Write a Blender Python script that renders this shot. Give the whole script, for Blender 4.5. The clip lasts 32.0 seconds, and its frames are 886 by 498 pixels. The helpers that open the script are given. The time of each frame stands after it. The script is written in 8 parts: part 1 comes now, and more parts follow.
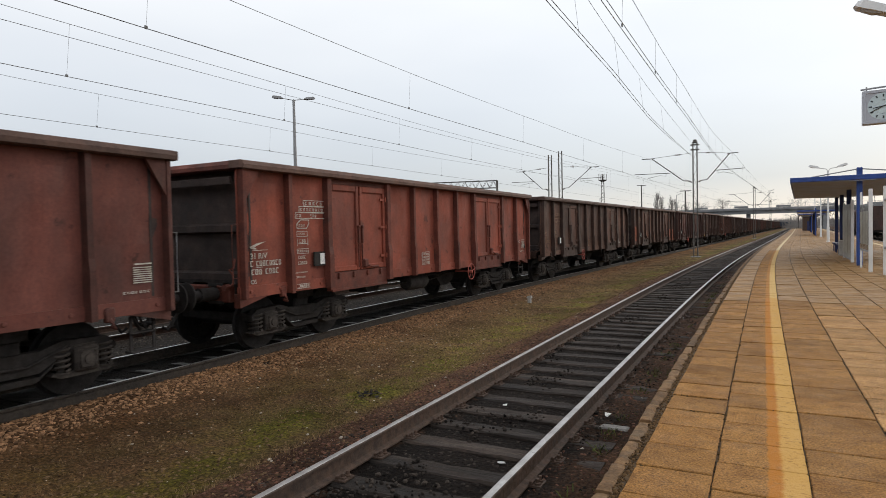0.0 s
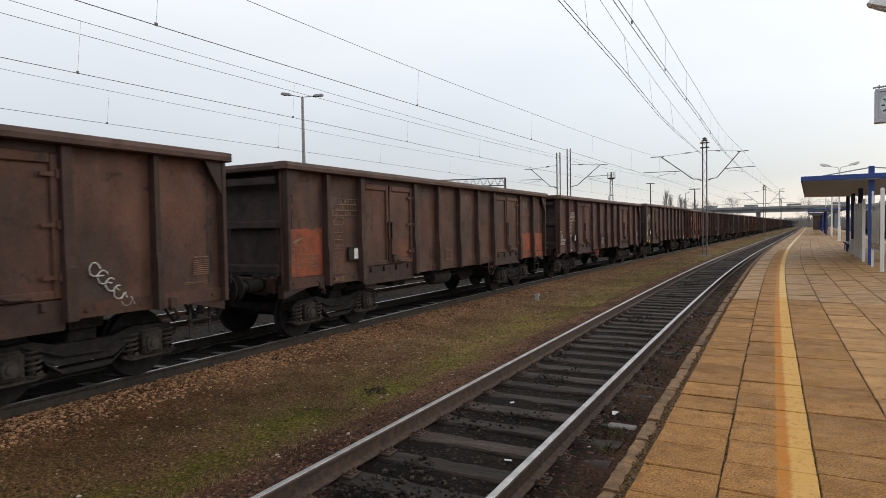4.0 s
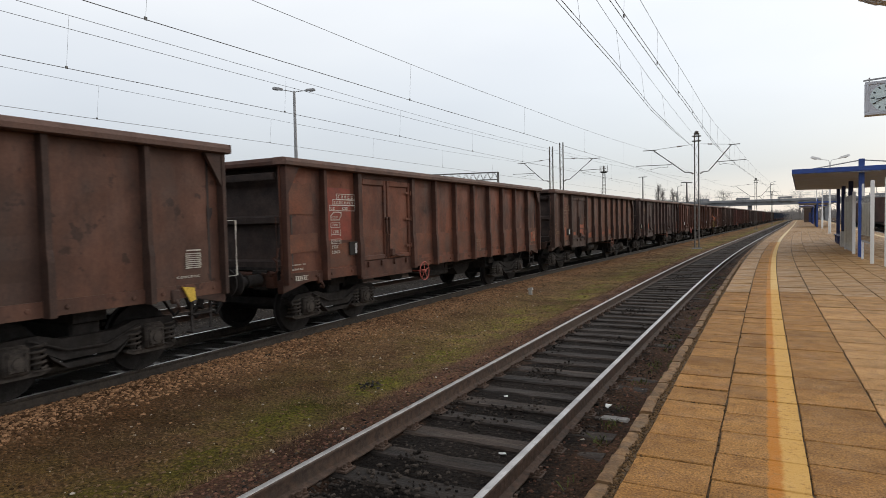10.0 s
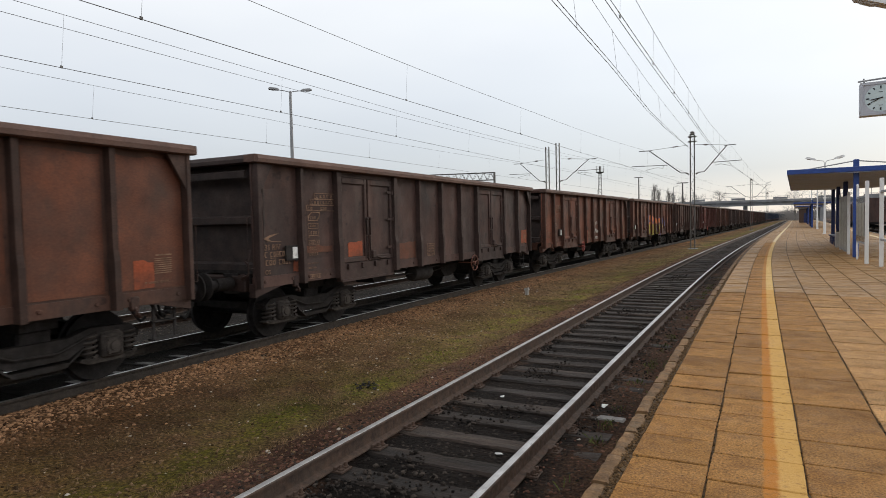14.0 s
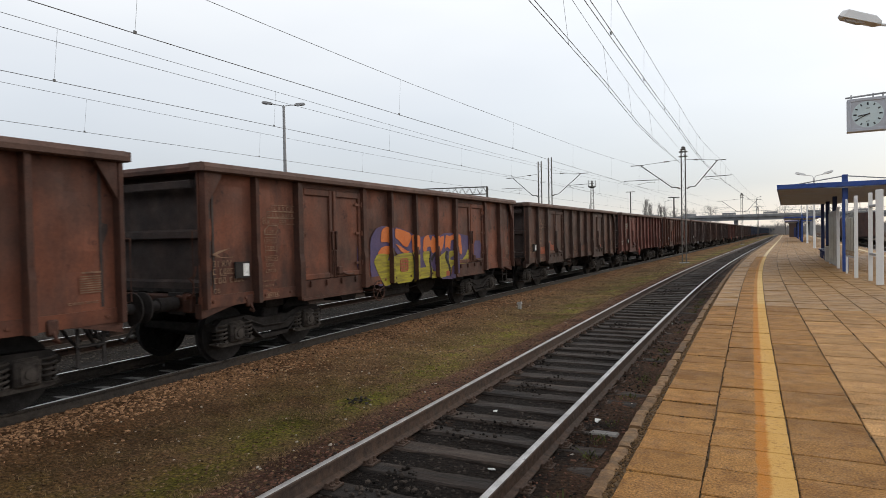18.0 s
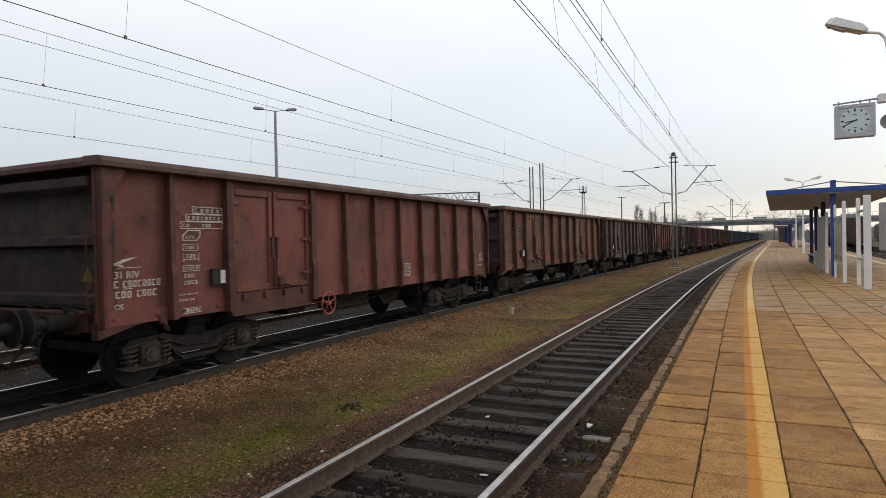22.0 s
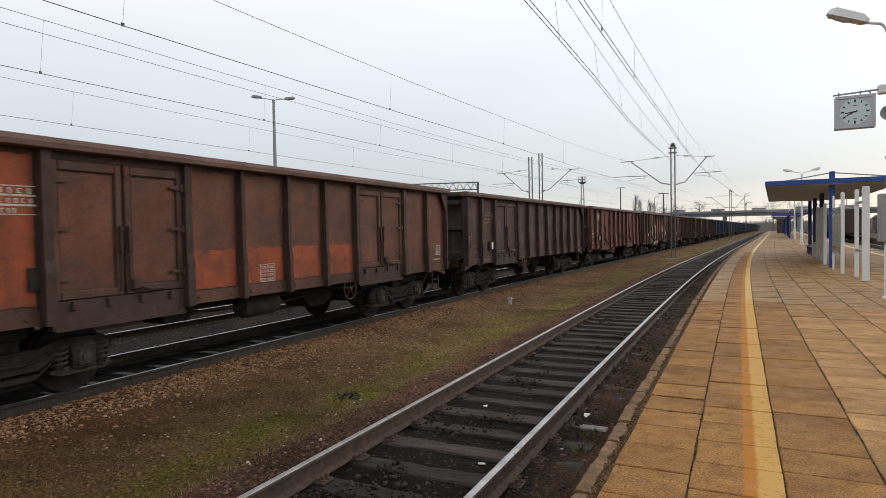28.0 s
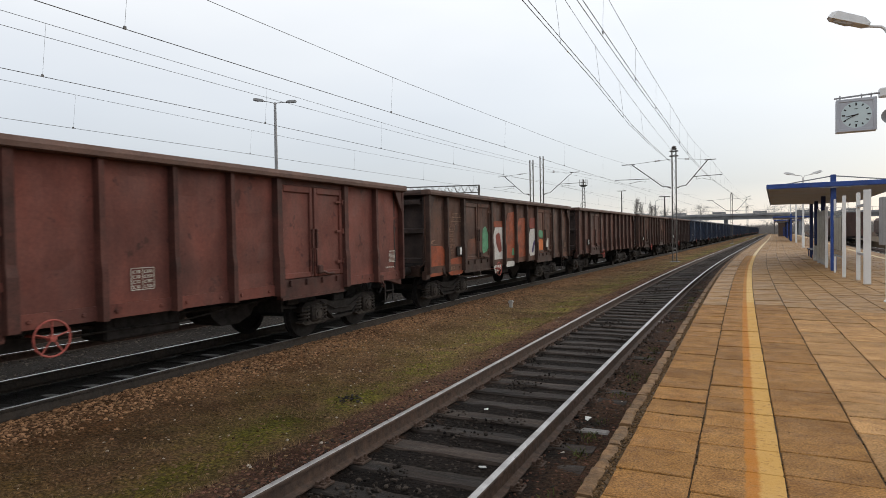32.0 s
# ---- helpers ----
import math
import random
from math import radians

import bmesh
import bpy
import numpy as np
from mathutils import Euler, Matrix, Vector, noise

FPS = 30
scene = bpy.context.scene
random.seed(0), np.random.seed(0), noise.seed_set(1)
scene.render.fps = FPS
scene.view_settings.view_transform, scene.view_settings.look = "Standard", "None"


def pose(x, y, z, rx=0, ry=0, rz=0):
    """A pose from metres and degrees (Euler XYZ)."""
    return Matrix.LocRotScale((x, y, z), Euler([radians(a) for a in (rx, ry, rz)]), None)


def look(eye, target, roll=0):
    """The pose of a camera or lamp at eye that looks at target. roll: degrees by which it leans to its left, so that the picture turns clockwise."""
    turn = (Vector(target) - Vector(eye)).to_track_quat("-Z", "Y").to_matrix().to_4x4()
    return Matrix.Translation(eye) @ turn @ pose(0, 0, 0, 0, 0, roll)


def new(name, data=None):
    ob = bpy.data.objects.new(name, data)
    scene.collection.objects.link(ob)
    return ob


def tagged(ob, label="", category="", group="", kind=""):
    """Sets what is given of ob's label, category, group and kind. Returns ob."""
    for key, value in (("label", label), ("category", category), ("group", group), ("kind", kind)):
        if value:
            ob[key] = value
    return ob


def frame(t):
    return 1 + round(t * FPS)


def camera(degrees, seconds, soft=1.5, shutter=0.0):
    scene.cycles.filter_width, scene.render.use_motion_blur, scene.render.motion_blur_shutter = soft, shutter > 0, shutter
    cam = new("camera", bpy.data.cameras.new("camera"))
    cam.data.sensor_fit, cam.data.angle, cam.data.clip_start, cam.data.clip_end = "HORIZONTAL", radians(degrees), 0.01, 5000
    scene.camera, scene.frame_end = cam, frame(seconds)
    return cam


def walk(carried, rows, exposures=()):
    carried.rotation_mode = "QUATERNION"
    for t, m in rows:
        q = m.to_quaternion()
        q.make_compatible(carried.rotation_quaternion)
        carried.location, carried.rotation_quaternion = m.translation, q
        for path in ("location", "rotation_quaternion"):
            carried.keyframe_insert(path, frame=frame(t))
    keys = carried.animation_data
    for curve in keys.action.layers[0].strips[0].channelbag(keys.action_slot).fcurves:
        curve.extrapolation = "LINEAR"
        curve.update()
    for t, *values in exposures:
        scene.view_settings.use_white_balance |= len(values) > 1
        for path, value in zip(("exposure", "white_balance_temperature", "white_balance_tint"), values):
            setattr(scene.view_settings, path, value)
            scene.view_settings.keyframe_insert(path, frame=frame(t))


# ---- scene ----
LENS = 71.85
EYE = (0.0, 0.0, 1.896)
# seconds, and the turn of the hand-held camera in degrees (Euler XYZ)
TURNS = [
    (0, 88.32, 1.17, 27.55), (0.5, 88.36, 1.76, 28.23), (1, 88.04, 1.06, 28.62), (1.5, 87.94, 1.08, 28.00),
    (2, 88.17, 1.31, 28.07), (2.5, 88.33, 1.06, 27.99), (3, 88.36, 0.97, 27.96), (3.5, 88.21, 0.95, 28.24),
    (5.5, 87.90, 0.85, 28.23), (6, 87.78, 1.01, 28.12), (6.5, 87.50, 1.32, 28.26), (7, 87.37, 1.31, 28.23),
    (7.5, 87.48, 1.36, 28.24), (8, 87.28, 1.23, 28.26), (8.5, 87.27, 1.16, 28.10), (9, 87.53, 1.14, 28.08),
    (9.5, 87.53, 1.08, 27.79), (10, 87.56, 1.22, 27.64), (10.5, 87.62, 1.21, 27.76), (11, 87.87, 1.01, 27.98),
    (11.5, 87.94, 1.08, 27.90), (12, 87.64, 1.01, 27.78), (12.5, 87.60, 0.96, 27.72), (13, 87.67, 1.06, 27.48),
    (13.5, 87.68, 1.20, 27.41), (14, 87.58, 1.20, 27.30), (14.5, 87.52, 1.11, 27.20), (16.5, 88.17, 1.11, 27.51),
    (17, 88.55, 1.10, 27.24), (17.5, 88.72, 1.12, 26.92), (18, 88.87, 1.13, 26.63), (18.5, 88.97, 0.94, 26.44),
    (19, 89.26, 0.88, 26.31), (19.5, 89.28, 0.95, 26.16), (20, 89.54, 0.98, 25.85), (20.5, 89.75, 1.15, 25.65),
    (21, 89.81, 1.11, 25.56), (21.5, 89.67, 1.15, 25.82), (22, 89.36, 1.18, 25.87), (22.5, 89.05, 1.15, 25.82),
    (23, 88.85, 1.11, 25.82), (23.5, 88.59, 0.97, 25.89), (24, 88.30, 0.82, 26.15), (24.5, 88.05, 1.05, 26.19),
    (25, 87.93, 1.11, 26.13), (25.5, 87.92, 1.19, 25.99), (27.5, 88.28, 0.89, 25.68), (28, 88.41, 0.97, 25.75),
    (28.5, 88.65, 0.90, 25.71), (29, 88.67, 0.88, 25.71), (29.5, 88.56, 0.99, 25.92), (30, 88.44, 0.89, 26.01),
    (30.5, 88.45, 0.98, 25.97), (31, 88.60, 1.08, 25.84), (31.5, 88.63, 1.02, 25.81), (32, 88.69, 0.94, 25.85),
]
cam = camera(LENS, 32.0, soft=0.85, shutter=0.12)
walk(cam, [(t, pose(*EYE, a, b, c)) for t, a, b, c in TURNS])

# ---- light: a bright overcast winter sky, a little warmer low down ahead and to the right ----
SUN_AZ, SUN_EL = radians(38), radians(24)  # clockwise from +y
world = bpy.data.worlds.new("overcast_sky")
scene.world = world
world.use_nodes = True
wn, wl = world.node_tree.nodes, world.node_tree.links
wn.clear()
sky = wn.new("ShaderNodeTexSky")
sky.sky_type, sky.sun_disc = "NISHITA", False
sky.sun_elevation, sky.sun_rotation = SUN_EL, SUN_AZ
sky.air_density, sky.dust_density, sky.ozone_density = 1.0, 1.5, 1.0
clear_bg = wn.new("ShaderNodeBackground")
clear_bg.inputs[1].default_value = 0.03
wl.new(sky.outputs[0], clear_bg.inputs[0])
geo_w = wn.new("ShaderNodeTexCoord")
cloud_map = wn.new("ShaderNodeMapping")
cloud_map.inputs["Scale"].default_value = (1.0, 1.0, 3.2)
wl.new(geo_w.outputs["Generated"], cloud_map.inputs[0])
cloud = wn.new("ShaderNodeTexNoise")
cloud.inputs["Scale"].default_value, cloud.inputs["Detail"].default_value = 1.3, 4.0
wl.new(cloud_map.outputs[0], cloud.inputs[0])
lift = wn.new("ShaderNodeSeparateXYZ")
wl.new(geo_w.outputs["Generated"], lift.inputs[0])
height = wn.new("ShaderNodeValToRGB")  # paler high up, grey low down, a faint warm rim at the horizon
rows = ((0.0, (0.80, 0.75, 0.70)), (0.025, (0.69, 0.675, 0.665)), (0.07, (0.55, 0.57, 0.605)), (0.2, (0.76, 0.78, 0.805)), (0.40, (1.03, 1.03, 1.02)), (1.0, (1.08, 1.075, 1.06)))
ramp_points = height.color_ramp.elements
while len(ramp_points) < len(rows):
    ramp_points.new(0.5)
for point, (place, colour) in zip(ramp_points, rows):
    point.position, point.color = place, (*colour, 1)
wl.new(lift.outputs["Z"], height.inputs[0])
cloud_ramp = wn.new("ShaderNodeValToRGB")
cloud_ramp.color_ramp.elements[0].position, cloud_ramp.color_ramp.elements[1].position = 0.3, 0.7
cloud_ramp.color_ramp.elements[0].color = (0.90, 0.915, 0.945, 1)
cloud_ramp.color_ramp.elements[1].color = (1.05, 1.05, 1.045, 1)
wl.new(cloud.outputs[0], cloud_ramp.inputs[0])
clouded = wn.new("ShaderNodeMix")
clouded.data_type, clouded.blend_type = "RGBA", "MULTIPLY"
clouded.inputs["Factor"].default_value = 1.0
wl.new(height.outputs[0], clouded.inputs["A"])
wl.new(cloud_ramp.outputs[0], clouded.inputs["B"])
toward = wn.new("ShaderNodeVectorMath")
toward.operation = "DOT_PRODUCT"
toward.inputs[1].default_value = (math.sin(SUN_AZ) * math.cos(SUN_EL), math.cos(SUN_AZ) * math.cos(SUN_EL), math.sin(SUN_EL))
wl.new(geo_w.outputs["Generated"], toward.inputs[0])
veil = wn.new("ShaderNodeMapRange")
veil.inputs[1].default_value, veil.inputs[2].default_value = 0.1, 0.95
wl.new(toward.outputs["Value"], veil.inputs[0])
bright = wn.new("ShaderNodeValToRGB")  # brighter and warmer towards the veiled sun
bright.color_ramp.elements[0].color = (1.0, 1.0, 1.0, 1)
bright.color_ramp.elements[1].color = (0.99, 0.99, 0.99, 1)
wl.new(veil.outputs[0], bright.inputs[0])
glow = wn.new("ShaderNodeMix")
glow.data_type, glow.blend_type = "RGBA", "MULTIPLY"
glow.inputs["Factor"].default_value = 1.0
wl.new(clouded.outputs["Result"], glow.inputs["A"])
wl.new(bright.outputs[0], glow.inputs["B"])
cloud_bg = wn.new("ShaderNodeBackground")
cloud_bg.inputs[1].default_value = 0.95
wl.new(glow.outputs["Result"], cloud_bg.inputs[0])
both = wn.new("ShaderNodeAddShader")
wl.new(clear_bg.outputs[0], both.inputs[0])
wl.new(cloud_bg.outputs[0], both.inputs[1])
w_out = wn.new("ShaderNodeOutputWorld")
wl.new(both.outputs[0], w_out.inputs[0])

sun_data = bpy.data.lights.new("sun", "SUN")
sun_data.energy, sun_data.angle, sun_data.color = 0.7, radians(25), (1.0, 0.93, 0.82)
sun = new("sun", sun_data)
sun.matrix_world = look((math.sin(SUN_AZ) * 50, math.cos(SUN_AZ) * 50, math.tan(SUN_EL) * 50), (0, 0, 0))
scene.view_settings.exposure = 0.0


# ---- materials ----
def surface(name, dark, light, scale=6.0, rough=(0.65, 0.9), bump=0.25, metal=0.0, stain=None, stain_scale=0.7,
            stain_amount=0.5, streak=1.0, vary=0.0, coords="Object", shift=False, fine=40.0,
            spec=0.3, grain_range=(0.75, 1.18), chips=None, island=False, soot=None):
    """A two-tone noisy surface: fine grain, mid-scale tone, large stains, an even bump, and a tone that varies piece by piece."""
    m = bpy.data.materials.new(name)
    m.use_nodes = True
    n, l = m.node_tree.nodes, m.node_tree.links
    bsdf = n["Principled BSDF"]
    tc = n.new("ShaderNodeTexCoord")
    co = tc.outputs["Object"]
    if coords == "World":
        co = n.new("ShaderNodeNewGeometry").outputs["Position"]
    info = n.new("ShaderNodeObjectInfo")
    if shift:
        add = n.new("ShaderNodeVectorMath")
        add.operation = "MULTIPLY_ADD"
        comb = n.new("ShaderNodeCombineXYZ")
        for i in range(3):
            l.new(info.outputs["Random"], comb.inputs[i])
        add.inputs[1].default_value = (37.0, 23.0, 0.0)
        l.new(comb.outputs[0], add.inputs[0])
        l.new(co, add.inputs[2])
        co = add.outputs[0]
    mp = n.new("ShaderNodeMapping")
    along = isinstance(streak, tuple)  # drawn out along the grain of a timber
    mp.inputs["Scale"].default_value = streak if along else (1, 1, streak)
    l.new(co, mp.inputs[0])

    def noise_at(s, detail=5.0, rough_=0.6, src=None):
        t = n.new("ShaderNodeTexNoise")
        t.inputs["Scale"].default_value, t.inputs["Detail"].default_value, t.inputs["Roughness"].default_value = s, detail, rough_
        l.new(src or mp.outputs[0], t.inputs[0])
        return t.outputs[0]

    def mix(kind, f, a, b):
        x = n.new("ShaderNodeMix")
        x.data_type, x.blend_type = "RGBA", kind
        for key, v in (("Factor", f), ("A", a), ("B", b)):
            if isinstance(v, (tuple, float, int)):
                x.inputs[key].default_value = (*v, 1) if isinstance(v, tuple) else v
            else:
                l.new(v, x.inputs[key])
        return x.outputs["Result"]

    def spread(v, lo, hi, a=0.0, b=1.0):
        r = n.new("ShaderNodeMapRange")
        for i, x in enumerate((lo, hi, a, b)):
            r.inputs[i + 1].default_value = x
        l.new(v, r.inputs[0])
        return r.outputs[0]

    tone = n.new("ShaderNodeNewGeometry").outputs["Random Per Island"] if island else spread(noise_at(scale), 0.32, 0.68)
    col = mix("MIX", tone, tuple(dark), tuple(light))
    if stain:
        col = mix("MIX", spread(noise_at(stain_scale, 6.0, 0.65), 0.45, 0.68, 0.0, stain_amount), col, tuple(stain))
    if soot:
        wide = n.new("ShaderNodeMapping")
        wide.inputs["Scale"].default_value = (1.0, 0.7, 1.0)
        wide.inputs["Location"].default_value = (3.1, 7.7, 1.9)
        l.new(co, wide.inputs[0])
        col = mix("MIX", spread(noise_at(soot[1], 4.0, 0.55, wide.outputs[0]), 0.42, 0.66, 0.0, soot[2]), col, tuple(soot[0]))
    if chips:
        col = mix("MIX", spread(noise_at(chips[1], 5.0, 0.6, co), 0.62, 0.67, 0.0, chips[2]), col, tuple(chips[0]))
    grain = spread(noise_at(fine, 3.0, 0.7, None if along else co), 0.3, 0.7, *grain_range)
    gcol = n.new("ShaderNodeCombineXYZ")
    for i in range(3):
        l.new(grain, gcol.inputs[i])
    col = mix("MULTIPLY", 1.0, col, gcol.outputs[0])
    if vary:
        hv = n.new("ShaderNodeHueSaturation")
        l.new(spread(info.outputs["Random"], 0, 1, 1 - vary, 1 + vary), hv.inputs["Value"])
        l.new(col, hv.inputs["Color"])
        col = hv.outputs[0]
    l.new(col, bsdf.inputs["Base Color"])
    l.new(spread(noise_at(scale * 1.7), 0.3, 0.7, rough[0], rough[1]), bsdf.inputs["Roughness"])
    bsdf.inputs["Metallic"].default_value = metal
    bsdf.inputs["Specular IOR Level"].default_value = spec
    if bump:
        b = n.new("ShaderNodeBump")
        b.inputs["Strength"].default_value, b.inputs["Distance"].default_value = bump, 0.01
        l.new(noise_at(fine * 0.7, 4.0, 0.65, None if along else co), b.inputs["Height"])
        l.new(b.outputs[0], bsdf.inputs["Normal"])
    return m


def wagon_paint(name, base, grime, grime_amount=0.55, chips=None):
    """Old wagon paint: rusty two-tone ground, vertical runs of coal dust, chips."""
    dark = tuple(c * 0.66 for c in base)
    return surface(name, dark, base, scale=1.7, rough=(0.5, 0.85), bump=0.2, stain=grime, stain_scale=1.15,
                   stain_amount=grime_amount + 0.2, streak=0.45, vary=0.12, shift=True, fine=22.0, spec=0.25,
                   grain_range=(0.84, 1.14), chips=(tuple(c * 0.5 for c in grime), 3.4, 0.6), soot=(tuple(c * 0.8 for c in grime), 0.8, grime_amount))


BLACK = surface("grimy_black_steel", (0.0204, 0.0187, 0.01819), (0.0493, 0.0442, 0.04335), 7, (0.6, 0.9), 0.3, stain=(0.03, 0.024, 0.02), stain_scale=3, spec=0.12)
DUST = surface("dusty_axle_box_iron", (0.0275, 0.02375, 0.02188), (0.0775, 0.06625, 0.05875), 9, (0.6, 0.9), 0.35, stain=(0.03, 0.024, 0.02), stain_scale=5, spec=0.15)
SOOT = surface("sooted_underframe_steel", (0.016, 0.0148, 0.0144), (0.04, 0.036, 0.035), 7, (0.65, 0.92), 0.3, stain=(0.024, 0.019, 0.016), stain_scale=3, spec=0.1)
TYRE = surface("greasy_wheel_steel", (0.014, 0.0132, 0.0132), (0.032, 0.03, 0.03), 9, (0.5, 0.8), 0.2, metal=0.1, spec=0.12)
RUST = surface("rusty_brown_steel", (0.04, 0.026, 0.02), (0.105, 0.064, 0.045), 14, (0.6, 0.9), 0.35, stain=(0.05, 0.04, 0.035), stain_scale=2.0, fine=90)
RUST_DARK = surface("oily_dark_rail_side", (0.016, 0.013, 0.011), (0.045, 0.035, 0.028), 14, (0.55, 0.85), 0.35, stain=(0.07, 0.05, 0.035), stain_scale=2.0, fine=90)
RAIL_TOP = surface("polished_rail_head", (0.30, 0.29, 0.285), (0.52, 0.51, 0.5), 5, (0.26, 0.48), 0.05, metal=0.85, coords="World", fine=80)
SLEEPER = surface("weathered_dark_sleeper_wood", (0.009, 0.0065, 0.005), (0.055, 0.039, 0.030), 6, (0.7, 0.95), 0.9, stain=(0.012, 0.009, 0.0075), stain_scale=3.5, stain_amount=0.9, spec=0.3, grain_range=(0.4, 1.5), vary=0.3, shift=True, fine=70, streak=(0.16, 1.0, 1.0))
CONCRETE_SL = surface("dark_concrete_sleeper", (0.006, 0.0055, 0.005), (0.024, 0.0215, 0.02), 6, (0.85, 0.97), 0.4, stain=(0.009, 0.008, 0.0075), stain_scale=1.6, stain_amount=0.9, vary=0.2, shift=True, spec=0.08)
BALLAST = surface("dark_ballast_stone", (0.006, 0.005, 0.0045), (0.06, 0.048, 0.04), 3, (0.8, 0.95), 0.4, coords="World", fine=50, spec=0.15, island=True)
GREYSTONE = surface("dusty_grey_stone", (0.016, 0.013, 0.011), (0.125, 0.102, 0.084), 3, (0.8, 0.95), 0.4, coords="World", fine=50, spec=0.15, island=True)
GRAVEL = surface("orange_brown_gravel_stone", (0.035, 0.018, 0.0095), (0.40, 0.225, 0.12), 9, (0.8, 0.95), 0.4, coords="World", fine=50, spec=0.15, island=True)
CLINKER = surface("red_brown_clinker", (0.032, 0.015, 0.011), (0.17, 0.085, 0.058), 7, (0.8, 0.95), 0.4, coords="World", fine=50, spec=0.15, island=True)
KERB = surface("worn_kerb_concrete", (0.085, 0.045, 0.02), (0.225, 0.13, 0.06), 9, (0.8, 0.95), 0.9, stain=(0.085, 0.07, 0.05), stain_scale=3, vary=0.2, shift=True, fine=45)
SLAB = surface("ochre_concrete_slab", (0.2085, 0.09784, 0.0276), (0.3261, 0.1668, 0.05268), 2.2, (0.6, 0.9), 0.9, stain=(0.10, 0.048, 0.017), stain_scale=7.0, stain_amount=0.5, vary=0.17, shift=True, fine=70, spec=0.14, grain_range=(0.4, 1.58), chips=((0.075, 0.04, 0.017), 26.0, 0.6))
SLAB_PALE = surface("pale_ochre_concrete_slab", (0.2673, 0.1379, 0.04928), (0.4223, 0.2391, 0.0961), 2.0, (0.6, 0.9), 0.9, stain=(0.13, 0.068, 0.026), stain_scale=6.0, stain_amount=0.5, vary=0.2, shift=True, fine=70, spec=0.14, grain_range=(0.4, 1.58), chips=((0.09, 0.05, 0.022), 26.0, 0.6))
JOINT = surface("dark_joint_soil", (0.04, 0.025, 0.013), (0.11, 0.07, 0.036), 12, (0.85, 0.98), 0.5, coords="World")
WHITE = surface("scuffed_white_paint", (0.66, 0.66, 0.66), (0.76, 0.76, 0.75), 2, (0.45, 0.65), 0.05, stain=(0.5, 0.48, 0.45), stain_scale=1.2, stain_amount=0.15, streak=0.3, fine=40, grain_range=(0.93, 1.03))
BLUE = surface("blue_gloss_paint", (0.02, 0.05, 0.20), (0.035, 0.085, 0.33), 3, (0.35, 0.55), 0.05, stain=(0.05, 0.07, 0.16), stain_scale=2)
DARKBLUE = surface("dark_blue_paint", (0.012, 0.02, 0.07), (0.022, 0.034, 0.11), 3, (0.4, 0.6), 0.05)
SOFFIT = surface("pale_grey_soffit_boards", (0.4, 0.459, 0.6095), (0.496, 0.567, 0.7475), 2, (0.7, 0.9), 0.1, stain=(0.4, 0.40, 0.40), stain_scale=0.6)
GALV = surface("galvanised_steel", (0.24, 0.24, 0.245), (0.31, 0.31, 0.315), 3, (0.5, 0.75), 0.05, metal=0.2, grain_range=(0.92, 1.06))
MASTSTEEL = surface("grey_mast_paint", (0.10, 0.095, 0.09), (0.17, 0.16, 0.15), 5, (0.6, 0.85), 0.15, stain=(0.10, 0.075, 0.055), stain_scale=2)
WIRE = surface("weathered_copper_wire", (0.10, 0.098, 0.097), (0.17, 0.166, 0.163), 3, (0.5, 0.8), 0.0)
PORCELAIN = surface("brown_insulator", (0.05, 0.025, 0.018), (0.09, 0.045, 0.03), 5, (0.25, 0.4), 0.0)
BRIDGE = surface("bridge_concrete", (0.20, 0.205, 0.215), (0.31, 0.315, 0.325), 0.5, (0.8, 0.95), 0.2, stain=(0.13, 0.135, 0.145), stain_scale=0.3, coords="World")
MARK = surface("off_white_stencil_paint", (0.42, 0.39, 0.34), (0.6, 0.57, 0.51), 9, (0.6, 0.8), 0.0, stain=(0.18, 0.12, 0.09), stain_scale=6, stain_amount=0.6)
FAINT = surface("faded_stencil_paint", (0.15, 0.082, 0.05), (0.29, 0.18, 0.115), 9, (0.6, 0.8), 0.0, stain=(0.07, 0.04, 0.028), stain_scale=5, stain_amount=0.75)
CARD = surface("white_paper_card", (0.62, 0.62, 0.60), (0.82, 0.82, 0.8), 14, (0.6, 0.8), 0.0)
ORANGE = surface("fresh_orange_paint", (0.2296, 0.04988, 0.019), (0.328, 0.0731, 0.0266), 4, (0.5, 0.75), 0.1, stain=(0.10, 0.038, 0.022), stain_scale=2.4, stain_amount=0.8, shift=True)
RED = surface("red_handwheel_paint", (0.28, 0.06, 0.045), (0.4, 0.10, 0.08), 8, (0.45, 0.65), 0.05)
PINKISH = surface("faded_red_buffer_paint", (0.15, 0.06, 0.042), (0.24, 0.10, 0.07), 6, (0.5, 0.8), 0.1, stain=(0.10, 0.06, 0.045), stain_scale=5, stain_amount=0.7)
YELLOW = surface("yellow_paint", (0.55, 0.36, 0.05), (0.7, 0.48, 0.08), 8, (0.5, 0.7), 0.05)
BARK = surface("grey_bark", (0.07, 0.06, 0.052), (0.14, 0.12, 0.105), 5, (0.85, 0.97), 0.3)
# twigs of the far trees: distance haze is put into their pale colour
TWIG = surface("hazed_winter_twigs", (0.16, 0.145, 0.135), (0.26, 0.24, 0.225), 2, (0.85, 0.97), 0.0, coords="World")
GRASSB = surface("winter_grass_blade", (0.06, 0.038, 0.015), (0.27, 0.18, 0.09), 1.6, (0.7, 0.9), 0.0, coords="World", spec=0.1, island=True)
GLASS = surface("milky_lamp_lens", (0.5, 0.5, 0.5), (0.62, 0.62, 0.61), 3, (0.15, 0.3), 0.0)
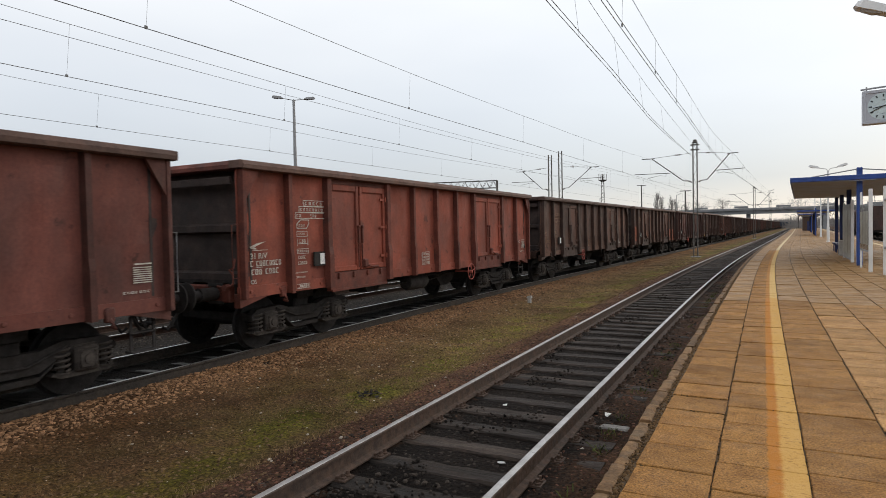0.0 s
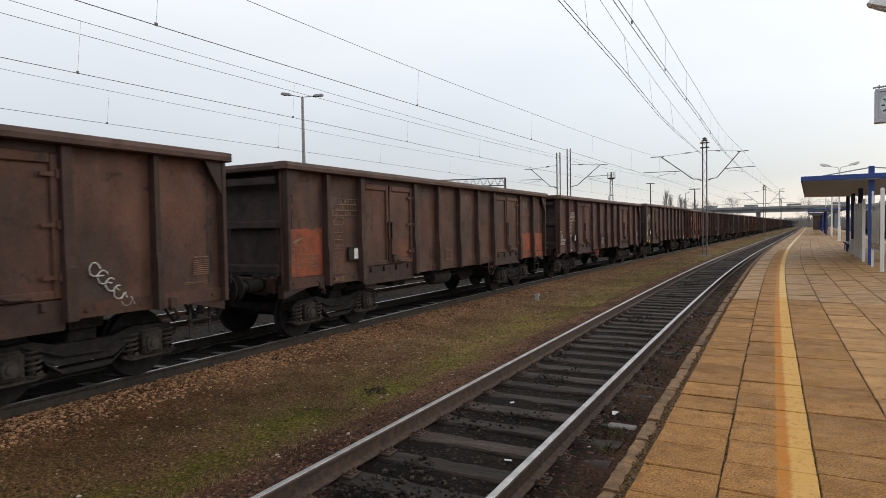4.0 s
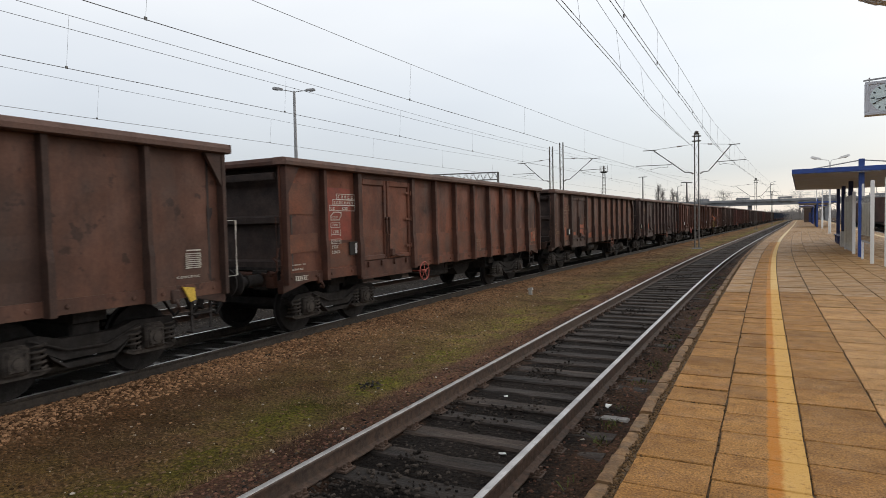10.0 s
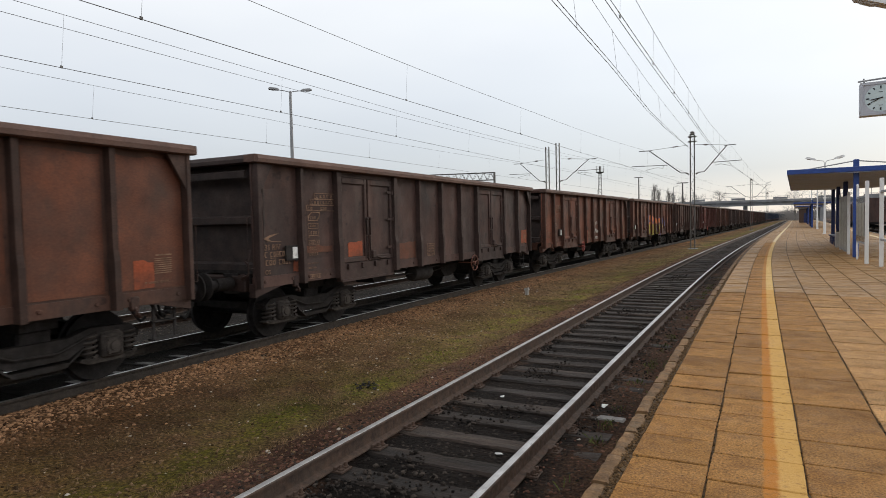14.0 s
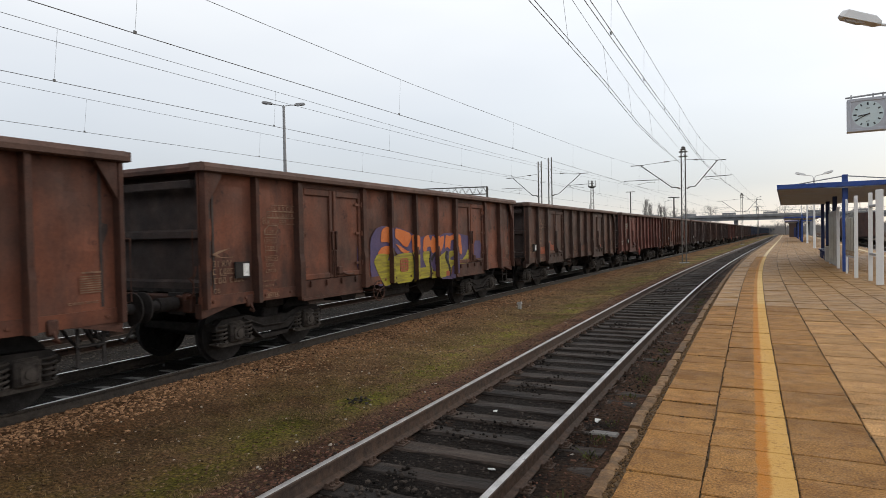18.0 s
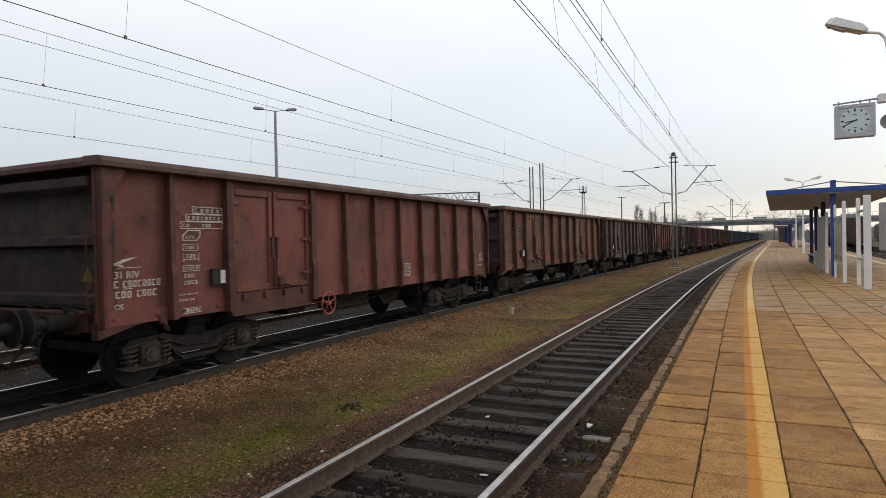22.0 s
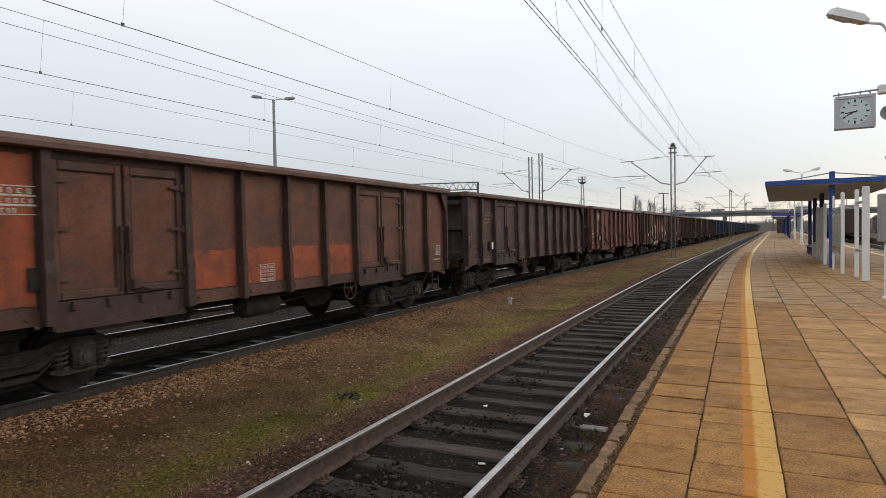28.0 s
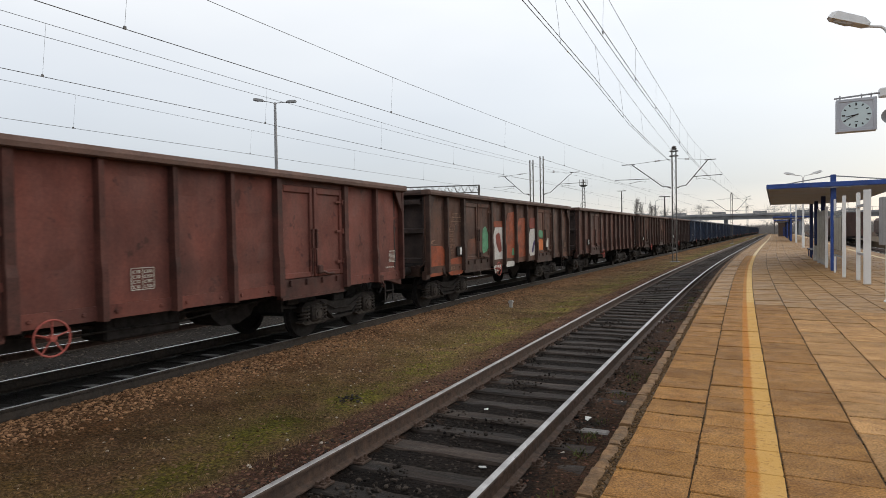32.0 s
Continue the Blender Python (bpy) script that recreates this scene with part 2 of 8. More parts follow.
CLOCKGREY = surface("pale_blue_grey_enamel", (0.40, 0.42, 0.47), (0.46, 0.485, 0.535), 3, (0.4, 0.6), 0.02, grain_range=(0.95, 1.04))
FACE = surface("pale_clock_face", (0.50, 0.60, 0.62), (0.56, 0.66, 0.68), 3, (0.3, 0.45), 0.0, grain_range=(0.97, 1.02))
ROOFING = surface("bitumen_roofing", (0.06, 0.06, 0.062), (0.11, 0.11, 0.112), 3, (0.8, 0.95), 0.2)
PLASTER = surface("grey_plaster", (0.30, 0.29, 0.27), (0.42, 0.40, 0.37), 1.5, (0.8, 0.95), 0.15)
DARKWIN = surface("dark_window", (0.02, 0.022, 0.025), (0.035, 0.04, 0.045), 2, (0.1, 0.25), 0.0)


# ---- shape helpers ----
def box(bm, x0, x1, y0, y1, z0, z1, c=0.0):
    """A box; c > 0 chamfers all its edges."""
    if c <= 0:
        v = [bm.verts.new((x, y, z)) for x in (x0, x1) for y in (y0, y1) for z in (z0, z1)]
        for f in ((0, 1, 3, 2), (4, 6, 7, 5), (0, 4, 5, 1), (2, 3, 7, 6), (0, 2, 6, 4), (1, 5, 7, 3)):
            bm.faces.new([v[i] for i in f])
        return v
    c = min(c, (x1 - x0) * 0.45, (y1 - y0) * 0.45, (z1 - z0) * 0.45)
    pts = []
    for x, sx in ((x0, 1), (x1, -1)):
        for y, sy in ((y0, 1), (y1, -1)):
            for z, sz in ((z0, 1), (z1, -1)):
                pts += [(x, y + sy * c, z + sz * c), (x + sx * c, y, z + sz * c), (x + sx * c, y + sy * c, z)]
    return hull(bm, pts)


def hull(bm, pts):
    v = [bm.verts.new(p) for p in pts]
    bmesh.ops.convex_hull(bm, input=v)
    return v


def tube(bm, pts, r, n=8, r2=None, caps=True):
    """A round bar along a polyline, tapering from r to r2."""
    pts = [Vector(p) for p in pts]
    rings = []
    for i, p in enumerate(pts):
        d = (pts[min(i + 1, len(pts) - 1)] - pts[max(i - 1, 0)]).normalized()
        u = d.cross(Vector((0, 0, 1)))
        u = Vector((1, 0, 0)) if u.length < 1e-3 else u.normalized()
        w = d.cross(u)
        k = r if r2 is None else r + (r2 - r) * i / (len(pts) - 1)
        rings.append([bm.verts.new(p + k * (math.cos(2 * math.pi * j / n) * u + math.sin(2 * math.pi * j / n) * w)) for j in range(n)])
    for a, b in zip(rings, rings[1:]):
        for j in range(n):
            bm.faces.new((a[j], a[(j + 1) % n], b[(j + 1) % n], b[j]))
    if caps:
        bm.faces.new(rings[0][::-1])
        bm.faces.new(rings[-1])


def lathe(bm, prof, at=(0, 0, 0), axis="z", n=20):
    """prof: (radius, height) rows, turned about an axis through at."""
    rings = []
    for r, h in prof:
        ring = []
        for j in range(n):
            a = 2 * math.pi * j / n
            c, s = r * math.cos(a), r * math.sin(a)
            p = {"z": (c, s, h), "x": (h, c, s), "y": (s, h, c)}[axis]
            ring.append(bm.verts.new((p[0] + at[0], p[1] + at[1], p[2] + at[2])))
        rings.append(ring)
    for a, b in zip(rings, rings[1:]):
        for j in range(n):
            bm.faces.new((a[j], a[(j + 1) % n], b[(j + 1) % n], b[j]))
    bm.faces.new(rings[0][::-1])
    bm.faces.new(rings[-1])


def torus(bm, at, r, t, axis="x", n=24, k=8):
    rings = []
    for i in range(n):
        a = 2 * math.pi * i / n
        ring = []
        for j in range(k):
            b = 2 * math.pi * j / k
            rr, h = r + t * math.cos(b), t * math.sin(b)
            p = {"x": (h, rr * math.cos(a), rr * math.sin(a)), "z": (rr * math.cos(a), rr * math.sin(a), h)}[axis]
            ring.append(bm.verts.new((p[0] + at[0], p[1] + at[1], p[2] + at[2])))
        rings.append(ring)
    for i in range(n):
        a, b = rings[i], rings[(i + 1) % n]
        for j in range(k):
            bm.faces.new((a[j], b[j], b[(j + 1) % k], a[(j + 1) % k]))


def prism(bm, outline, y0, y1, axis="y"):
    """Pull a closed outline of (a, b) pairs along an axis: y: (x, z), x: (y, z), z: (x, y)."""
    def at(p, h):
        return {"y": (p[0], h, p[1]), "x": (h, p[0], p[1]), "z": (p[0], p[1], h)}[axis]
    a = [bm.verts.new(at(p, y0)) for p in outline]
    b = [bm.verts.new(at(p, y1)) for p in outline]
    k = len(outline)
    for i in range(k):
        bm.faces.new((a[i], a[(i + 1) % k], b[(i + 1) % k], b[i]))
    bm.faces.new(a[::-1])
    bm.faces.new(b)


def rect(bm, x, y0, y1, z0, z1, d=0.003):
    """A thin painted plate facing +x."""
    box(bm, x, x + d, y0, y1, z0, z1)


def mesh_of(name, bm, material=None, smooth=False):
    bmesh.ops.recalc_face_normals(bm, faces=bm.faces)
    me = bpy.data.meshes.new(name)
    bm.to_mesh(me)
    bm.free()
    me.materials.append(material)
    if smooth:
        me.polygons.foreach_set("use_smooth", [True] * len(me.polygons))
        me.set_sharp_from_angle(angle=radians(40))
    return me


def part(name, bm, material, parent, label="", smooth=False):
    """Links a bmesh as one mesh object under a thing or a part."""
    ob = new(name, mesh_of(name, bm, material, smooth))
    ob.parent = parent
    if label:
        ob["label"] = label
    return ob


def put(name, me, material, parent, at=(0, 0, 0), label=""):
    """One more object on a shared mesh, with a material of its own."""
    ob = new(name, me)
    ob.parent = parent
    ob.location = at
    if material:
        ob.material_slots[0].link = "OBJECT"
        ob.material_slots[0].material = material
    if label:
        ob["label"] = label
    return ob


def thing(name, label, category, group="", kind="", at=None):
    ob = new(name)
    ob.empty_display_size = 0.2
    if at is not None:
        ob.matrix_basis = at
    return tagged(ob, label, category, group, kind)


def solid(name, bm, material, label, category, group="", kind="", smooth=False):
    return tagged(new(name, mesh_of(name, bm, material, smooth)), label, category, group, kind)


FONT_MESHES = {}


def text_mesh(words, size):
    key = (words, size)
    if key not in FONT_MESHES:
        cu = bpy.data.curves.new("words", "FONT")
        cu.body, cu.size, cu.extrude = words, size, 0.002
        ob = new("words", cu)
        bpy.context.view_layer.update()
        me = bpy.data.meshes.new_from_object(ob.evaluated_get(bpy.context.evaluated_depsgraph_get()))
        bpy.data.objects.remove(ob)
        me.materials.clear()
        me.materials.append(None)
        FONT_MESHES[key] = me
    return FONT_MESHES[key]


SIDE_ON = Matrix(((0, 0, 1, 0), (1, 0, 0, 0), (0, 1, 0, 0), (0, 0, 0, 1)))  # writing that faces +x and runs along +y


# ---- the line's plan: s runs along the tracks, d to the right of the camera's own line ----
BEND_S = (0, 25, 60, 110, 200, 900)
BEND_K = (0.0, 0.00162, 0.00004, -0.0001, 0.0001, 0.0)
LINE_S = np.linspace(0, 900, 4501)
LINE_K = np.interp(LINE_S, BEND_S, BEND_K)
STEP = LINE_S[1] - LINE_S[0]
LINE_H = np.concatenate([[0], np.cumsum((LINE_K[1:] + LINE_K[:-1]) / 2 * STEP)])
LINE_X = np.concatenate([[0], np.cumsum((np.sin(LINE_H[1:]) + np.sin(LINE_H[:-1])) / 2 * STEP)])
LINE_Y = np.concatenate([[0], np.cumsum((np.cos(LINE_H[1:]) + np.cos(LINE_H[:-1])) / 2 * STEP)])


def heading(s):
    return float(np.interp(max(s, 0), LINE_S, LINE_H))


def on(d, s, z=0.0):
    """The place at offset d, s metres along the line."""
    h, p = heading(s), max(s, 0)
    return Vector((float(np.interp(p, LINE_S, LINE_X)) + d * math.cos(h), float(np.interp(p, LINE_S, LINE_Y)) - d * math.sin(h) + min(s, 0), z))


def stand(d, s, z=0.0, turn=0.0):
    """A pose there that faces along the line."""
    return Matrix.Translation(on(d, s, z)) @ Matrix.Rotation(-heading(s) + radians(turn), 4, "Z")


def converge(d, s):
    """How far the train's track, and the ground about it, draws in towards the near track further on."""
    share = min(max((-5.2 - d) / 2.0, 0.0), 1.0) * min(max((d + 30.0) / 12.0, 0.0), 1.0)
    return share * float(np.interp(s, (0, 13, 20, 28, 37, 45, 70), (0, 0, 0.07, 0.26, 0.36, 0.42, 0.47)))


NEAR_AXIS, TRAIN_AXIS, TRAIN_Z = -2.4975, -8.66, -0.093
PLAT_Z, PLAT_L, PLAT_R = 0.396, -0.867, 6.75


# ---- ground: one sheet to the horizon, with its bands along the tracks ----
def lerp_rows(d, rows):
    return float(np.interp(d, [r[0] for r in rows], [r[1] for r in rows]))


GROUND_ROWS = ((-400, -0.4), (-30, -0.4), (-11.2, -0.36), (-10.1, -0.27), (-9.6, -0.27), (-9.3, -0.278), (-8.1, -0.278), (-7.9, -0.245), (-7.65, -0.225), (-7.2, -0.27), (-6.7, -0.35), (-5.5, -0.39),
               (-4.4, -0.34), (-3.95, -0.165), (-3.35, -0.13), (-3.2, -0.2), (-1.8, -0.208), (-1.62, -0.172), (-1.2, -0.172), (-0.95, -0.15), (-0.8, -0.14), (6.6, -0.3), (7.2, -0.3), (8.2, -0.21), (9.9, -0.21), (10.7, -0.32), (30, -0.4), (400, -0.4))


def ground_z(d, s):
    d -= converge(d, s)
    z = lerp_rows(d, GROUND_ROWS)
    rough = 0.035 if -7.7 < d < -3.5 else 0.018
    if -9.7 < d < -7.6:
        rough = 0.01
    return z + rough * noise.noise((d * 1.3, s * 1.3, 0)) + 0.5 * rough * noise.noise((d * 5, s * 5, 3))


def build_ground():
    ds = np.concatenate([[-1500, -700, -350, -180, -110, -75, -52, -38, -30, -24, -19, -15.5, -13.5, -12], np.arange(-11, -8, 0.25), np.arange(-8, -0.75, 0.09),
                         [0.5, 2, 4, 5.5, 6.5], np.arange(6.9, 11.2, 0.3), [12, 14, 18, 24, 34, 50, 75, 110, 180, 350, 700, 1500]])
    ss = np.concatenate([[-1200, -500, -200, -90, -45, -22, -12, -6, -2], np.arange(0, 16, 0.1), np.arange(16, 34, 0.3), np.arange(34, 90, 1.2), np.arange(92, 300, 8),
                         [320, 360, 420, 500, 620, 800]])
    far = [1100, 1700, 2800, 4500]
    verts, lat = [], []
    for s in ss:
        for d in ds:
            z = ground_z(d, s) if -60 < d < 60 and -10 < s < 300 else -0.4
            verts.append(tuple(on(float(d), float(s), z)))
            lat.append(float(d) - converge(float(d), float(s)))
    for y in far:
        for d in ds:
            verts.append((float(d) * y / 800 + 28, y, -0.4))
            lat.append(60.0 * (1 if d > 0 else -1))
    w = len(ds)
    faces = [(i * w + j, i * w + j + 1, (i + 1) * w + j + 1, (i + 1) * w + j) for i in range(len(ss) + len(far) - 1) for j in range(w - 1)]
    me = bpy.data.meshes.new("ground")
    me.from_pydata(verts, [], faces)
    at = me.attributes.new("across", "FLOAT", "POINT")
    at.data.foreach_set("value", lat)
    me.polygons.foreach_set("use_smooth", [True] * len(me.polygons))
    m = bpy.data.materials.new("trackside_ground")
    m.use_nodes = True
    n, l = m.node_tree.nodes, m.node_tree.links
    bsdf = n["Principled BSDF"]
    att = n.new("ShaderNodeAttribute")
    att.attribute_name = "across"
    pos = n.new("ShaderNodeNewGeometry").outputs["Position"]

    def noise_at(scale, detail=5, rough=0.6):
        t = n.new("ShaderNodeTexNoise")
        t.inputs["Scale"].default_value, t.inputs["Detail"].default_value, t.inputs["Roughness"].default_value = scale, detail, rough
        l.new(pos, t.inputs[0])
        return t.outputs[0]

    def ramp(src, rows):
        r = n.new("ShaderNodeValToRGB")
        e = r.color_ramp.elements
        while len(e) < len(rows):
            e.new(0.5)
        for k, (p, c) in zip(e, rows):
            k.position, k.color = p, (*c, 1)
        l.new(src, r.inputs[0])
        return r.outputs[0]

    def arith(op, a, b):
        x = n.new("ShaderNodeMath")
        x.operation = op
        for i, v in enumerate((a, b)):
            if isinstance(v, (int, float)):
                x.inputs[i].default_value = v
            else:
                l.new(v, x.inputs[i])
        return x.outputs[0]

    def mix(kind, f, a, b):
        x = n.new("ShaderNodeMix")
        x.data_type, x.blend_type = "RGBA", kind
        for key, v in (("Factor", f), ("A", a), ("B", b)):
            if isinstance(v, (float, int)):
                x.inputs[key].default_value = v
            else:
                l.new(v, x.inputs[key])
        return x.outputs["Result"]

    wob = arith("MULTIPLY", arith("SUBTRACT", noise_at(1.1, 4), 0.5), 1.5)
    d_noisy = arith("ADD", att.outputs["Fac"], wob)
    t = arith("DIVIDE", arith("ADD", d_noisy, 12.0), 12.0)

    def p(d):
        return (d + 12.0) / 12.0
    # near-black between the rails of both tracks
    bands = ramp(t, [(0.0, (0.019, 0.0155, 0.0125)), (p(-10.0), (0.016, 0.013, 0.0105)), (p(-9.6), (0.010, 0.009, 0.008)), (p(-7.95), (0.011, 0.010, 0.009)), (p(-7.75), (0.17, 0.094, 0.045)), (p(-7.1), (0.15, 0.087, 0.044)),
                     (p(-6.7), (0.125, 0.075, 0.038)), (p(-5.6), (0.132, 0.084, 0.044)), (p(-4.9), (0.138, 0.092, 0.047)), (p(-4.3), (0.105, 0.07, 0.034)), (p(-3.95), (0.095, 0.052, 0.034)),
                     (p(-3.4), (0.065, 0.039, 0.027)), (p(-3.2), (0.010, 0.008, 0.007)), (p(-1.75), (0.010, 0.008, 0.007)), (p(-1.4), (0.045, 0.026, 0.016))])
    # moss shows in a belt beside the near track and thinly elsewhere in the verge
    belt = ramp(t, [(p(-7.2), (0, 0, 0)), (p(-6.4), (0.16, 0.16, 0.16)), (p(-5.6), (0.4, 0.4, 0.4)), (p(-5.0), (0.95, 0.95, 0.95)), (p(-4.5), (0.5, 0.5, 0.5)), (p(-3.95), (0, 0, 0))])
    patchy = ramp(noise_at(0.9, 6, 0.65), [(0.4, (0, 0, 0)), (0.55, (1, 1, 1))])
    moss_f = arith("MULTIPLY", belt, patchy)
    moss = ramp(noise_at(14, 4), [(0.3, (0.05, 0.056, 0.007)), (0.7, (0.145, 0.145, 0.017))])
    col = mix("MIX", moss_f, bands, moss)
    worn = ramp(noise_at(0.5, 5, 0.6), [(0.38, (0.48, 0.42, 0.38)), (0.5, (1, 1, 1)), (0.64, (1.35, 1.27, 1.2))])
    col = mix("MULTIPLY", 0.8, col, worn)
    # soil darker about one point in the near verge, lighter further off
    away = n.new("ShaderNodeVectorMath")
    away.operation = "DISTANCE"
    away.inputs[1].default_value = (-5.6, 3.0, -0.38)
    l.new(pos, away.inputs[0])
    near_tone = ramp(arith("ADD", arith("DIVIDE", away.outputs["Value"], 8.0), arith("MULTIPLY", arith("SUBTRACT", noise_at(0.7, 5), 0.5), 0.5)), [(0.12, (0.74, 0.68, 0.64)), (0.4, (1.02, 0.99, 0.97)), (0.75, (1.5, 1.46, 1.42))])
    col = mix("MULTIPLY", 1.0, col, near_tone)
    speck = ramp(noise_at(30, 3, 0.7), [(0.3, (0.25, 0.24, 0.23)), (0.5, (1, 1, 1)), (0.72, (2.1, 1.95, 1.75))])
    col = mix("MULTIPLY", 1.0, col, speck)
    vor = n.new("ShaderNodeTexVoronoi")
    vor.inputs["Scale"].default_value = 22
    l.new(pos, vor.inputs[0])
    clods = ramp(vor.outputs["Distance"], [(0.0, (1.2, 1.18, 1.15)), (0.6, (0.55, 0.55, 0.55))])
    col = mix("MULTIPLY", 0.8, col, clods)
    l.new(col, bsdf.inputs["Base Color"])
    bsdf.inputs["Roughness"].default_value = 0.92
    bsdf.inputs["Specular IOR Level"].default_value = 0.1
    b = n.new("ShaderNodeBump")
    b.inputs["Strength"].default_value, b.inputs["Distance"].default_value = 0.8, 0.03
    l.new(arith("SUBTRACT", noise_at(26, 5, 0.7), arith("MULTIPLY", vor.outputs["Distance"], 0.6)), b.inputs["Height"])
    l.new(b.outputs[0], bsdf.inputs["Normal"])
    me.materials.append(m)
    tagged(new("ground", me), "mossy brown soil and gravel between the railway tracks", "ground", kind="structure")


build_ground()


# ---- tracks ----
PALE_SL = surface("pale_sleeper_concrete", (0.055, 0.052, 0.049), (0.16, 0.155, 0.147), 9, (0.6, 0.85), 0.3, shift=True)
RAIL_LOW = [(-0.07, -0.17), (-0.07, -0.158), (-0.012, -0.14), (-0.009, -0.045), (-0.034, -0.034), (-0.036, -0.012)]


def rail_mesh(axis_d, z, s0, s1, name, side=None):
    """Foot, web and sides of the rail in rust, with a polished strip on the head as its own face."""
    out = RAIL_LOW + [(-0.03, -0.002), (-0.022, 0.0)]
    prof = out + [(-x, y) for x, y in out[::-1]]
    ss = list(np.arange(s0, min(40, s1), 1.0)) + list(np.arange(40, s1 + 0.1, 4.0))
    verts, faces, mats, k = [], [], [], len(prof)
    for s in ss:
        for x, y in prof:
            verts.append(tuple(on(axis_d + x + converge(axis_d, s), s, z + y)))
    for i in range(len(ss) - 1):
        for j in range(k):
            faces.append((i * k + j, i * k + (j + 1) % k, (i + 1) * k + (j + 1) % k, (i + 1) * k + j))
            mats.append(1 if j in (6, 7, 8) else 0)
    faces += [tuple(range(k))[::-1], tuple((len(ss) - 1) * k + j for j in range(k))]
    mats += [0, 0]
    me = bpy.data.meshes.new(name)
    me.from_pydata(verts, [], faces)
    me.materials.append(side or RUST)
    me.materials.append(RAIL_TOP)
    me.polygons.foreach_set("material_index", mats)
    return me


def sleeper_mesh(length, width, height, seed):
    """A worn timber: edges that wander, rounded arrises, hollows in the top."""
    rnd = random.Random(seed)
    bm = bmesh.new()
    n = 14
    rows = []
    for i in range(n + 1):
        x = -length / 2 + length * i / n + (rnd.uniform(-0.02, 0.02) if i in (0, n) else 0)
        l, r = -width / 2 + rnd.uniform(-0.012, 0.012), width / 2 + rnd.uniform(-0.012, 0.012)
        c = rnd.uniform(0.01, 0.03)
        prof = [(l - 0.004, -height), (l, -c), (l + c, rnd.uniform(-0.008, 0.003)), ((l + r) / 2, rnd.uniform(-0.008, 0.004)), (r - c, rnd.uniform(-0.008, 0.003)), (r, -c), (r + 0.004, -height)]
        rows.append([bm.verts.new((x, y, z)) for y, z in prof])
    for a, b in zip(rows, rows[1:]):
        for j in range(len(a)):
            bm.faces.new((a[j], a[(j + 1) % len(a)], b[(j + 1) % len(a)], b[j]))
    bm.faces.new(rows[0])
    bm.faces.new(rows[-1][::-1])
    return mesh_of("sleeper", bm, SLEEPER)


def plate_mesh():
    """Ribbed base plate with two coach screws and clips for one rail seat."""
    bm = bmesh.new()
    box(bm, -0.17, 0.17, -0.075, 0.075, 0, 0.016)
    for x in (-0.085, 0.085):
        box(bm, x - 0.016, x + 0.016, -0.065, 0.065, 0.014, 0.045, 0.005)
        k = 1 if x > 0 else -1
        lathe(bm, [(0.026, 0.012), (0.026, 0.03), (0.016, 0.034), (0.016, 0.062), (0.011, 0.066)], (x + 0.045 * k, -0.03, 0), n=8)
        lathe(bm, [(0.026, 0.012), (0.026, 0.03), (0.016, 0.034), (0.016, 0.062), (0.011, 0.066)], (x + 0.045 * k, 0.035, 0), n=8)
    return mesh_of("base_plate", bm, RUST)


def build_track(name, axis_d, z, s0, s1, spacing, label, wood, near_to, phase=0.0, plates=False, cant=0.0):
    t = thing(name, label, "railway track", kind="structure")
    for side in (-0.7525, 0.7525):
        r = new("rail", rail_mesh(axis_d + side, z + (cant if side < 0 else 0.0), s0, s1, "rail", RUST_DARK if wood is CONCRETE_SL else RUST))
        r.parent = t
    shapes = [sleeper_mesh(2.55, 0.25, 0.16, k) for k in range(8)]
    pm = plate_mesh()
    # a small pale plate that lies on a sleeper's top
    bm = bmesh.new()
    hull(bm, [(x, y, h) for x, y in ((-0.2, -0.06), (-0.12, 0.05), (0.1, 0.075), (0.24, 0.02), (0.16, -0.07)) for h in (0.0, 0.012)])
    worn = mesh_of("worn_top", bm, PALE_SL)
    rnd = random.Random(int(axis_d * 10))
    verts, faces = [], []
    s, count = s0 + phase, 0
    while s < s1:
        off = rnd.uniform(-0.03, 0.03) + converge(axis_d, s)
        turn = rnd.uniform(-1.2, 1.2)
        if 0 < s < near_to:
            o = put("sleeper", shapes[rnd.randrange(8)], wood, t)
            o.matrix_basis = stand(axis_d + off, s, z - 0.172 + rnd.uniform(-0.012, 0.006), turn)
            if wood is CONCRETE_SL and s < 24:
                p = put("worn_top", worn, PALE_SL, t)
                p.matrix_basis = stand(axis_d + off + rnd.uniform(-0.15, 0.25), s, z - 0.168, turn + rnd.uniform(-6, 6))
            if plates and s < 16:
                for side in (-0.7525, 0.7525):
                    p = put("base_plate", pm, None, t)
                    p.matrix_basis = stand(axis_d + side, s, z - 0.176)
        elif s < 260:
            b = len(verts)
            m = stand(axis_d + off, s, z - 0.172)
            for x in (-1.27, 1.27):
                for y in (-0.12, 0.12):
                    for h in (-0.1, 0):
                        verts.append(tuple(m @ Vector((x, y, h))))
            faces += [tuple(b + i for i in f) for f in ((0, 1, 3, 2), (4, 6, 7, 5), (0, 4, 5, 1), (2, 3, 7, 6), (1, 5, 7, 3))]
        s += spacing
        count += 1
    me = bpy.data.meshes.new("far_sleepers")
    me.from_pydata(verts, [], faces)
    me.materials.append(wood)
    o = new("far_sleepers", me)
    o.parent = t
    o["kind"] = "stuff"
    return t


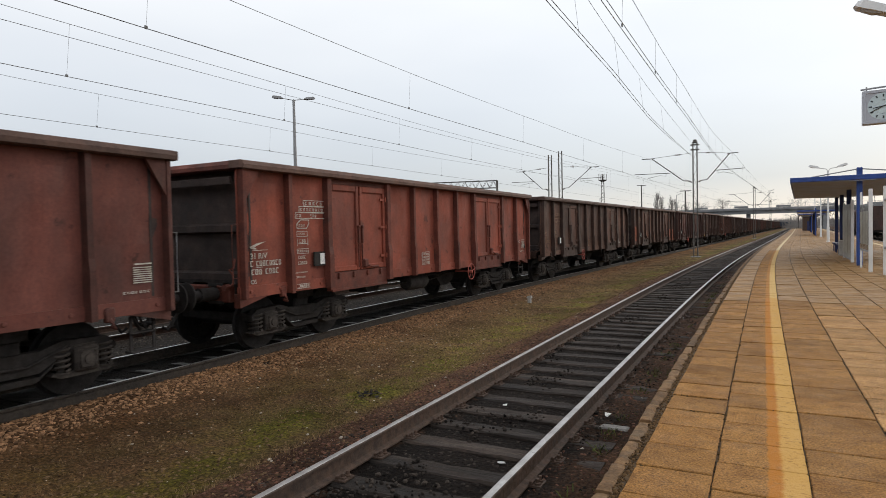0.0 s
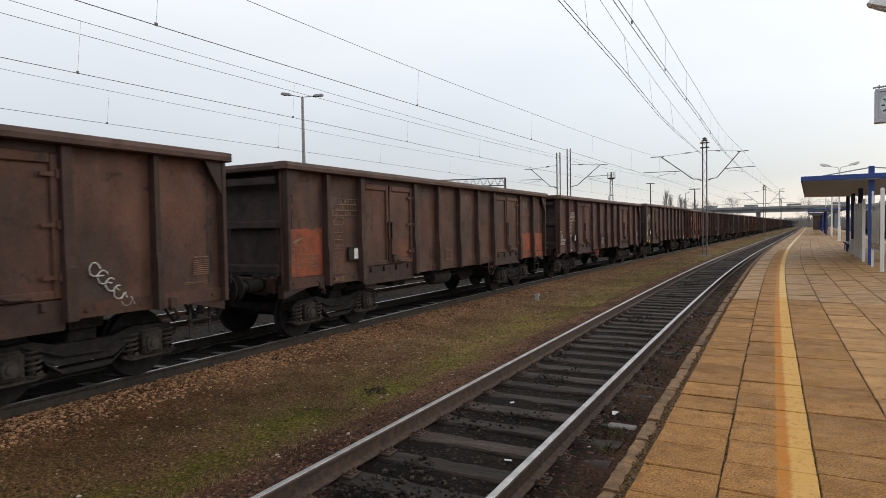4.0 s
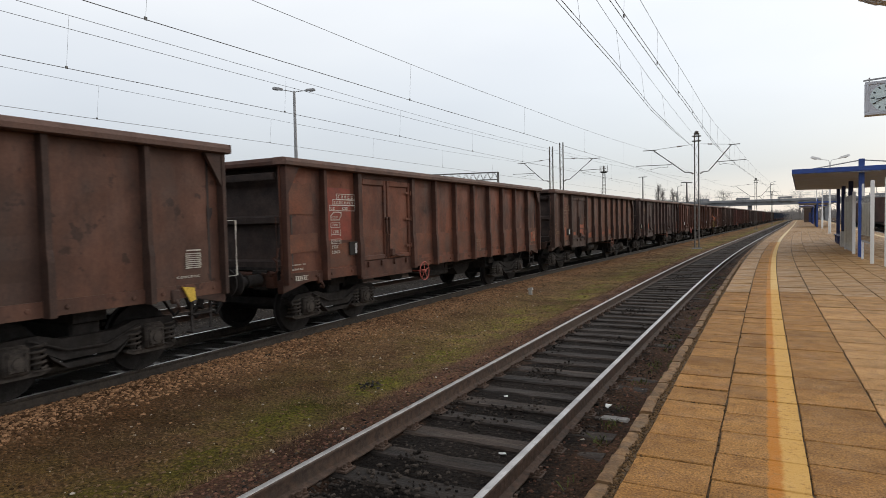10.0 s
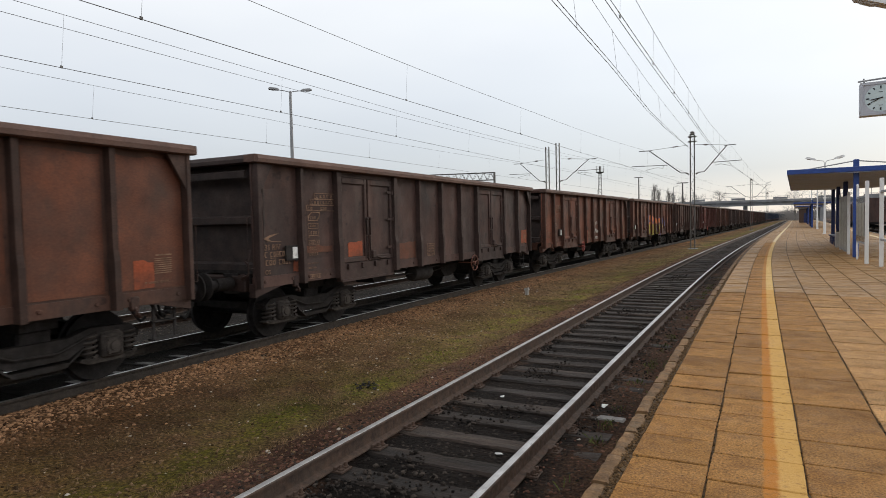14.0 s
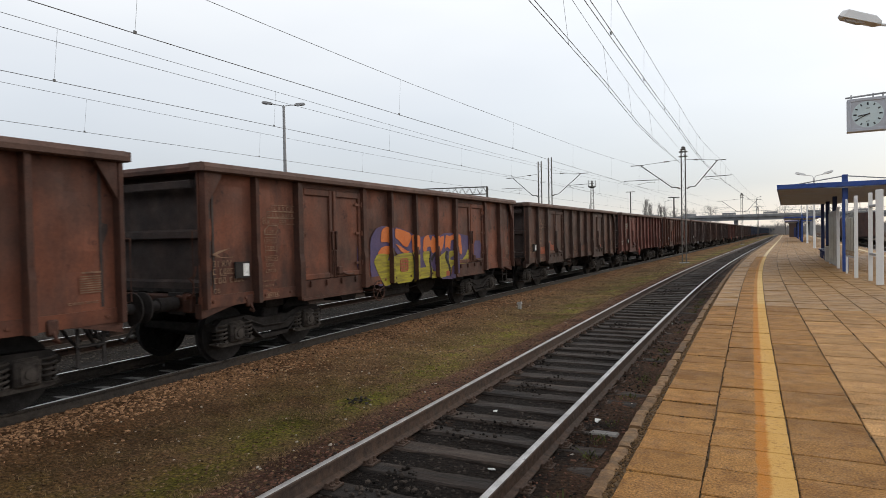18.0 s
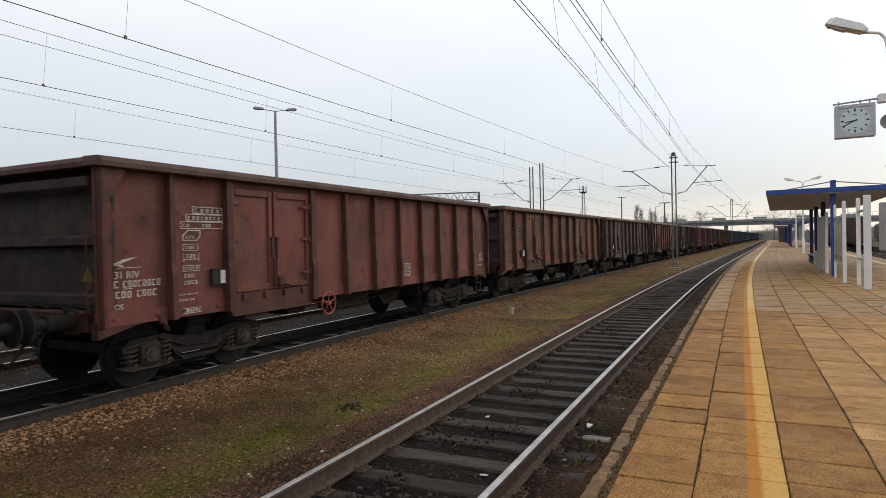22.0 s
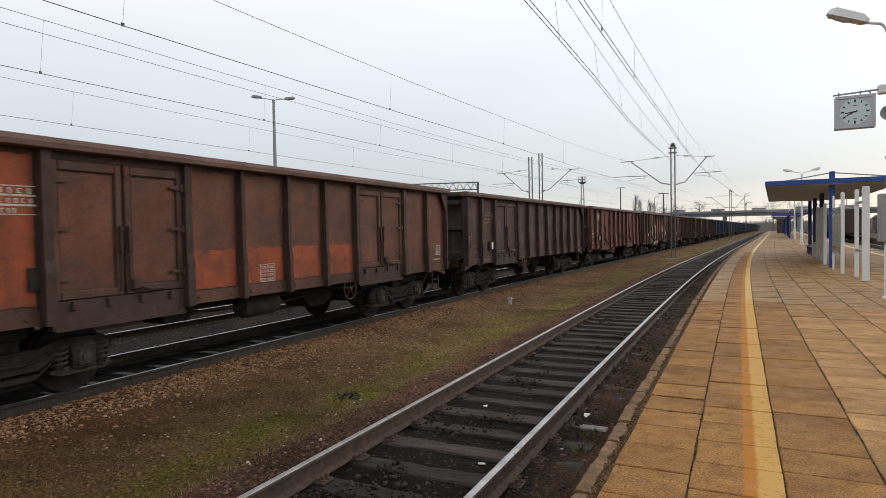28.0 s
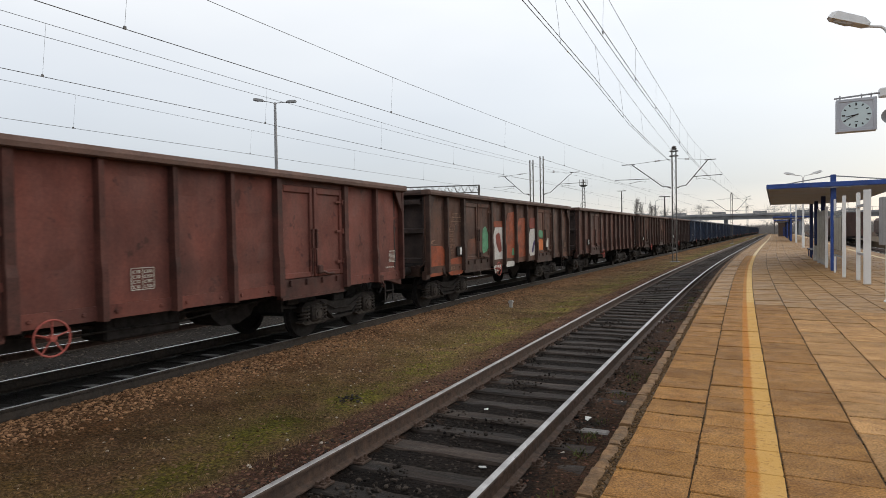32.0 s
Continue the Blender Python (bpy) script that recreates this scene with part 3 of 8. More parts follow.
build_track("railway_track_1", NEAR_AXIS, 0.0, -12, 520, 0.57, "railway track with polished rails on dark wooden sleepers", SLEEPER, 48, 0.15, plates=True)
build_track("railway_track_2", TRAIN_AXIS, TRAIN_Z, -30, 620, 0.6, "dark railway track carrying the goods train", CONCRETE_SL, 40, 0.43, cant=0.022)
build_track("railway_track_3", 9.05, -0.02, -12, 420, 0.62, "railway track along the other platform edge", SLEEPER, 0)
for k, d in enumerate((-13.2, -18.5)):
    build_track("railway_track_%d" % (4 + k), d, -0.21, -12, 420, 0.62, "yard track behind the goods train", SLEEPER, 0)


def stone_shapes(seed, flat=0.7):
    rnd = random.Random(seed)
    shapes = []
    for _ in range(6):
        bm = bmesh.new()
        bmesh.ops.create_icosphere(bm, subdivisions=1, radius=1)
        for v in bm.verts:
            v.co *= rnd.uniform(0.7, 1.25)
            v.co.z *= flat
        bm.verts.ensure_lookup_table()
        shapes.append((np.array([v.co[:] for v in bm.verts]), [[v.index for v in f.verts] for f in bm.faces]))
        bm.free()
    return shapes


def scatter_stones(name, label, count, pick, material, size, seed, sink=0.3):
    """Loose stones as one joined mesh; pick gives (d, s, ground height)."""
    rnd = random.Random(seed)
    shapes = stone_shapes(seed)
    vs, fs, b = [], [], 0
    for _ in range(count):
        d, s, z = pick(rnd)
        k = size[0] + (size[1] - size[0]) * rnd.random() ** 2
        v, f = shapes[rnd.randrange(6)]
        a = rnd.uniform(0, 6.28)
        c, q = math.cos(a), math.sin(a)
        p = on(d, s, z - k * sink * 0.3)
        w = np.stack([(v[:, 0] * c - v[:, 1] * q * 0.75) * k + p.x, (v[:, 0] * q + v[:, 1] * c * 0.75) * k + p.y, v[:, 2] * k + p.z], 1)
        vs.append(w)
        fs += [tuple(i + b for i in g) for g in f]
        b += len(v)
    me = bpy.data.meshes.new(name)
    me.from_pydata(np.concatenate(vs).tolist(), [], fs)
    me.materials.append(material)
    tagged(new(name, me), label, "gravel", kind="stuff")


def toward_near(rnd, a, b, k=1.8):
    return a + (b - a) * rnd.random() ** k


def pick_gravel(rnd):
    s, d = toward_near(rnd, 2.0, 45, 1.35), rnd.choice((rnd.uniform(-7.88, -7.0), -7.88 + abs(rnd.gauss(0, 0.5))))
    d += converge(d, s)
    return d, s, ground_z(d, s)


def pick_ballast(rnd):
    s, d = toward_near(rnd, 2.0, 30), rnd.uniform(-3.75, -1.25)
    heap = noise.noise((d * 1.7, s * 0.9, 5)) > 0.12
    return d, s, max(ground_z(d, s) - 0.004, -0.166 if heap else -1.0)


def pick_shoulder(rnd):
    s, d = toward_near(rnd, 2.0, 30), rnd.choice((-3.33 - abs(rnd.gauss(0, 0.36)), -3.33 - abs(rnd.gauss(0, 0.36)), rnd.uniform(-1.66, -0.85)))
    return d, s, ground_z(d, s)


def pick_train_bed(rnd):
    s, d = toward_near(rnd, 2.0, 40), rnd.uniform(-13.5, -9.45)
    d += converge(d, s)
    return d, s, ground_z(d, s)


def pick_verge(rnd):
    s, d = toward_near(rnd, 2.0, 40, 1.35), rnd.uniform(-7.2, -3.6)
    return d, s, ground_z(d, s)


scatter_stones("gravel_shoulder", "orange-brown gravel heaped along the train's track", 27000, pick_gravel, GRAVEL, (0.009, 0.037), 11)
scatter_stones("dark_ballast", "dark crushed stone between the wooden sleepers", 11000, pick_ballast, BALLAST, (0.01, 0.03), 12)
scatter_stones("clinker_shoulder", "red-brown clinker beside the near rail", 8000, pick_shoulder, CLINKER, (0.008, 0.026), 13)
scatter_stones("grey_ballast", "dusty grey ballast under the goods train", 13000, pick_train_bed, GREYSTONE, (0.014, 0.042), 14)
PALE = surface("pale_limestone_chip", (0.25, 0.21, 0.165), (0.48, 0.43, 0.37), 9, (0.7, 0.9), 0.2, coords="World")
scatter_stones("pale_chips", "scattered pale stones in the verge", 420, pick_verge, PALE, (0.008, 0.028), 15, 0.1)
LITTERB = surface("dry_leaf_litter", (0.028, 0.017, 0.0085), (0.20, 0.13, 0.073), 9, (0.8, 0.95), 0.2, coords="World", spec=0.1, island=True)
scatter_stones("leaf_litter", "dry leaf and clod litter over the verge", 26000, pick_verge, LITTERB, (0.004, 0.024), 16, 0.1)


def pick_far_verge(rnd):
    s, d = rnd.uniform(7.5, 48), rnd.choice((rnd.uniform(-7.3, -4.2), rnd.uniform(-7.7, -5.5)))
    return d, s, ground_z(d, s)


DRYB = surface("dry_verge_litter", (0.07, 0.045, 0.025), (0.31, 0.21, 0.125), 9, (0.8, 0.95), 0.2, coords="World", spec=0.1, island=True)
scatter_stones("dry_litter", "dry stalks and small stones down the length of the verge", 17000, pick_far_verge, DRYB, (0.008, 0.032), 18, 0.1)


def build_grass():
    rnd = random.Random(5)
    vs, fs = [], []
    for _ in range(7500):
        s = toward_near(rnd, 2.2, 34, 1.4)
        d = rnd.choice((rnd.gauss(-4.7, 0.5), rnd.uniform(-6.6, -3.9)))
        if noise.noise((d * 0.9, s * 0.9, 7)) < -0.1:
            continue
        p = on(d, s, ground_z(d, s) - 0.004)
        for _k in range(4):
            a, h, lean = rnd.uniform(0, 6.28), rnd.uniform(0.012, 0.05), rnd.uniform(0.2, 1.2)
            q = p + Vector((rnd.uniform(-0.03, 0.03), rnd.uniform(-0.03, 0.03), 0))
            w = 0.0035
            b = len(vs)
            tip = q + Vector((math.cos(a) * h * lean, math.sin(a) * h * lean, h))
            vs += [tuple(q + Vector((-math.sin(a) * w, math.cos(a) * w, 0))), tuple(q - Vector((-math.sin(a) * w, math.cos(a) * w, 0))), tuple(tip)]
            fs.append((b, b + 1, b + 2))
    me = bpy.data.meshes.new("grass")
    me.from_pydata(vs, [], fs)
    me.materials.append(GRASSB)
    tagged(new("grass", me), "thin winter grass in the verge", "grass", kind="stuff")


build_grass()


# ---- platform ----
def sweep(name, outline, s0, s1, material, smooth=False, near=1.0):
    """Pull an outline of (d, z) pairs along the line."""
    ss = list(np.arange(s0, min(60, s1), near)) + list(np.arange(60, s1 + 0.01, 5.0))
    k = len(outline)
    verts = [tuple(on(d, s, z)) for s in ss for d, z in outline]
    faces = [(i * k + j, i * k + (j + 1) % k, (i + 1) * k + (j + 1) % k, (i + 1) * k + j) for i in range(len(ss) - 1) for j in range(k)]
    faces += [tuple(range(k))[::-1], tuple((len(ss) - 1) * k + j for j in range(k))]
    me = bpy.data.meshes.new(name)
    me.from_pydata(verts, [], faces)
    bm = bmesh.new()
    bm.from_mesh(me)
    bmesh.ops.recalc_face_normals(bm, faces=bm.faces)
    bm.to_mesh(me)
    bm.free()
    me.materials.append(material)
    return me


PLAT_END = 225
platform = tagged(new("platform", sweep("platform", [(PLAT_L + 0.03, -0.32), (PLAT_L + 0.03, PLAT_Z - 0.05), (PLAT_L + 0.1, PLAT_Z - 0.014), (PLAT_R - 0.1, PLAT_Z - 0.014), (PLAT_R - 0.03, PLAT_Z - 0.05), (PLAT_R - 0.03, -0.32)],
                                             -14, PLAT_END, JOINT)), "station platform paved with ochre concrete slabs", "platform", kind="structure")


def stripe_slab(name, left, right):
    """The ochre slab whose right half carries the safety line, orange beside pale yellow, worn at its edges."""
    m = SLAB.copy()
    m.name = name
    n, l = m.node_tree.nodes, m.node_tree.links
    bsdf = n["Principled BSDF"]
    base = bsdf.inputs["Base Color"].links[0].from_socket
    tc = n.new("ShaderNodeTexCoord")
    sep = n.new("ShaderNodeSeparateXYZ")
    l.new(tc.outputs["Object"], sep.inputs[0])
    pos = n.new("ShaderNodeNewGeometry").outputs["Position"]
    edge = n.new("ShaderNodeTexNoise")
    edge.inputs["Scale"].default_value, edge.inputs["Detail"].default_value = 16, 6
    l.new(pos, edge.inputs[0])
    wob = n.new("ShaderNodeMath")
    wob.operation = "MULTIPLY_ADD"
    wob.inputs[1].default_value, wob.inputs[2].default_value = 0.04, -0.02
    l.new(edge.outputs[0], wob.inputs[0])
    x = n.new("ShaderNodeMath")
    l.new(sep.outputs[0], x.inputs[0])
    l.new(wob.outputs[0], x.inputs[1])
    r = n.new("ShaderNodeValToRGB")
    r.color_ramp.interpolation = "LINEAR"
    e = r.color_ramp.elements
    rows = [(0.53, (0, 0, 0)), (0.543, (1, 1, 1))]
    for k, (p, c) in zip(e, rows):
        k.position, k.color = p, (*c, 1)
    half = n.new("ShaderNodeMath")
    half.operation = "MULTIPLY_ADD"
    half.inputs[1].default_value, half.inputs[2].default_value = 1.0, 0.5
    l.new(x.outputs[0], half.inputs[0])
    l.new(half.outputs[0], r.inputs[0])
    worn = n.new("ShaderNodeTexNoise")
    worn.inputs["Scale"].default_value, worn.inputs["Detail"].default_value = 34, 6
    l.new(pos, worn.inputs[0])
    wr = n.new("ShaderNodeMapRange")
    for i, v in enumerate((0.32, 0.45, 0.35, 0.95)):
        wr.inputs[i + 1].default_value = v
    l.new(worn.outputs[0], wr.inputs[0])
    f = n.new("ShaderNodeMath")
    f.operation = "MULTIPLY"
    l.new(r.outputs[0], f.inputs[0])
    l.new(wr.outputs[0], f.inputs[1])
    two = n.new("ShaderNodeValToRGB")
    e = two.color_ramp.elements
    e[0].position, e[0].color = 0.6, (*left, 1)
    e[1].position, e[1].color = 0.625, (*right, 1)
    l.new(half.outputs[0], two.inputs[0])
    mx = n.new("ShaderNodeMix")
    mx.data_type = "RGBA"
    l.new(f.outputs[0], mx.inputs["Factor"])
    l.new(base, mx.inputs["A"])
    l.new(two.outputs[0], mx.inputs["B"])
    l.new(mx.outputs["Result"], bsdf.inputs["Base Color"])
    return m


SLAB_LINE = stripe_slab("ochre_slab_with_safety_line", (0.40, 0.155, 0.024), (0.52, 0.30, 0.085))
SLAB_LINE_WORN = stripe_slab("ochre_slab_with_faded_line", (0.36, 0.16, 0.038), (0.56, 0.37, 0.14))
COLS = [(-0.722, -0.266, 0), (-0.266, 0.242, 1)] + [(0.242 + 0.527 * i, 0.242 + 0.527 * (i + 1), 0) for i in range(11)] + [(6.04, 6.6, 0)]
SLAB_L = 0.452


def slab_mesh(w, l, seed, material):
    rnd = random.Random(seed)
    bm = bmesh.new()
    g = 0.0025
    j = [rnd.uniform(0, 0.006) for _ in range(6)]
    box(bm, -w / 2 + g + j[0], w / 2 - g - j[1], -l / 2 + g + j[2], l / 2 - g - j[3], -0.05, 0, 0.006)
    bm.verts.ensure_lookup_table()
    if seed % 3 == 0:  # a chipped corner
        c = max(bm.verts, key=lambda v: v.co.x * (1 if seed % 2 else -1) + v.co.y + v.co.z)
        c.co += Vector((-0.03 * (1 if seed % 2 else -1), -0.02, -0.006))
    return mesh_of("slab", bm, material)


COL_START = {}


def pick_joint(rnd):
    """A place on one of the joints between the nearer slabs."""
    ci = min(int(rnd.random() ** 1.4 * 7), 6)
    d0, d1, _ = COLS[ci]
    if rnd.random() < 0.55:
        return d1 + rnd.gauss(0, 0.007), toward_near(rnd, 2.2, 14, 1.4), PLAT_Z - 0.006
    s = COL_START[ci] + SLAB_L * (0.5 + int(toward_near(rnd, 2.2, 13, 1.4) / SLAB_L)) - SLAB_L * int(COL_START[ci] / SLAB_L)
    return rnd.uniform(d0, d1), s + rnd.gauss(0, 0.006), PLAT_Z - 0.006


def build_slabs():
    rnd = random.Random(21)
    singles = 0
    verts, faces, mats = [], [], []
    lv, lf = [], []
    for ci, (d0, d1, line) in enumerate(COLS):
        w, mid = d1 - d0, (d0 + d1) / 2
        shapes = [slab_mesh(w, SLAB_L, 100 * ci + k, SLAB_LINE if line else SLAB_PALE if ci > 2 else SLAB) for k in range(4)]
        s = {0: 3.955, 1: 4.205, 2: 4.23, 3: 4.43}.get(ci, 4.0 + rnd.uniform(0, SLAB_L)) - 35.5 * SLAB_L
        COL_START[ci] = s
        k = 0
        while s < PLAT_END:
            near = 2.2 < s < 13.5 - 0.35 * max(0, mid - 1) and mid < 5.6
            dz = rnd.uniform(-0.006, 0.004)
            if near or (line and 0 < s < 40):
                o = put("slab", shapes[rnd.randrange(4)], SLAB_LINE_WORN if line and s > 14 else None, platform)
                o.matrix_basis = stand(mid, s, PLAT_Z + dz, rnd.uniform(-0.8, 0.8)) @ Matrix.Rotation(radians(rnd.uniform(-0.5, 0.5)), 4, "X")
                singles += 1
                s += SLAB_L
            else:
                step = SLAB_L if s < 70 else SLAB_L * 4
                vv, ff = (lv, lf) if line else (verts, faces)
                b = len(vv)
                g = 0.011
                for dd, q in ((d0 + g, s - step / 2 + g), (d1 - g, s - step / 2 + g), (d1 - g, s + step / 2 - g), (d0 + g, s + step / 2 - g)):
                    vv.append(tuple(on(dd, q, PLAT_Z + dz)))
                    vv.append(tuple(on(dd, q, PLAT_Z - 0.04)))
                ff += [tuple(b + i for i in f) for f in ((0, 2, 4, 6), (0, 1, 3, 2), (2, 3, 5, 4), (4, 5, 7, 6), (6, 7, 1, 0))]
                s += step
            k += 1
    far_line = surface("far_safety_line", (0.45, 0.34, 0.18), (0.6, 0.47, 0.27), 3, (0.6, 0.8), 0.1, coords="World")
    # far slabs: a little haze is put into a duller ochre
    far_slab = surface("far_ochre_slab", (0.21, 0.11, 0.035), (0.32, 0.178, 0.063), 2.4, (0.45, 0.75), 0.4, stain=(0.11, 0.062, 0.024), stain_scale=0.9, coords="World", spec=0.22, grain_range=(0.6, 1.35), fine=50)
    for name, vv, ff, m in (("far_slabs", verts, faces, far_slab), ("far_line_slabs", lv, lf, far_slab)):
        me = bpy.data.meshes.new(name)
        me.from_pydata(vv, [], ff)
        me.materials.append(m)
        o = new(name, me)
        o.parent = platform
        o["kind"] = "stuff"
    # the safety line past the single slabs, and the one along the other edge
    for name, a, b, s0, s1 in (("safety_line", 0.07, 0.236, 40, PLAT_END), ("safety_line", 5.75, 5.98, -10, PLAT_END)):
        me = sweep(name, [(a, PLAT_Z + 0.004), (b, PLAT_Z + 0.004), (b, PLAT_Z + 0.0075), (a, PLAT_Z + 0.0075)], s0, s1, far_line)
        o = new(name, me)
        o.parent = platform
        o["label"] = "worn yellow safety line"


def kerb_mesh(seed, l):
    """A rectangular kerb block with chipped corners and a broken inner edge."""
    rnd = random.Random(seed)
    bm = bmesh.new()
    n, w, g = 6, 0.102, rnd.uniform(0.005, 0.011)
    rows = []
    for i in range(n + 1):
        end = i in (0, n)
        y = -l / 2 + g + (l - 2 * g) * i / n + (0 if end else rnd.uniform(-0.015, 0.015))
        e = rnd.uniform(0.002, 0.008) + (0.012 * rnd.random() if rnd.random() < 0.25 else 0)
        q = rnd.uniform(0.0, 0.012) + (0.02 if rnd.random() < 0.2 else 0)
        h = rnd.uniform(-0.004, 0.002) - (rnd.uniform(0.002, 0.012) if end else 0)
        prof = [(0.0, -0.24), (e * 0.3, -0.014 - e), (e + 0.004, h - 0.003), (0.02 + e, h), (w - q - 0.012, h), (w - q, h - 0.008), (w - q * 0.5, -0.035), (w, -0.24)]
        rows.append([bm.verts.new((x, y, z)) for x, z in prof])
    for a, b in zip(rows, rows[1:]):
        for j in range(len(a)):
            bm.faces.new((a[j], a[(j + 1) % len(a)], b[(j + 1) % len(a)], b[j]))
    bm.faces.new(rows[0])
    bm.faces.new(rows[-1][::-1])
    return mesh_of("kerb_stone", bm, KERB)


def pick_mortar(rnd):
    return rnd.choice((rnd.uniform(-0.785, -0.715), rnd.gauss(-0.75, 0.012))), toward_near(rnd, 2.0, 22), PLAT_Z - 0.012


def build_kerbs():
    rnd = random.Random(31)
    shapes = [kerb_mesh(k, 0.47) for k in range(12)]
    s = -1.0
    while s < 60:
        o = put("kerb_stone", shapes[rnd.randrange(12)], None, platform)
        o.matrix_basis = stand(PLAT_L + rnd.uniform(-0.008, 0.008), s, PLAT_Z + rnd.uniform(-0.006, 0.006), rnd.uniform(-0.9, 0.9)) @ Matrix.Rotation(radians(rnd.uniform(-1.5, 1.0)), 4, "Y")
        s += 0.47
    for a, b, s0, s1 in ((PLAT_L, PLAT_L + 0.102, 60, PLAT_END), (PLAT_L, PLAT_L + 0.102, -14, -1.2), (PLAT_R - 0.122, PLAT_R, -14, PLAT_END)):
        o = new("kerb", sweep("kerb", [(a, PLAT_Z - 0.24), (a, PLAT_Z - 0.01), (a + 0.015, PLAT_Z), (b - 0.015, PLAT_Z), (b, PLAT_Z - 0.01), (b, PLAT_Z - 0.24)], s0, s1, KERB))
        o.parent = platform
    scatter_stones("mortar_crumbs", "crumbled mortar between the kerb and the slabs", 4200, pick_mortar, MORTAR, (0.004, 0.016), 33)
    scatter_stones("joint_dirt", "dark dirt crumbs lodged in the joints of the paving", 3600, pick_joint, DIRT, (0.003, 0.011), 34, 0.5)


DIRT = surface("dark_joint_crumbs", (0.03, 0.022, 0.011), (0.12, 0.075, 0.035), 9, (0.85, 0.97), 0.3, coords="World", spec=0.1, island=True)
MORTAR = surface("crumbled_ochre_mortar", (0.035, 0.021, 0.010), (0.16, 0.095, 0.045), 9, (0.8, 0.95), 0.3, coords="World", spec=0.1, island=True)


def trackside_weeds():
    """Green weeds along the foot of the platform and dry stalks by the rail."""
    rnd = random.Random(19)
    m = surface("weed_leaf", (0.03, 0.042, 0.009), (0.10, 0.115, 0.025), 2, (0.6, 0.9), 0.0, coords="World", spec=0.2, island=True)
    vs, fs = [], []
    for _ in range(150):
        s0, d0 = rnd.choice((rnd.uniform(3.5, 9), rnd.uniform(8, 26), rnd.uniform(8, 20))), rnd.choice((-1.0, -0.93, -1.08, -1.35))
        for _k in range(rnd.randrange(8, 26)):
            d, s = d0 + rnd.gauss(0, 0.045), s0 + rnd.gauss(0, 0.07)
            d = min(d, -0.885)
            p = on(d, s, ground_z(d, s) - 0.004)
            a, h, lean, w = rnd.uniform(0, 6.28), rnd.uniform(0.015, 0.07), rnd.uniform(0.3, 1.3), rnd.uniform(0.002, 0.006)
            q = Vector((-math.sin(a) * w, math.cos(a) * w, 0))
            tip = p + Vector((math.cos(a) * h * lean, math.sin(a) * h * lean, h))
            b = len(vs)
            vs += [tuple(p + q), tuple(p - q), tuple(p.lerp(tip, 0.6) - q * 1.2 + Vector((0, 0, h * 0.15))), tuple(tip)]
            fs.append((b, b + 1, b + 2, b + 3))
    me = bpy.data.meshes.new("weeds")
    me.from_pydata(vs, [], fs)
    me.materials.append(m)
    tagged(new("weeds", me), "small green weeds along the foot of the platform", "weeds", kind="stuff")


trackside_weeds()


# ---- goods wagons: x to the platform side, y to the rear, z from the rail head ----
HALF, WALL, POST_X, TOP = 6.40, 1.42, 1.565, 3.16
POSTS = {"a": (0, 1.10, 2.15, 4.15, 5.23, 6.34, 7.42, 8.50, 10.48, 11.64, 12.80),
         "b": (0, 1.08, 2.15, 4.20, 5.27, 6.34, 7.42, 8.48, 9.46, 10.50, 11.62, 12.80),
         "c": (0, 1.72, 3.82, 5.11, 6.40, 7.67, 8.94, 10.20, 11.49, 12.80)}
DOORS = {"a": (2, 7), "b": (2,), "c": (1,)}
SHAPES = {}


def shape(key, build, material=None, smooth=False):
    if key not in SHAPES:
        bm = bmesh.new()
        build(bm)
        SHAPES[key] = mesh_of(key if isinstance(key, str) else key[0], bm, material, smooth)
    return SHAPES[key]


def panel_shape(w, seed):
    """A pressed wall plate with slight dents, a fold above the sole bar and the proud sole bar below."""
    def build(bm):
        rnd = random.Random(seed)
        nz, ny = 9, 6
        zs = [1.17, 1.4, 1.65, 1.9, 2.15, 2.4, 2.62, 2.84, 3.03]
        grid = [[bm.verts.new((WALL + (rnd.uniform(-0.018, 0.003) if 0 < i < nz - 1 and 0 < j < ny - 1 else 0), w * j / (ny - 1), z)) for j in range(ny)] for i, z in enumerate(zs)]
        back = [[bm.verts.new((WALL - 0.03, w * j / (ny - 1), z)) for j in (0, ny - 1)] for z in (zs[0], zs[-1])]
        for i in range(nz - 1):
            for j in range(ny - 1):
                bm.faces.new((grid[i][j], grid[i][j + 1], grid[i + 1][j + 1], grid[i + 1][j]))
        bm.faces.new((back[0][0], back[1][0], back[1][1], back[0][1]))
        bm.faces.new([grid[0][j] for j in range(ny)] + [back[0][1], back[0][0]])
        bm.faces.new([grid[-1][j] for j in range(ny)][::-1] + [back[1][0], back[1][1]])
        bm.faces.new([grid[i][0] for i in range(nz)][::-1] + [back[0][0], back[1][0]])
        bm.faces.new([grid[i][-1] for i in range(nz)] + [back[1][1], back[0][1]])
    return shape(("side_panel", round(w, 2), seed), build)


def sole_shape(w, drop0, drop1):
    """Sole bar under one bay; its lower edge runs from drop0 to drop1."""
    def build(bm):
        prism(bm, [(0, drop0), (w, drop1), (w, 1.17), (0, 1.17)], WALL - 0.05, WALL + 0.022, "x")
        for y in (0.22, w - 0.22):
            lathe(bm, [(0.03, WALL + 0.02), (0.03, WALL + 0.034), (0.02, WALL + 0.04)], (0, y, 1.08), "x", 8)
    return shape(("sole_bar", round(w, 2), drop0, drop1), build)


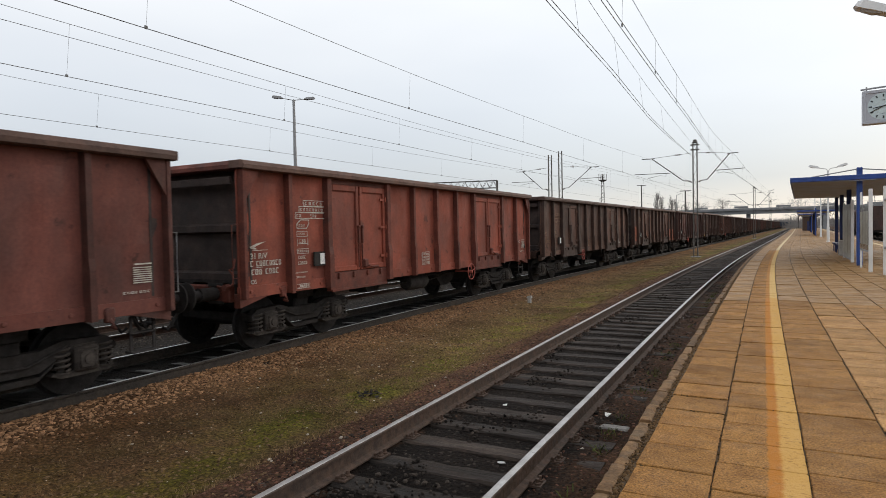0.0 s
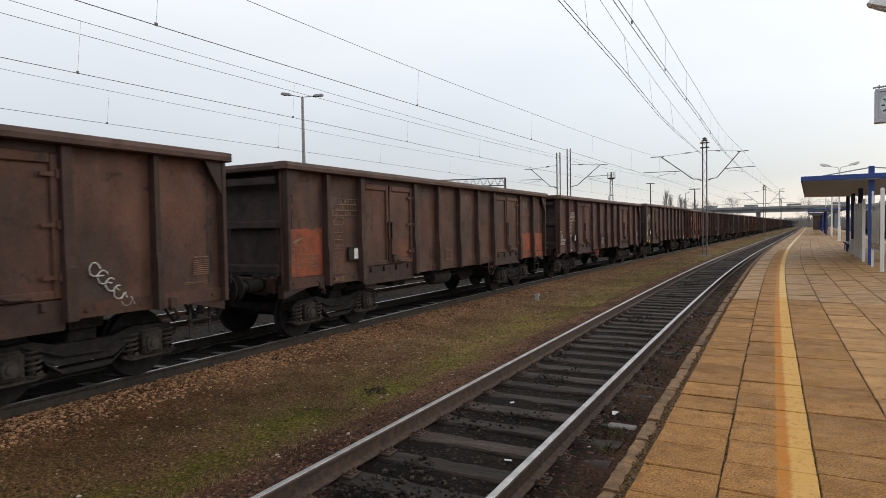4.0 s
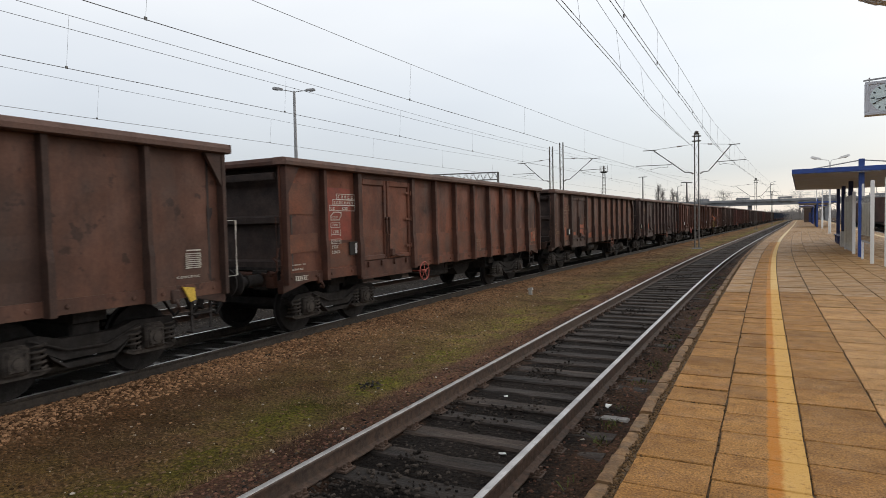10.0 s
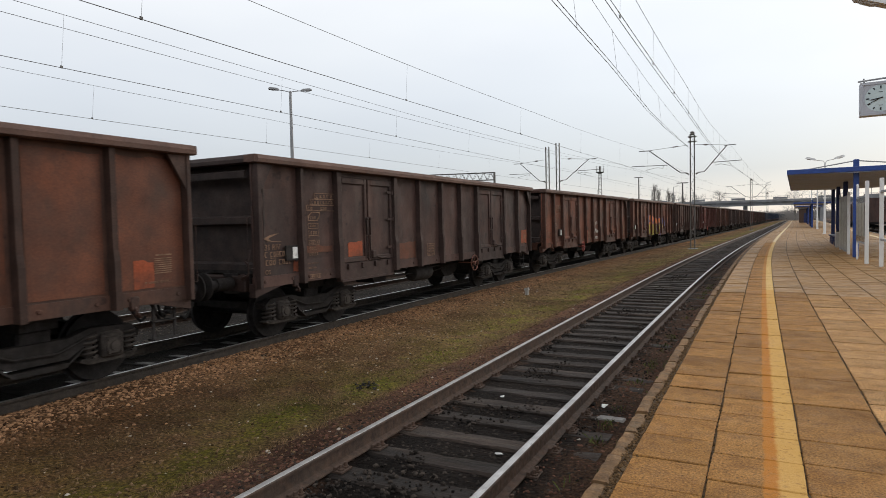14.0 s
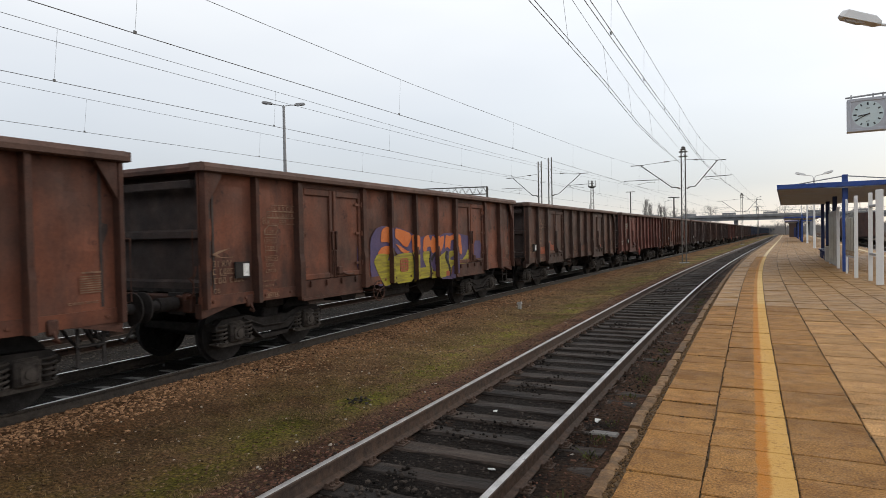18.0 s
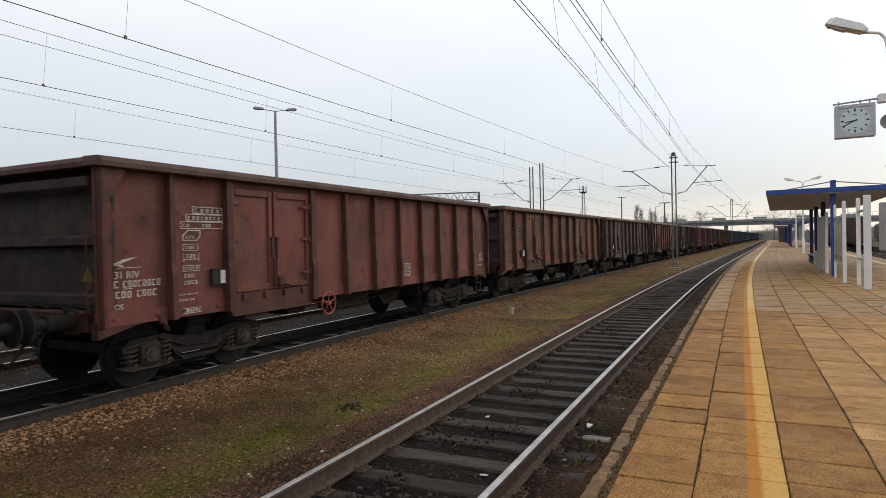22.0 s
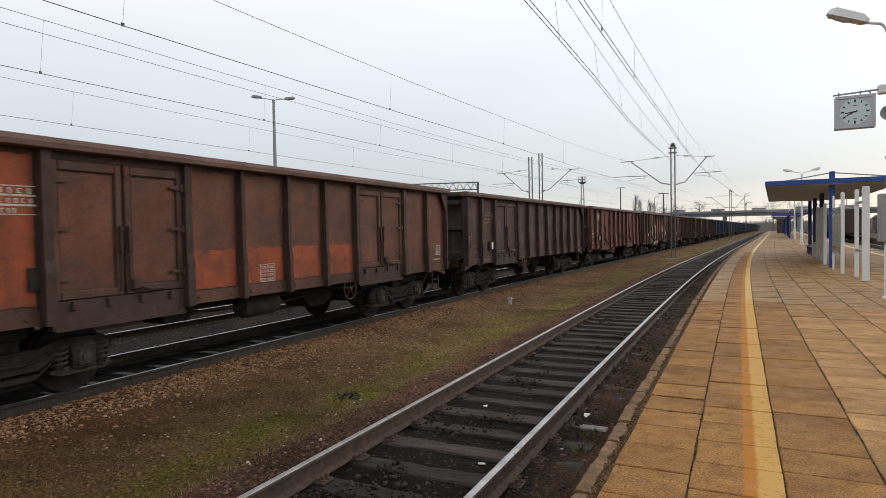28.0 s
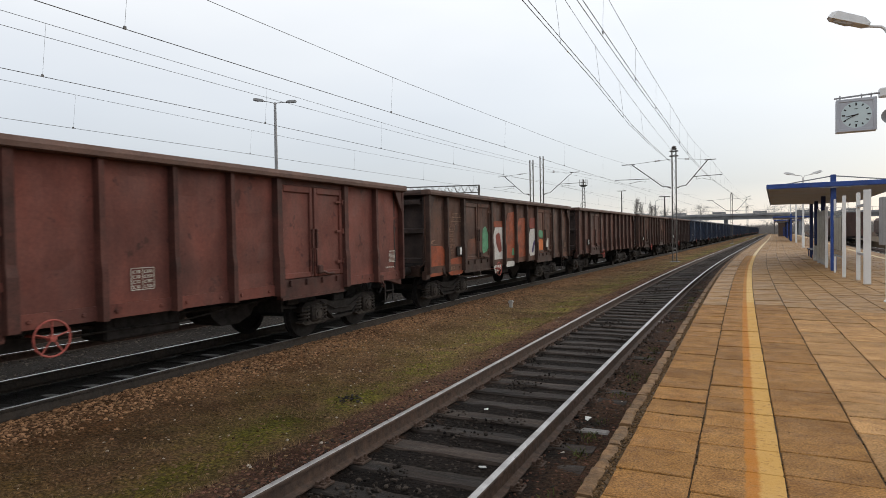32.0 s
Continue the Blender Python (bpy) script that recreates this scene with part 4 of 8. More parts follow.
def post_shape(kind):
    """A hat-section stake that grows deeper in its lower half."""
    def build(bm):
        w = 0.038 if kind != "door" else 0.06
        for z0, z1, x0, x1, k0, k1 in ((0.98, 1.60, POST_X - 0.01, POST_X - 0.01, 1.1, 1.08), (1.60, 1.74, POST_X - 0.01, POST_X - 0.035, 1.08, 1.0), (1.74, 3.04, POST_X - 0.035, POST_X - 0.035, 1.0, 1.0)):
            a = [(WALL - 0.01, -w * 1.3 * k0, z0), (x0, -w * k0, z0), (x0, w * k0, z0), (WALL - 0.01, w * 1.3 * k0, z0)]
            b = [(WALL - 0.01, -w * 1.3 * k1, z1), (x1, -w * k1, z1), (x1, w * k1, z1), (WALL - 0.01, w * 1.3 * k1, z1)]
            va, vb = [bm.verts.new(p) for p in a], [bm.verts.new(p) for p in b]
            for i in range(4):
                bm.faces.new((va[i], va[(i + 1) % 4], vb[(i + 1) % 4], vb[i]))
            bm.faces.new(va[::-1])
            bm.faces.new(vb)
    return shape(("stake", kind), build)


def corner_shape(sign):
    """Corner stake with the triangular gusset under the top rail."""
    def build(bm):
        box(bm, WALL - 0.02, POST_X - 0.02, -0.035, 0.035, 0.98, 3.04, 0.008)
        prism(bm, [(0.0, 3.03), (0.34 * sign, 3.03), (0.04 * sign, 2.55), (0, 2.55)], WALL + 0.06, POST_X - 0.035, "x")
    return shape(("corner_stake", sign), build)


def leaf_shape(w, mirror):
    """A door leaf: a plate in a raised frame, with hinges on the outer edge."""
    def build(bm):
        f = 0.10
        box(bm, WALL - 0.02, WALL + 0.012, 0.02, w - 0.02, 1.28, 2.9)
        for y0, y1, z0, z1 in ((0.01, f, 1.25, 2.92), (w - f, w - 0.01, 1.25, 2.92), (f, w - f, 1.25, 1.35), (f, w - f, 2.80, 2.92)):
            box(bm, WALL - 0.02, WALL + 0.05, y0, y1, z0, z1, 0.012)
        y = 0.0 if not mirror else w
        for z in (1.5, 2.1, 2.68):
            lathe(bm, [(0.024, z - 0.05), (0.024, z + 0.05)], (WALL + 0.065, y + (0.03 if not mirror else -0.03), 0), "z", 8)
            box(bm, WALL + 0.045, WALL + 0.062, min(y, y + (0.22 if not mirror else -0.22)), max(y, y + (0.22 if not mirror else -0.22)), z - 0.025, z + 0.025)
    return shape(("door_leaf", round(w, 2), mirror), build)


def handle_shape():
    def build(bm):
        box(bm, WALL + 0.055, WALL + 0.09, -0.024, 0.024, 1.78, 2.14, 0.008)
        box(bm, WALL + 0.04, WALL + 0.10, -0.03, 0.03, 2.08, 2.14, 0.01)
        tube(bm, [(WALL + 0.06, 0, 1.30), (WALL + 0.06, 0, 1.76)], 0.014, 8)
    return shape("handle", build, None, True)


def latch_shape():
    def build(bm):
        box(bm, WALL + 0.05, WALL + 0.12, -0.06, 0.08, 1.30, 1.46, 0.02)
        tube(bm, [(WALL + 0.09, 0.02, 1.36), (WALL + 0.11, 0.22, 1.29), (WALL + 0.11, 0.42, 1.29)], 0.022, 8)
    return shape("latch", build, None, False)


def ledge_shape(w):
    """The deeper sill under a double door."""
    def build(bm):
        prism(bm, [(0, 0.90), (w, 0.90), (w, 1.24), (0, 1.24)], WALL - 0.05, WALL + 0.045, "x")
        box(bm, WALL + 0.04, WALL + 0.065, 0.02, w - 0.02, 0.885, 0.93)
        for i in range(4):
            y = 0.25 + i * (w - 0.5) / 3
            box(bm, WALL + 0.04, WALL + 0.085, y - 0.03, y + 0.03, 1.12, 1.23, 0.01)
    return shape(("door_sill", round(w, 2)), build)


def header_shape(w):
    def build(bm):
        box(bm, WALL - 0.035, WALL + 0.03, 0, w, 2.925, 3.025)
        box(bm, WALL - 0.035, WALL + 0.005, w / 2 - 0.06, w / 2 + 0.06, 1.2, 2.925)
    return shape(("door_header", round(w, 2)), build)


def rim_shape():
    def build(bm):
        prism(bm, [(WALL - 0.06, 3.02), (POST_X + 0.01, 3.015), (POST_X + 0.045, 3.03), (POST_X + 0.05, 3.09), (POST_X + 0.02, TOP - 0.012), (POST_X - 0.02, TOP), (WALL - 0.03, TOP), (WALL - 0.06, TOP - 0.02)], -HALF - 0.03, HALF + 0.03)
        for y, k in ((-HALF - 0.03, -1), (HALF + 0.03, 1)):
            prism(bm, [(WALL - 0.05, y), (POST_X + 0.04, y), (POST_X + 0.01, y + 0.05 * k), (WALL - 0.05, y + 0.07 * k)], 3.03, TOP - 0.012, "z")
    return shape("top_rail", build)


def far_side_shape(kind):
    """The wall that faces away, with its stakes."""
    def build(bm):
        box(bm, -WALL, -WALL + 0.03, -HALF, HALF, 1.0, 3.03)
        box(bm, -WALL - 0.03, -WALL, -HALF, HALF, 1.0, 1.28)
        for y in POSTS[kind]:
            box(bm, -POST_X + 0.02, -WALL, y - HALF - 0.05, y - HALF + 0.05, 1.0, 3.03)
        for i in DOORS[kind]:
            a, b = POSTS[kind][i] - HALF, POSTS[kind][i + 1] - HALF
            for y0, y1 in ((a + 0.1, (a + b) / 2 - 0.03), ((a + b) / 2 + 0.03, b - 0.1)):
                for q0, q1, z0, z1 in ((y0, y0 + 0.1, 1.28, 2.9), (y1 - 0.1, y1, 1.28, 2.9), (y0, y1, 1.28, 1.38), (y0, y1, 2.8, 2.9)):
                    box(bm, -WALL - 0.05, -WALL, q0, q1, z0, z1)
        prism(bm, [(-WALL + 0.04, 3.02), (-POST_X - 0.015, 3.02), (-POST_X - 0.03, 3.06), (-POST_X + 0.02, TOP), (-WALL + 0.02, TOP)], -HALF - 0.02, HALF + 0.02)
    return shape(("far_wall", kind), build)


def end_pieces():
    """Pieces of an end wall at y = 0 that faces -y: plate, ribs, stakes, folded flap, top rail, headstock."""
    def plate(bm):
        box(bm, -WALL, WALL, 0.24, 0.28, 1.2, 3.03)

    def rib(bm):
        prism(bm, [(0.24, -0.085), (0.14, -0.05), (0.14, 0.05), (0.24, 0.085)], -WALL + 0.12, WALL - 0.12, "x")

    def stake(bm):
        box(bm, -0.05, 0.05, 0.06, 0.24, 1.2, 3.02, 0.012)

    def flap(bm):
        prism(bm, [(0.0, 2.80), (0.03, 2.80), (0.05, 2.90), (0.02, 2.92), (-0.02, 2.90)], -WALL + 0.14, WALL - 0.14, "x")

    def rail(bm):
        prism(bm, [(0.24, 3.02), (-0.03, 3.015), (-0.07, 3.03), (-0.075, 3.09), (-0.04, TOP - 0.012), (0.0, TOP), (0.26, TOP)], -WALL + 0.03, WALL - 0.055, "x")

    def stock(bm):
        box(bm, -1.2, 1.2, 0.0, 0.16, 0.92, 1.19, 0.02)
    rows = [("end_plate", plate, (0, 0, 0)), ("end_flap", flap, (0, 0, 0)), ("end_rail", rail, (0, 0, 0)), ("headstock", stock, (0, 0, 0))]
    rows += [("end_rib", rib, (0, 0, z)) for z in (1.32, 2.1)]
    rows += [("end_stake", stake, (x, 0, 0)) for x in (-WALL + 0.06, WALL - 0.06)]
    return [(nm, shape(nm, fn), at) for nm, fn, at in rows]


def skirt_shape():
    """The plate that closes the sole bar down to the buffer beam at a corner."""
    def build(bm):
        prism(bm, [(0, 0.84), (0.55, 0.97), (1.0, 1.02), (1.0, 1.06), (0, 1.06)], WALL - 0.12, WALL + 0.01, "x")
    return shape("corner_skirt", build)


def buffer_shape():
    def build(bm):
        lathe(bm, [(0.13, 0.0), (0.13, 0.03), (0.105, 0.04), (0.105, -0.32), (0.115, -0.33)][::1], (0, 0, 0), "y", 16)
        lathe(bm, [(0.078, -0.30), (0.078, -0.53), (0.10, -0.55)], (0, 0, 0), "y", 16)
        lathe(bm, [(0.14, -0.535), (0.225, -0.545), (0.225, -0.565), (0.2, -0.58), (0.05, -0.585)], (0, 0, 0), "y", 20)
        box(bm, -0.17, 0.17, 0.0, 0.03, -0.17, 0.17, 0.01)
    return shape("buffer", build, None, True)


def coupling_shape():
    def build(bm):
        box(bm, -0.05, 0.05, -0.38, 0.05, 0.98, 1.10, 0.02)
        prism(bm, [(-0.38, 0.98), (-0.50, 1.0), (-0.52, 1.14), (-0.46, 1.16), (-0.42, 1.1), (-0.38, 1.1)], -0.045, 0.045, "x")
        for x in (-0.06, 0.06):
            tube(bm, [(x, -0.40, 1.03), (x, -0.50, 0.80), (x, -0.56, 0.62)], 0.022, 6)
        tube(bm, [(-0.11, -0.56, 0.62), (0.11, -0.56, 0.62)], 0.03, 8)
        for x in (-0.32, 0.30):
            tube(bm, [(x, 0.0, 0.95), (x, -0.16, 0.9), (x * 0.9, -0.3, 0.66), (x * 0.85, -0.42, 0.5), (x * 0.8, -0.5, 0.56)], 0.025, 8)
    return shape("coupling", build, None, True)


def rail_bar_shape():
    """Bent grab rail at a corner, with the brake cock lever below it."""
    def build(bm):
        tube(bm, [(0, 0, 2.15), (0, -0.13, 2.15), (0, -0.13, 1.32), (0, 0, 1.32)], 0.0105, 6)
    return shape("grab_rail", build, None, True)


def lever_shape():
    def build(bm):
        tube(bm, [(0, 0, 1.62), (0.02, -0.05, 1.48), (-0.04, -0.08, 1.45), (0.03, -0.08, 1.38), (0.04, -0.08, 1.24), (0.0, -0.09, 1.2), (-0.14, -0.09, 1.17), (-0.3, -0.09, 1.19)], 0.02, 7)
        lathe(bm, [(0.05, -0.12), (0.05, -0.03)], (-0.12, 0, 1.18), "y", 10)
    return shape("brake_lever", build, None, True)


def step_shape():
    def build(bm):
        for y in (-0.17, 0.17):
            box(bm, -0.01, 0.01, y - 0.02, y + 0.02, 0.48, 0.95)
        box(bm, -0.1, 0.06, -0.2, 0.2, 0.46, 0.49, 0.008)
        box(bm, -0.08, 0.04, -0.18, 0.18, 0.71, 0.735, 0.008)
    return shape("foot_step", build)


def frame_shape():
    """Underframe: centre sill, side channels, cross members, brake rods."""
    def build(bm):
        for x in (-0.18, 0.18):
            box(bm, x - 0.06, x + 0.06, -HALF + 0.1, HALF - 0.1, 0.92, 1.22)
        for x in (-1.15, 1.15):
            box(bm, x - 0.08, x + 0.08, -HALF + 0.1, HALF - 0.1, 1.0, 1.22)
        for y in (-5.2, -4.5, -3.3, -2.2, -1.1, 0, 1.1, 2.2, 3.3, 4.5, 5.2):
            box(bm, -1.4, 1.4, y - 0.06, y + 0.06, 0.98, 1.22)
        for y in (-4.5, 4.5):
            box(bm, -1.1, 1.1, y - 0.22, y + 0.22, 0.82, 1.0)
        prism(bm, [(-2.3, 1.0), (-1.5, 1.0), (-1.65, 0.66), (-2.1, 0.66)], 0.3, 0.8, "x")
        prism(bm, [(1.1, 1.0), (2.45, 1.0), (2.2, 0.62), (1.9, 0.5), (1.5, 0.5), (1.3, 0.66)], 0.1, 0.72, "x")
        tube(bm, [(0.75, -3.0, 0.84), (0.75, 2.6, 0.84)], 0.03, 6)
        tube(bm, [(1.0, -2.6, 0.95), (1.02, -1.4, 0.78), (0.98, 0.4, 0.74), (1.0, 2.5, 0.92)], 0.016, 6)
        tube(bm, [(-0.4, -3.0, 0.72), (-0.4, 3.0, 0.72)], 0.03, 6)
    return shape("underframe", build)


def floor_shape():
    def build(bm):
        box(bm, -WALL + 0.03, WALL - 0.03, -HALF + 0.14, HALF - 0.14, 1.22, 1.27)
    return shape("floor", build)


def tank_shape():
    def build(bm):
        lathe(bm, [(0.05, -0.48), (0.17, -0.42), (0.2, -0.34), (0.2, 0.34), (0.17, 0.42), (0.05, 0.48)], (0, 0, 0), "y", 18)
        for y in (-0.25, 0.25):
            box(bm, -0.03, 0.03, y - 0.03, y + 0.03, 0.15, 0.42)
    return shape("air_tank", build, None, True)


def gear_shape():
    """Brake cylinder and rigging by the rear bogie."""
    def build(bm):
        lathe(bm, [(0.06, -0.4), (0.19, -0.36), (0.19, 0.1), (0.1, 0.16), (0.05, 0.5)], (0.5, 0, 0.78), "y", 16)
        box(bm, 0.2, 1.1, 0.42, 0.48, 0.62, 0.98)
        tube(bm, [(0.9, 0.45, 0.7), (0.9, 1.1, 0.62), (0.7, 1.6, 0.6)], 0.03, 6)
        box(bm, 1.12, 1.2, 0.5, 0.8, 0.74, 0.9, 0.01)
        tube(bm, [(1.15, 0.65, 0.9), (1.15, 0.65, 1.1)], 0.025, 6)
    return shape("brake_gear", build)


def bin_shape():
    def build(bm):
        box(bm, 0.45, 0.98, -0.62, 0.62, 0.62, 1.02, 0.03)
        box(bm, 0.42, 1.01, -0.66, 0.66, 0.94, 1.0, 0.01)
        for y in (-0.45, 0.45):
            box(bm, 0.7, 0.8, y - 0.03, y + 0.03, 0.95, 1.2)
            box(bm, 0.975, 0.995, y - 0.05, y + 0.05, 0.8, 0.92, 0.006)
    return shape("equipment_box", build)


def bogie_shape():
    """A cast three-piece-like bogie: two side frames that dip between the axles, bolster, brake beams."""
    def build(bm):
        for x in (-1.0, 1.0):
            up = [(-1.32, 0.62), (-1.2, 0.72), (-0.62, 0.74), (-0.36, 0.66), (0.36, 0.66), (0.62, 0.74), (1.2, 0.72), (1.32, 0.62)]
            lo = [(1.3, 0.54), (0.62, 0.56), (0.34, 0.40), (-0.34, 0.40), (-0.62, 0.56), (-1.3, 0.54)]
            prism(bm, up + lo, x - 0.07, x + 0.07, "x")
            prism(bm, [(-0.52, 0.5), (-0.34, 0.36), (0.34, 0.36), (0.52, 0.5), (0.48, 0.44), (0.3, 0.30), (-0.3, 0.30), (-0.48, 0.44)][::1], x - 0.09, x + 0.09, "x")
        box(bm, -1.0, 1.0, -0.2, 0.2, 0.52, 0.82, 0.03)
        for y in (-1.25, 1.25):
            box(bm, -1.0, 1.0, y - 0.05, y + 0.05, 0.54, 0.66)
        for y in (-0.38, 0.38):
            tube(bm, [(-0.8, y, 0.42), (0.8, y, 0.42)], 0.05, 8)
            for x in (-0.75, 0.75):
                box(bm, x - 0.06, x + 0.06, y - 0.07, y + 0.07, 0.28, 0.62, 0.02)
        tube(bm, [(1.09, -0.75, 0.70), (1.10, -0.3, 0.52), (1.10, 0.2, 0.5), (1.09, 0.7, 0.68)], 0.018, 6)
    return shape("bogie", build)


def wheelset_shape():
    def build(bm):
        prof = [(0.09, -0.06), (0.42, -0.055), (0.46, -0.05), (0.46, 0.04), (0.49, 0.05), (0.49, 0.075), (0.40, 0.08), (0.38, 0.03), (0.16, 0.02), (0.12, 0.08), (0.09, 0.08)]
        for sx in (-1, 1):
            lathe(bm, [(r, 0.7525 * sx - h * sx) for r, h in prof], (0, 0, 0), "x", 28)
        lathe(bm, [(0.075, -1.12), (0.085, -0.7), (0.08, 0.7), (0.075, 1.12)], (0, 0, 0), "x", 12)
        for sx in (-1, 1):  # balance and casting marks on the disc
            box(bm, 0.80 * sx - 0.02, 0.80 * sx + 0.02, 0.2, 0.34, -0.03, 0.03)
    return shape("wheelset", build, None, True)


def axle_box_shape():
    def build(bm):
        box(bm, -0.10, 0.14, -0.155, 0.155, -0.15, 0.17, 0.03)
        box(bm, 0.13, 0.165, -0.115, 0.115, -0.11, 0.12, 0.015)
        lathe(bm, [(0.07, 0.16), (0.065, 0.18), (0.02, 0.185)], (0, 0, 0), "x", 12)
        for y in (-0.085, 0.085):
            for z in (-0.08, 0.09):
                lathe(bm, [(0.018, 0.16), (0.018, 0.182)], (0, y, z), "x", 6)
        prism(bm, [(-0.42, -0.15), (-0.3, -0.2), (0.3, -0.2), (0.42, -0.15), (0.4, -0.13), (-0.4, -0.13)], -0.09, 0.08, "x")
        box(bm, -0.06, 0.08, -0.15, 0.15, 0.13, 0.2, 0.02)
    return shape("axle_box", build, None, True)


def spring_shape():
    def build(bm):
        pts = [(0.105 * math.cos(a), 0.105 * math.sin(a), -0.14 + 0.30 * a / (2 * math.pi * 4.5)) for a in np.linspace(0, 2 * math.pi * 4.5, 55)]
        tube(bm, pts, 0.021, 5)
        lathe(bm, [(0.055, -0.15), (0.055, 0.17)], (0, 0, 0), "z", 8)
        lathe(bm, [(0.13, -0.165), (0.13, -0.145)], (0, 0, 0), "z", 10)
    return shape("coil_spring", build, None, True)


def wheel_shape():
    """Handwheel of the parking brake, five spokes, facing +x."""
    def build(bm):
        torus(bm, (0, 0, 0), 0.21, 0.0125)
        lathe(bm, [(0.04, -0.05), (0.04, 0.03), (0.02, 0.035)], (0, 0, 0), "x", 10)
        for i in range(5):
            a = 2 * math.pi * i / 5 + 0.3
            tube(bm, [(0, 0.03 * math.cos(a), 0.03 * math.sin(a)), (0, 0.21 * math.cos(a), 0.21 * math.sin(a))], 0.009, 6)
        tube(bm, [(-0.5, 0, 0), (0, 0, 0)], 0.018, 6)
    return shape("handwheel", build, None, True)


def holder_shape():
    def build(bm):
        box(bm, 0, 0.035, -0.15, 0.15, -0.13, 0.13, 0.008)
        box(bm, 0.03, 0.045, -0.15, 0.15, 0.105, 0.13)
        box(bm, 0.03, 0.045, -0.15, 0.15, -0.13, -0.105)
    return shape("card_holder", build)


def card_shape():
    def build(bm):
        box(bm, 0.036, 0.041, 0.01, 0.135, -0.10, 0.10)
    return shape("waybill_card", build)


def hook_shape():
    def build(bm):
        box(bm, WALL - 0.02, WALL + 0.05, -0.07, 0.07, 0.93, 1.12, 0.02)
        tube(bm, [(WALL + 0.04, 0.0, 0.98), (WALL + 0.09, 0.0, 0.9), (WALL + 0.06, 0.05, 0.85), (WALL, 0.02, 0.88)], 0.022, 7)
    return shape("rope_hook", build, None, True)


def marks_shape(style):
    """Stencilled tables and lines of figures as plain bars."""
    def build(bm):
        x = WALL + 0.013

        def frame_(y0, y1, z0, z1, t=0.011):
            for a, b, c, d in ((y0, y1, z0, z0 + t), (y0, y1, z1 - t, z1), (y0, y0 + t, z0, z1), (y1 - t, y1, z0, z1)):
                rect(bm, x, a, b, c, d)

        def figures(y0, y1, z, h, k, fill=0.6):
            w = (y1 - y0) / k
            for i in range(k):
                rect(bm, x, y0 + i * w, y0 + (i + fill) * w, z, z + h * 0.16)
                rect(bm, x, y0 + i * w, y0 + (i + fill) * w, z + h * 0.84, z + h)
                rect(bm, x, y0 + i * w, y0 + (i + fill * 0.28) * w, z + h * 0.16, z + h * 0.84)
                if i % 3:
                    rect(bm, x, y0 + (i + fill * 0.72) * w, y0 + (i + fill) * w, z + h * 0.16, z + h * 0.84)
        if style == "load_table":      # stepped load table, then the small symbols under it
            frame_(0.22, 0.80, 2.42, 2.53)
            frame_(0.10, 0.80, 2.31, 2.42)
            frame_(0.0, 0.80, 2.20, 2.31)
            figures(0.27, 0.78, 2.445, 0.055, 5, 0.45)
            figures(0.14, 0.78, 2.335, 0.05, 8, 0.5)
            figures(0.04, 0.18, 2.225, 0.05, 2, 0.6)
            figures(0.4, 0.58, 2.225, 0.05, 3, 0.6)
            prism(bm, [(0.03, 2.02), (0.30, 2.02), (0.30, 2.04), (0.05, 2.04), (0.05, 2.10), (0.14, 2.17), (0.36, 2.17), (0.36, 2.185), (0.13, 2.185), (0.03, 2.11)], x, x + 0.003, "x")
            prism(bm, [(0.29, 2.02), (0.36, 2.10), (0.36, 2.185), (0.345, 2.185), (0.345, 2.11), (0.29, 2.045)], x, x + 0.003, "x")
            figures(0.09, 0.26, 2.06, 0.04, 3)
            frame_(0.03, 0.31, 1.88, 1.98, 0.009)
            figures(0.08, 0.27, 1.91, 0.04, 4)
            for y in (0.04, 0.31):
                rect(bm, x, y, y + 0.012, 1.72, 1.85)
            rect(bm, x, 0.05, 0.31, 1.75, 1.762)
            figures(0.10, 0.28, 1.775, 0.055, 3)
            frame_(0.03, 0.33, 1.58, 1.67, 0.009)
            figures(0.05, 0.31, 1.605, 0.04, 5)
            figures(0.06, 0.26, 1.49, 0.055, 4)
            figures(0.05, 0.30, 1.39, 0.055, 5)
        if style == "low_lines":       # small lines and the revision frame near the sole bar
            figures(0.02, 0.36, 1.30, 0.02, 9, 0.7)
            figures(0.02, 0.30, 1.215, 0.03, 6, 0.6)
            for a, b, c, d in ((0.06, 0.40, 1.03, 1.04), (0.06, 0.40, 1.10, 1.11)):
                rect(bm, x + 0.012, a, b, c, d)
            w = 0.045
            for i in range(6):
                rect(bm, x + 0.012, 0.08 + i * 0.052, 0.08 + i * 0.052 + w * 0.65, 1.048, 1.092)
        if style == "number":          # owner's sign, then number lines as bars
            prism(bm, [(0.0, 1.80), (0.14, 1.85), (0.36, 1.88), (0.18, 1.825), (0.09, 1.79), (0.15, 1.755), (0.09, 1.755), (0.0, 1.78)], x, x + 0.003, "x")
            rect(bm, x, 0.05, 0.40, 1.735, 1.743)
            figures(0.0, 0.07, 1.48, 0.09, 1, 0.8)
            figures(0.13, 0.71, 1.48, 0.09, 8, 0.68)
            rect(bm, x, 0.13, 0.27, 1.458, 1.467)
            figures(0.02, 0.27, 1.345, 0.09, 3, 0.68)
            figures(0.33, 0.65, 1.345, 0.09, 4, 0.68)
            figures(0.06, 0.72, 1.045, 0.05, 10, 0.65)
        if style == "table":           # inspection table
            frame_(0.0, 0.36, 1.50, 1.80)
            rect(bm, x, 0.17, 0.177, 1.50, 1.80)
            for i in range(4):
                figures(0.03, 0.15, 1.525 + i * 0.067, 0.04, 2, 0.75)
                figures(0.2, 0.34, 1.525 + i * 0.067, 0.04, 3, 0.8)
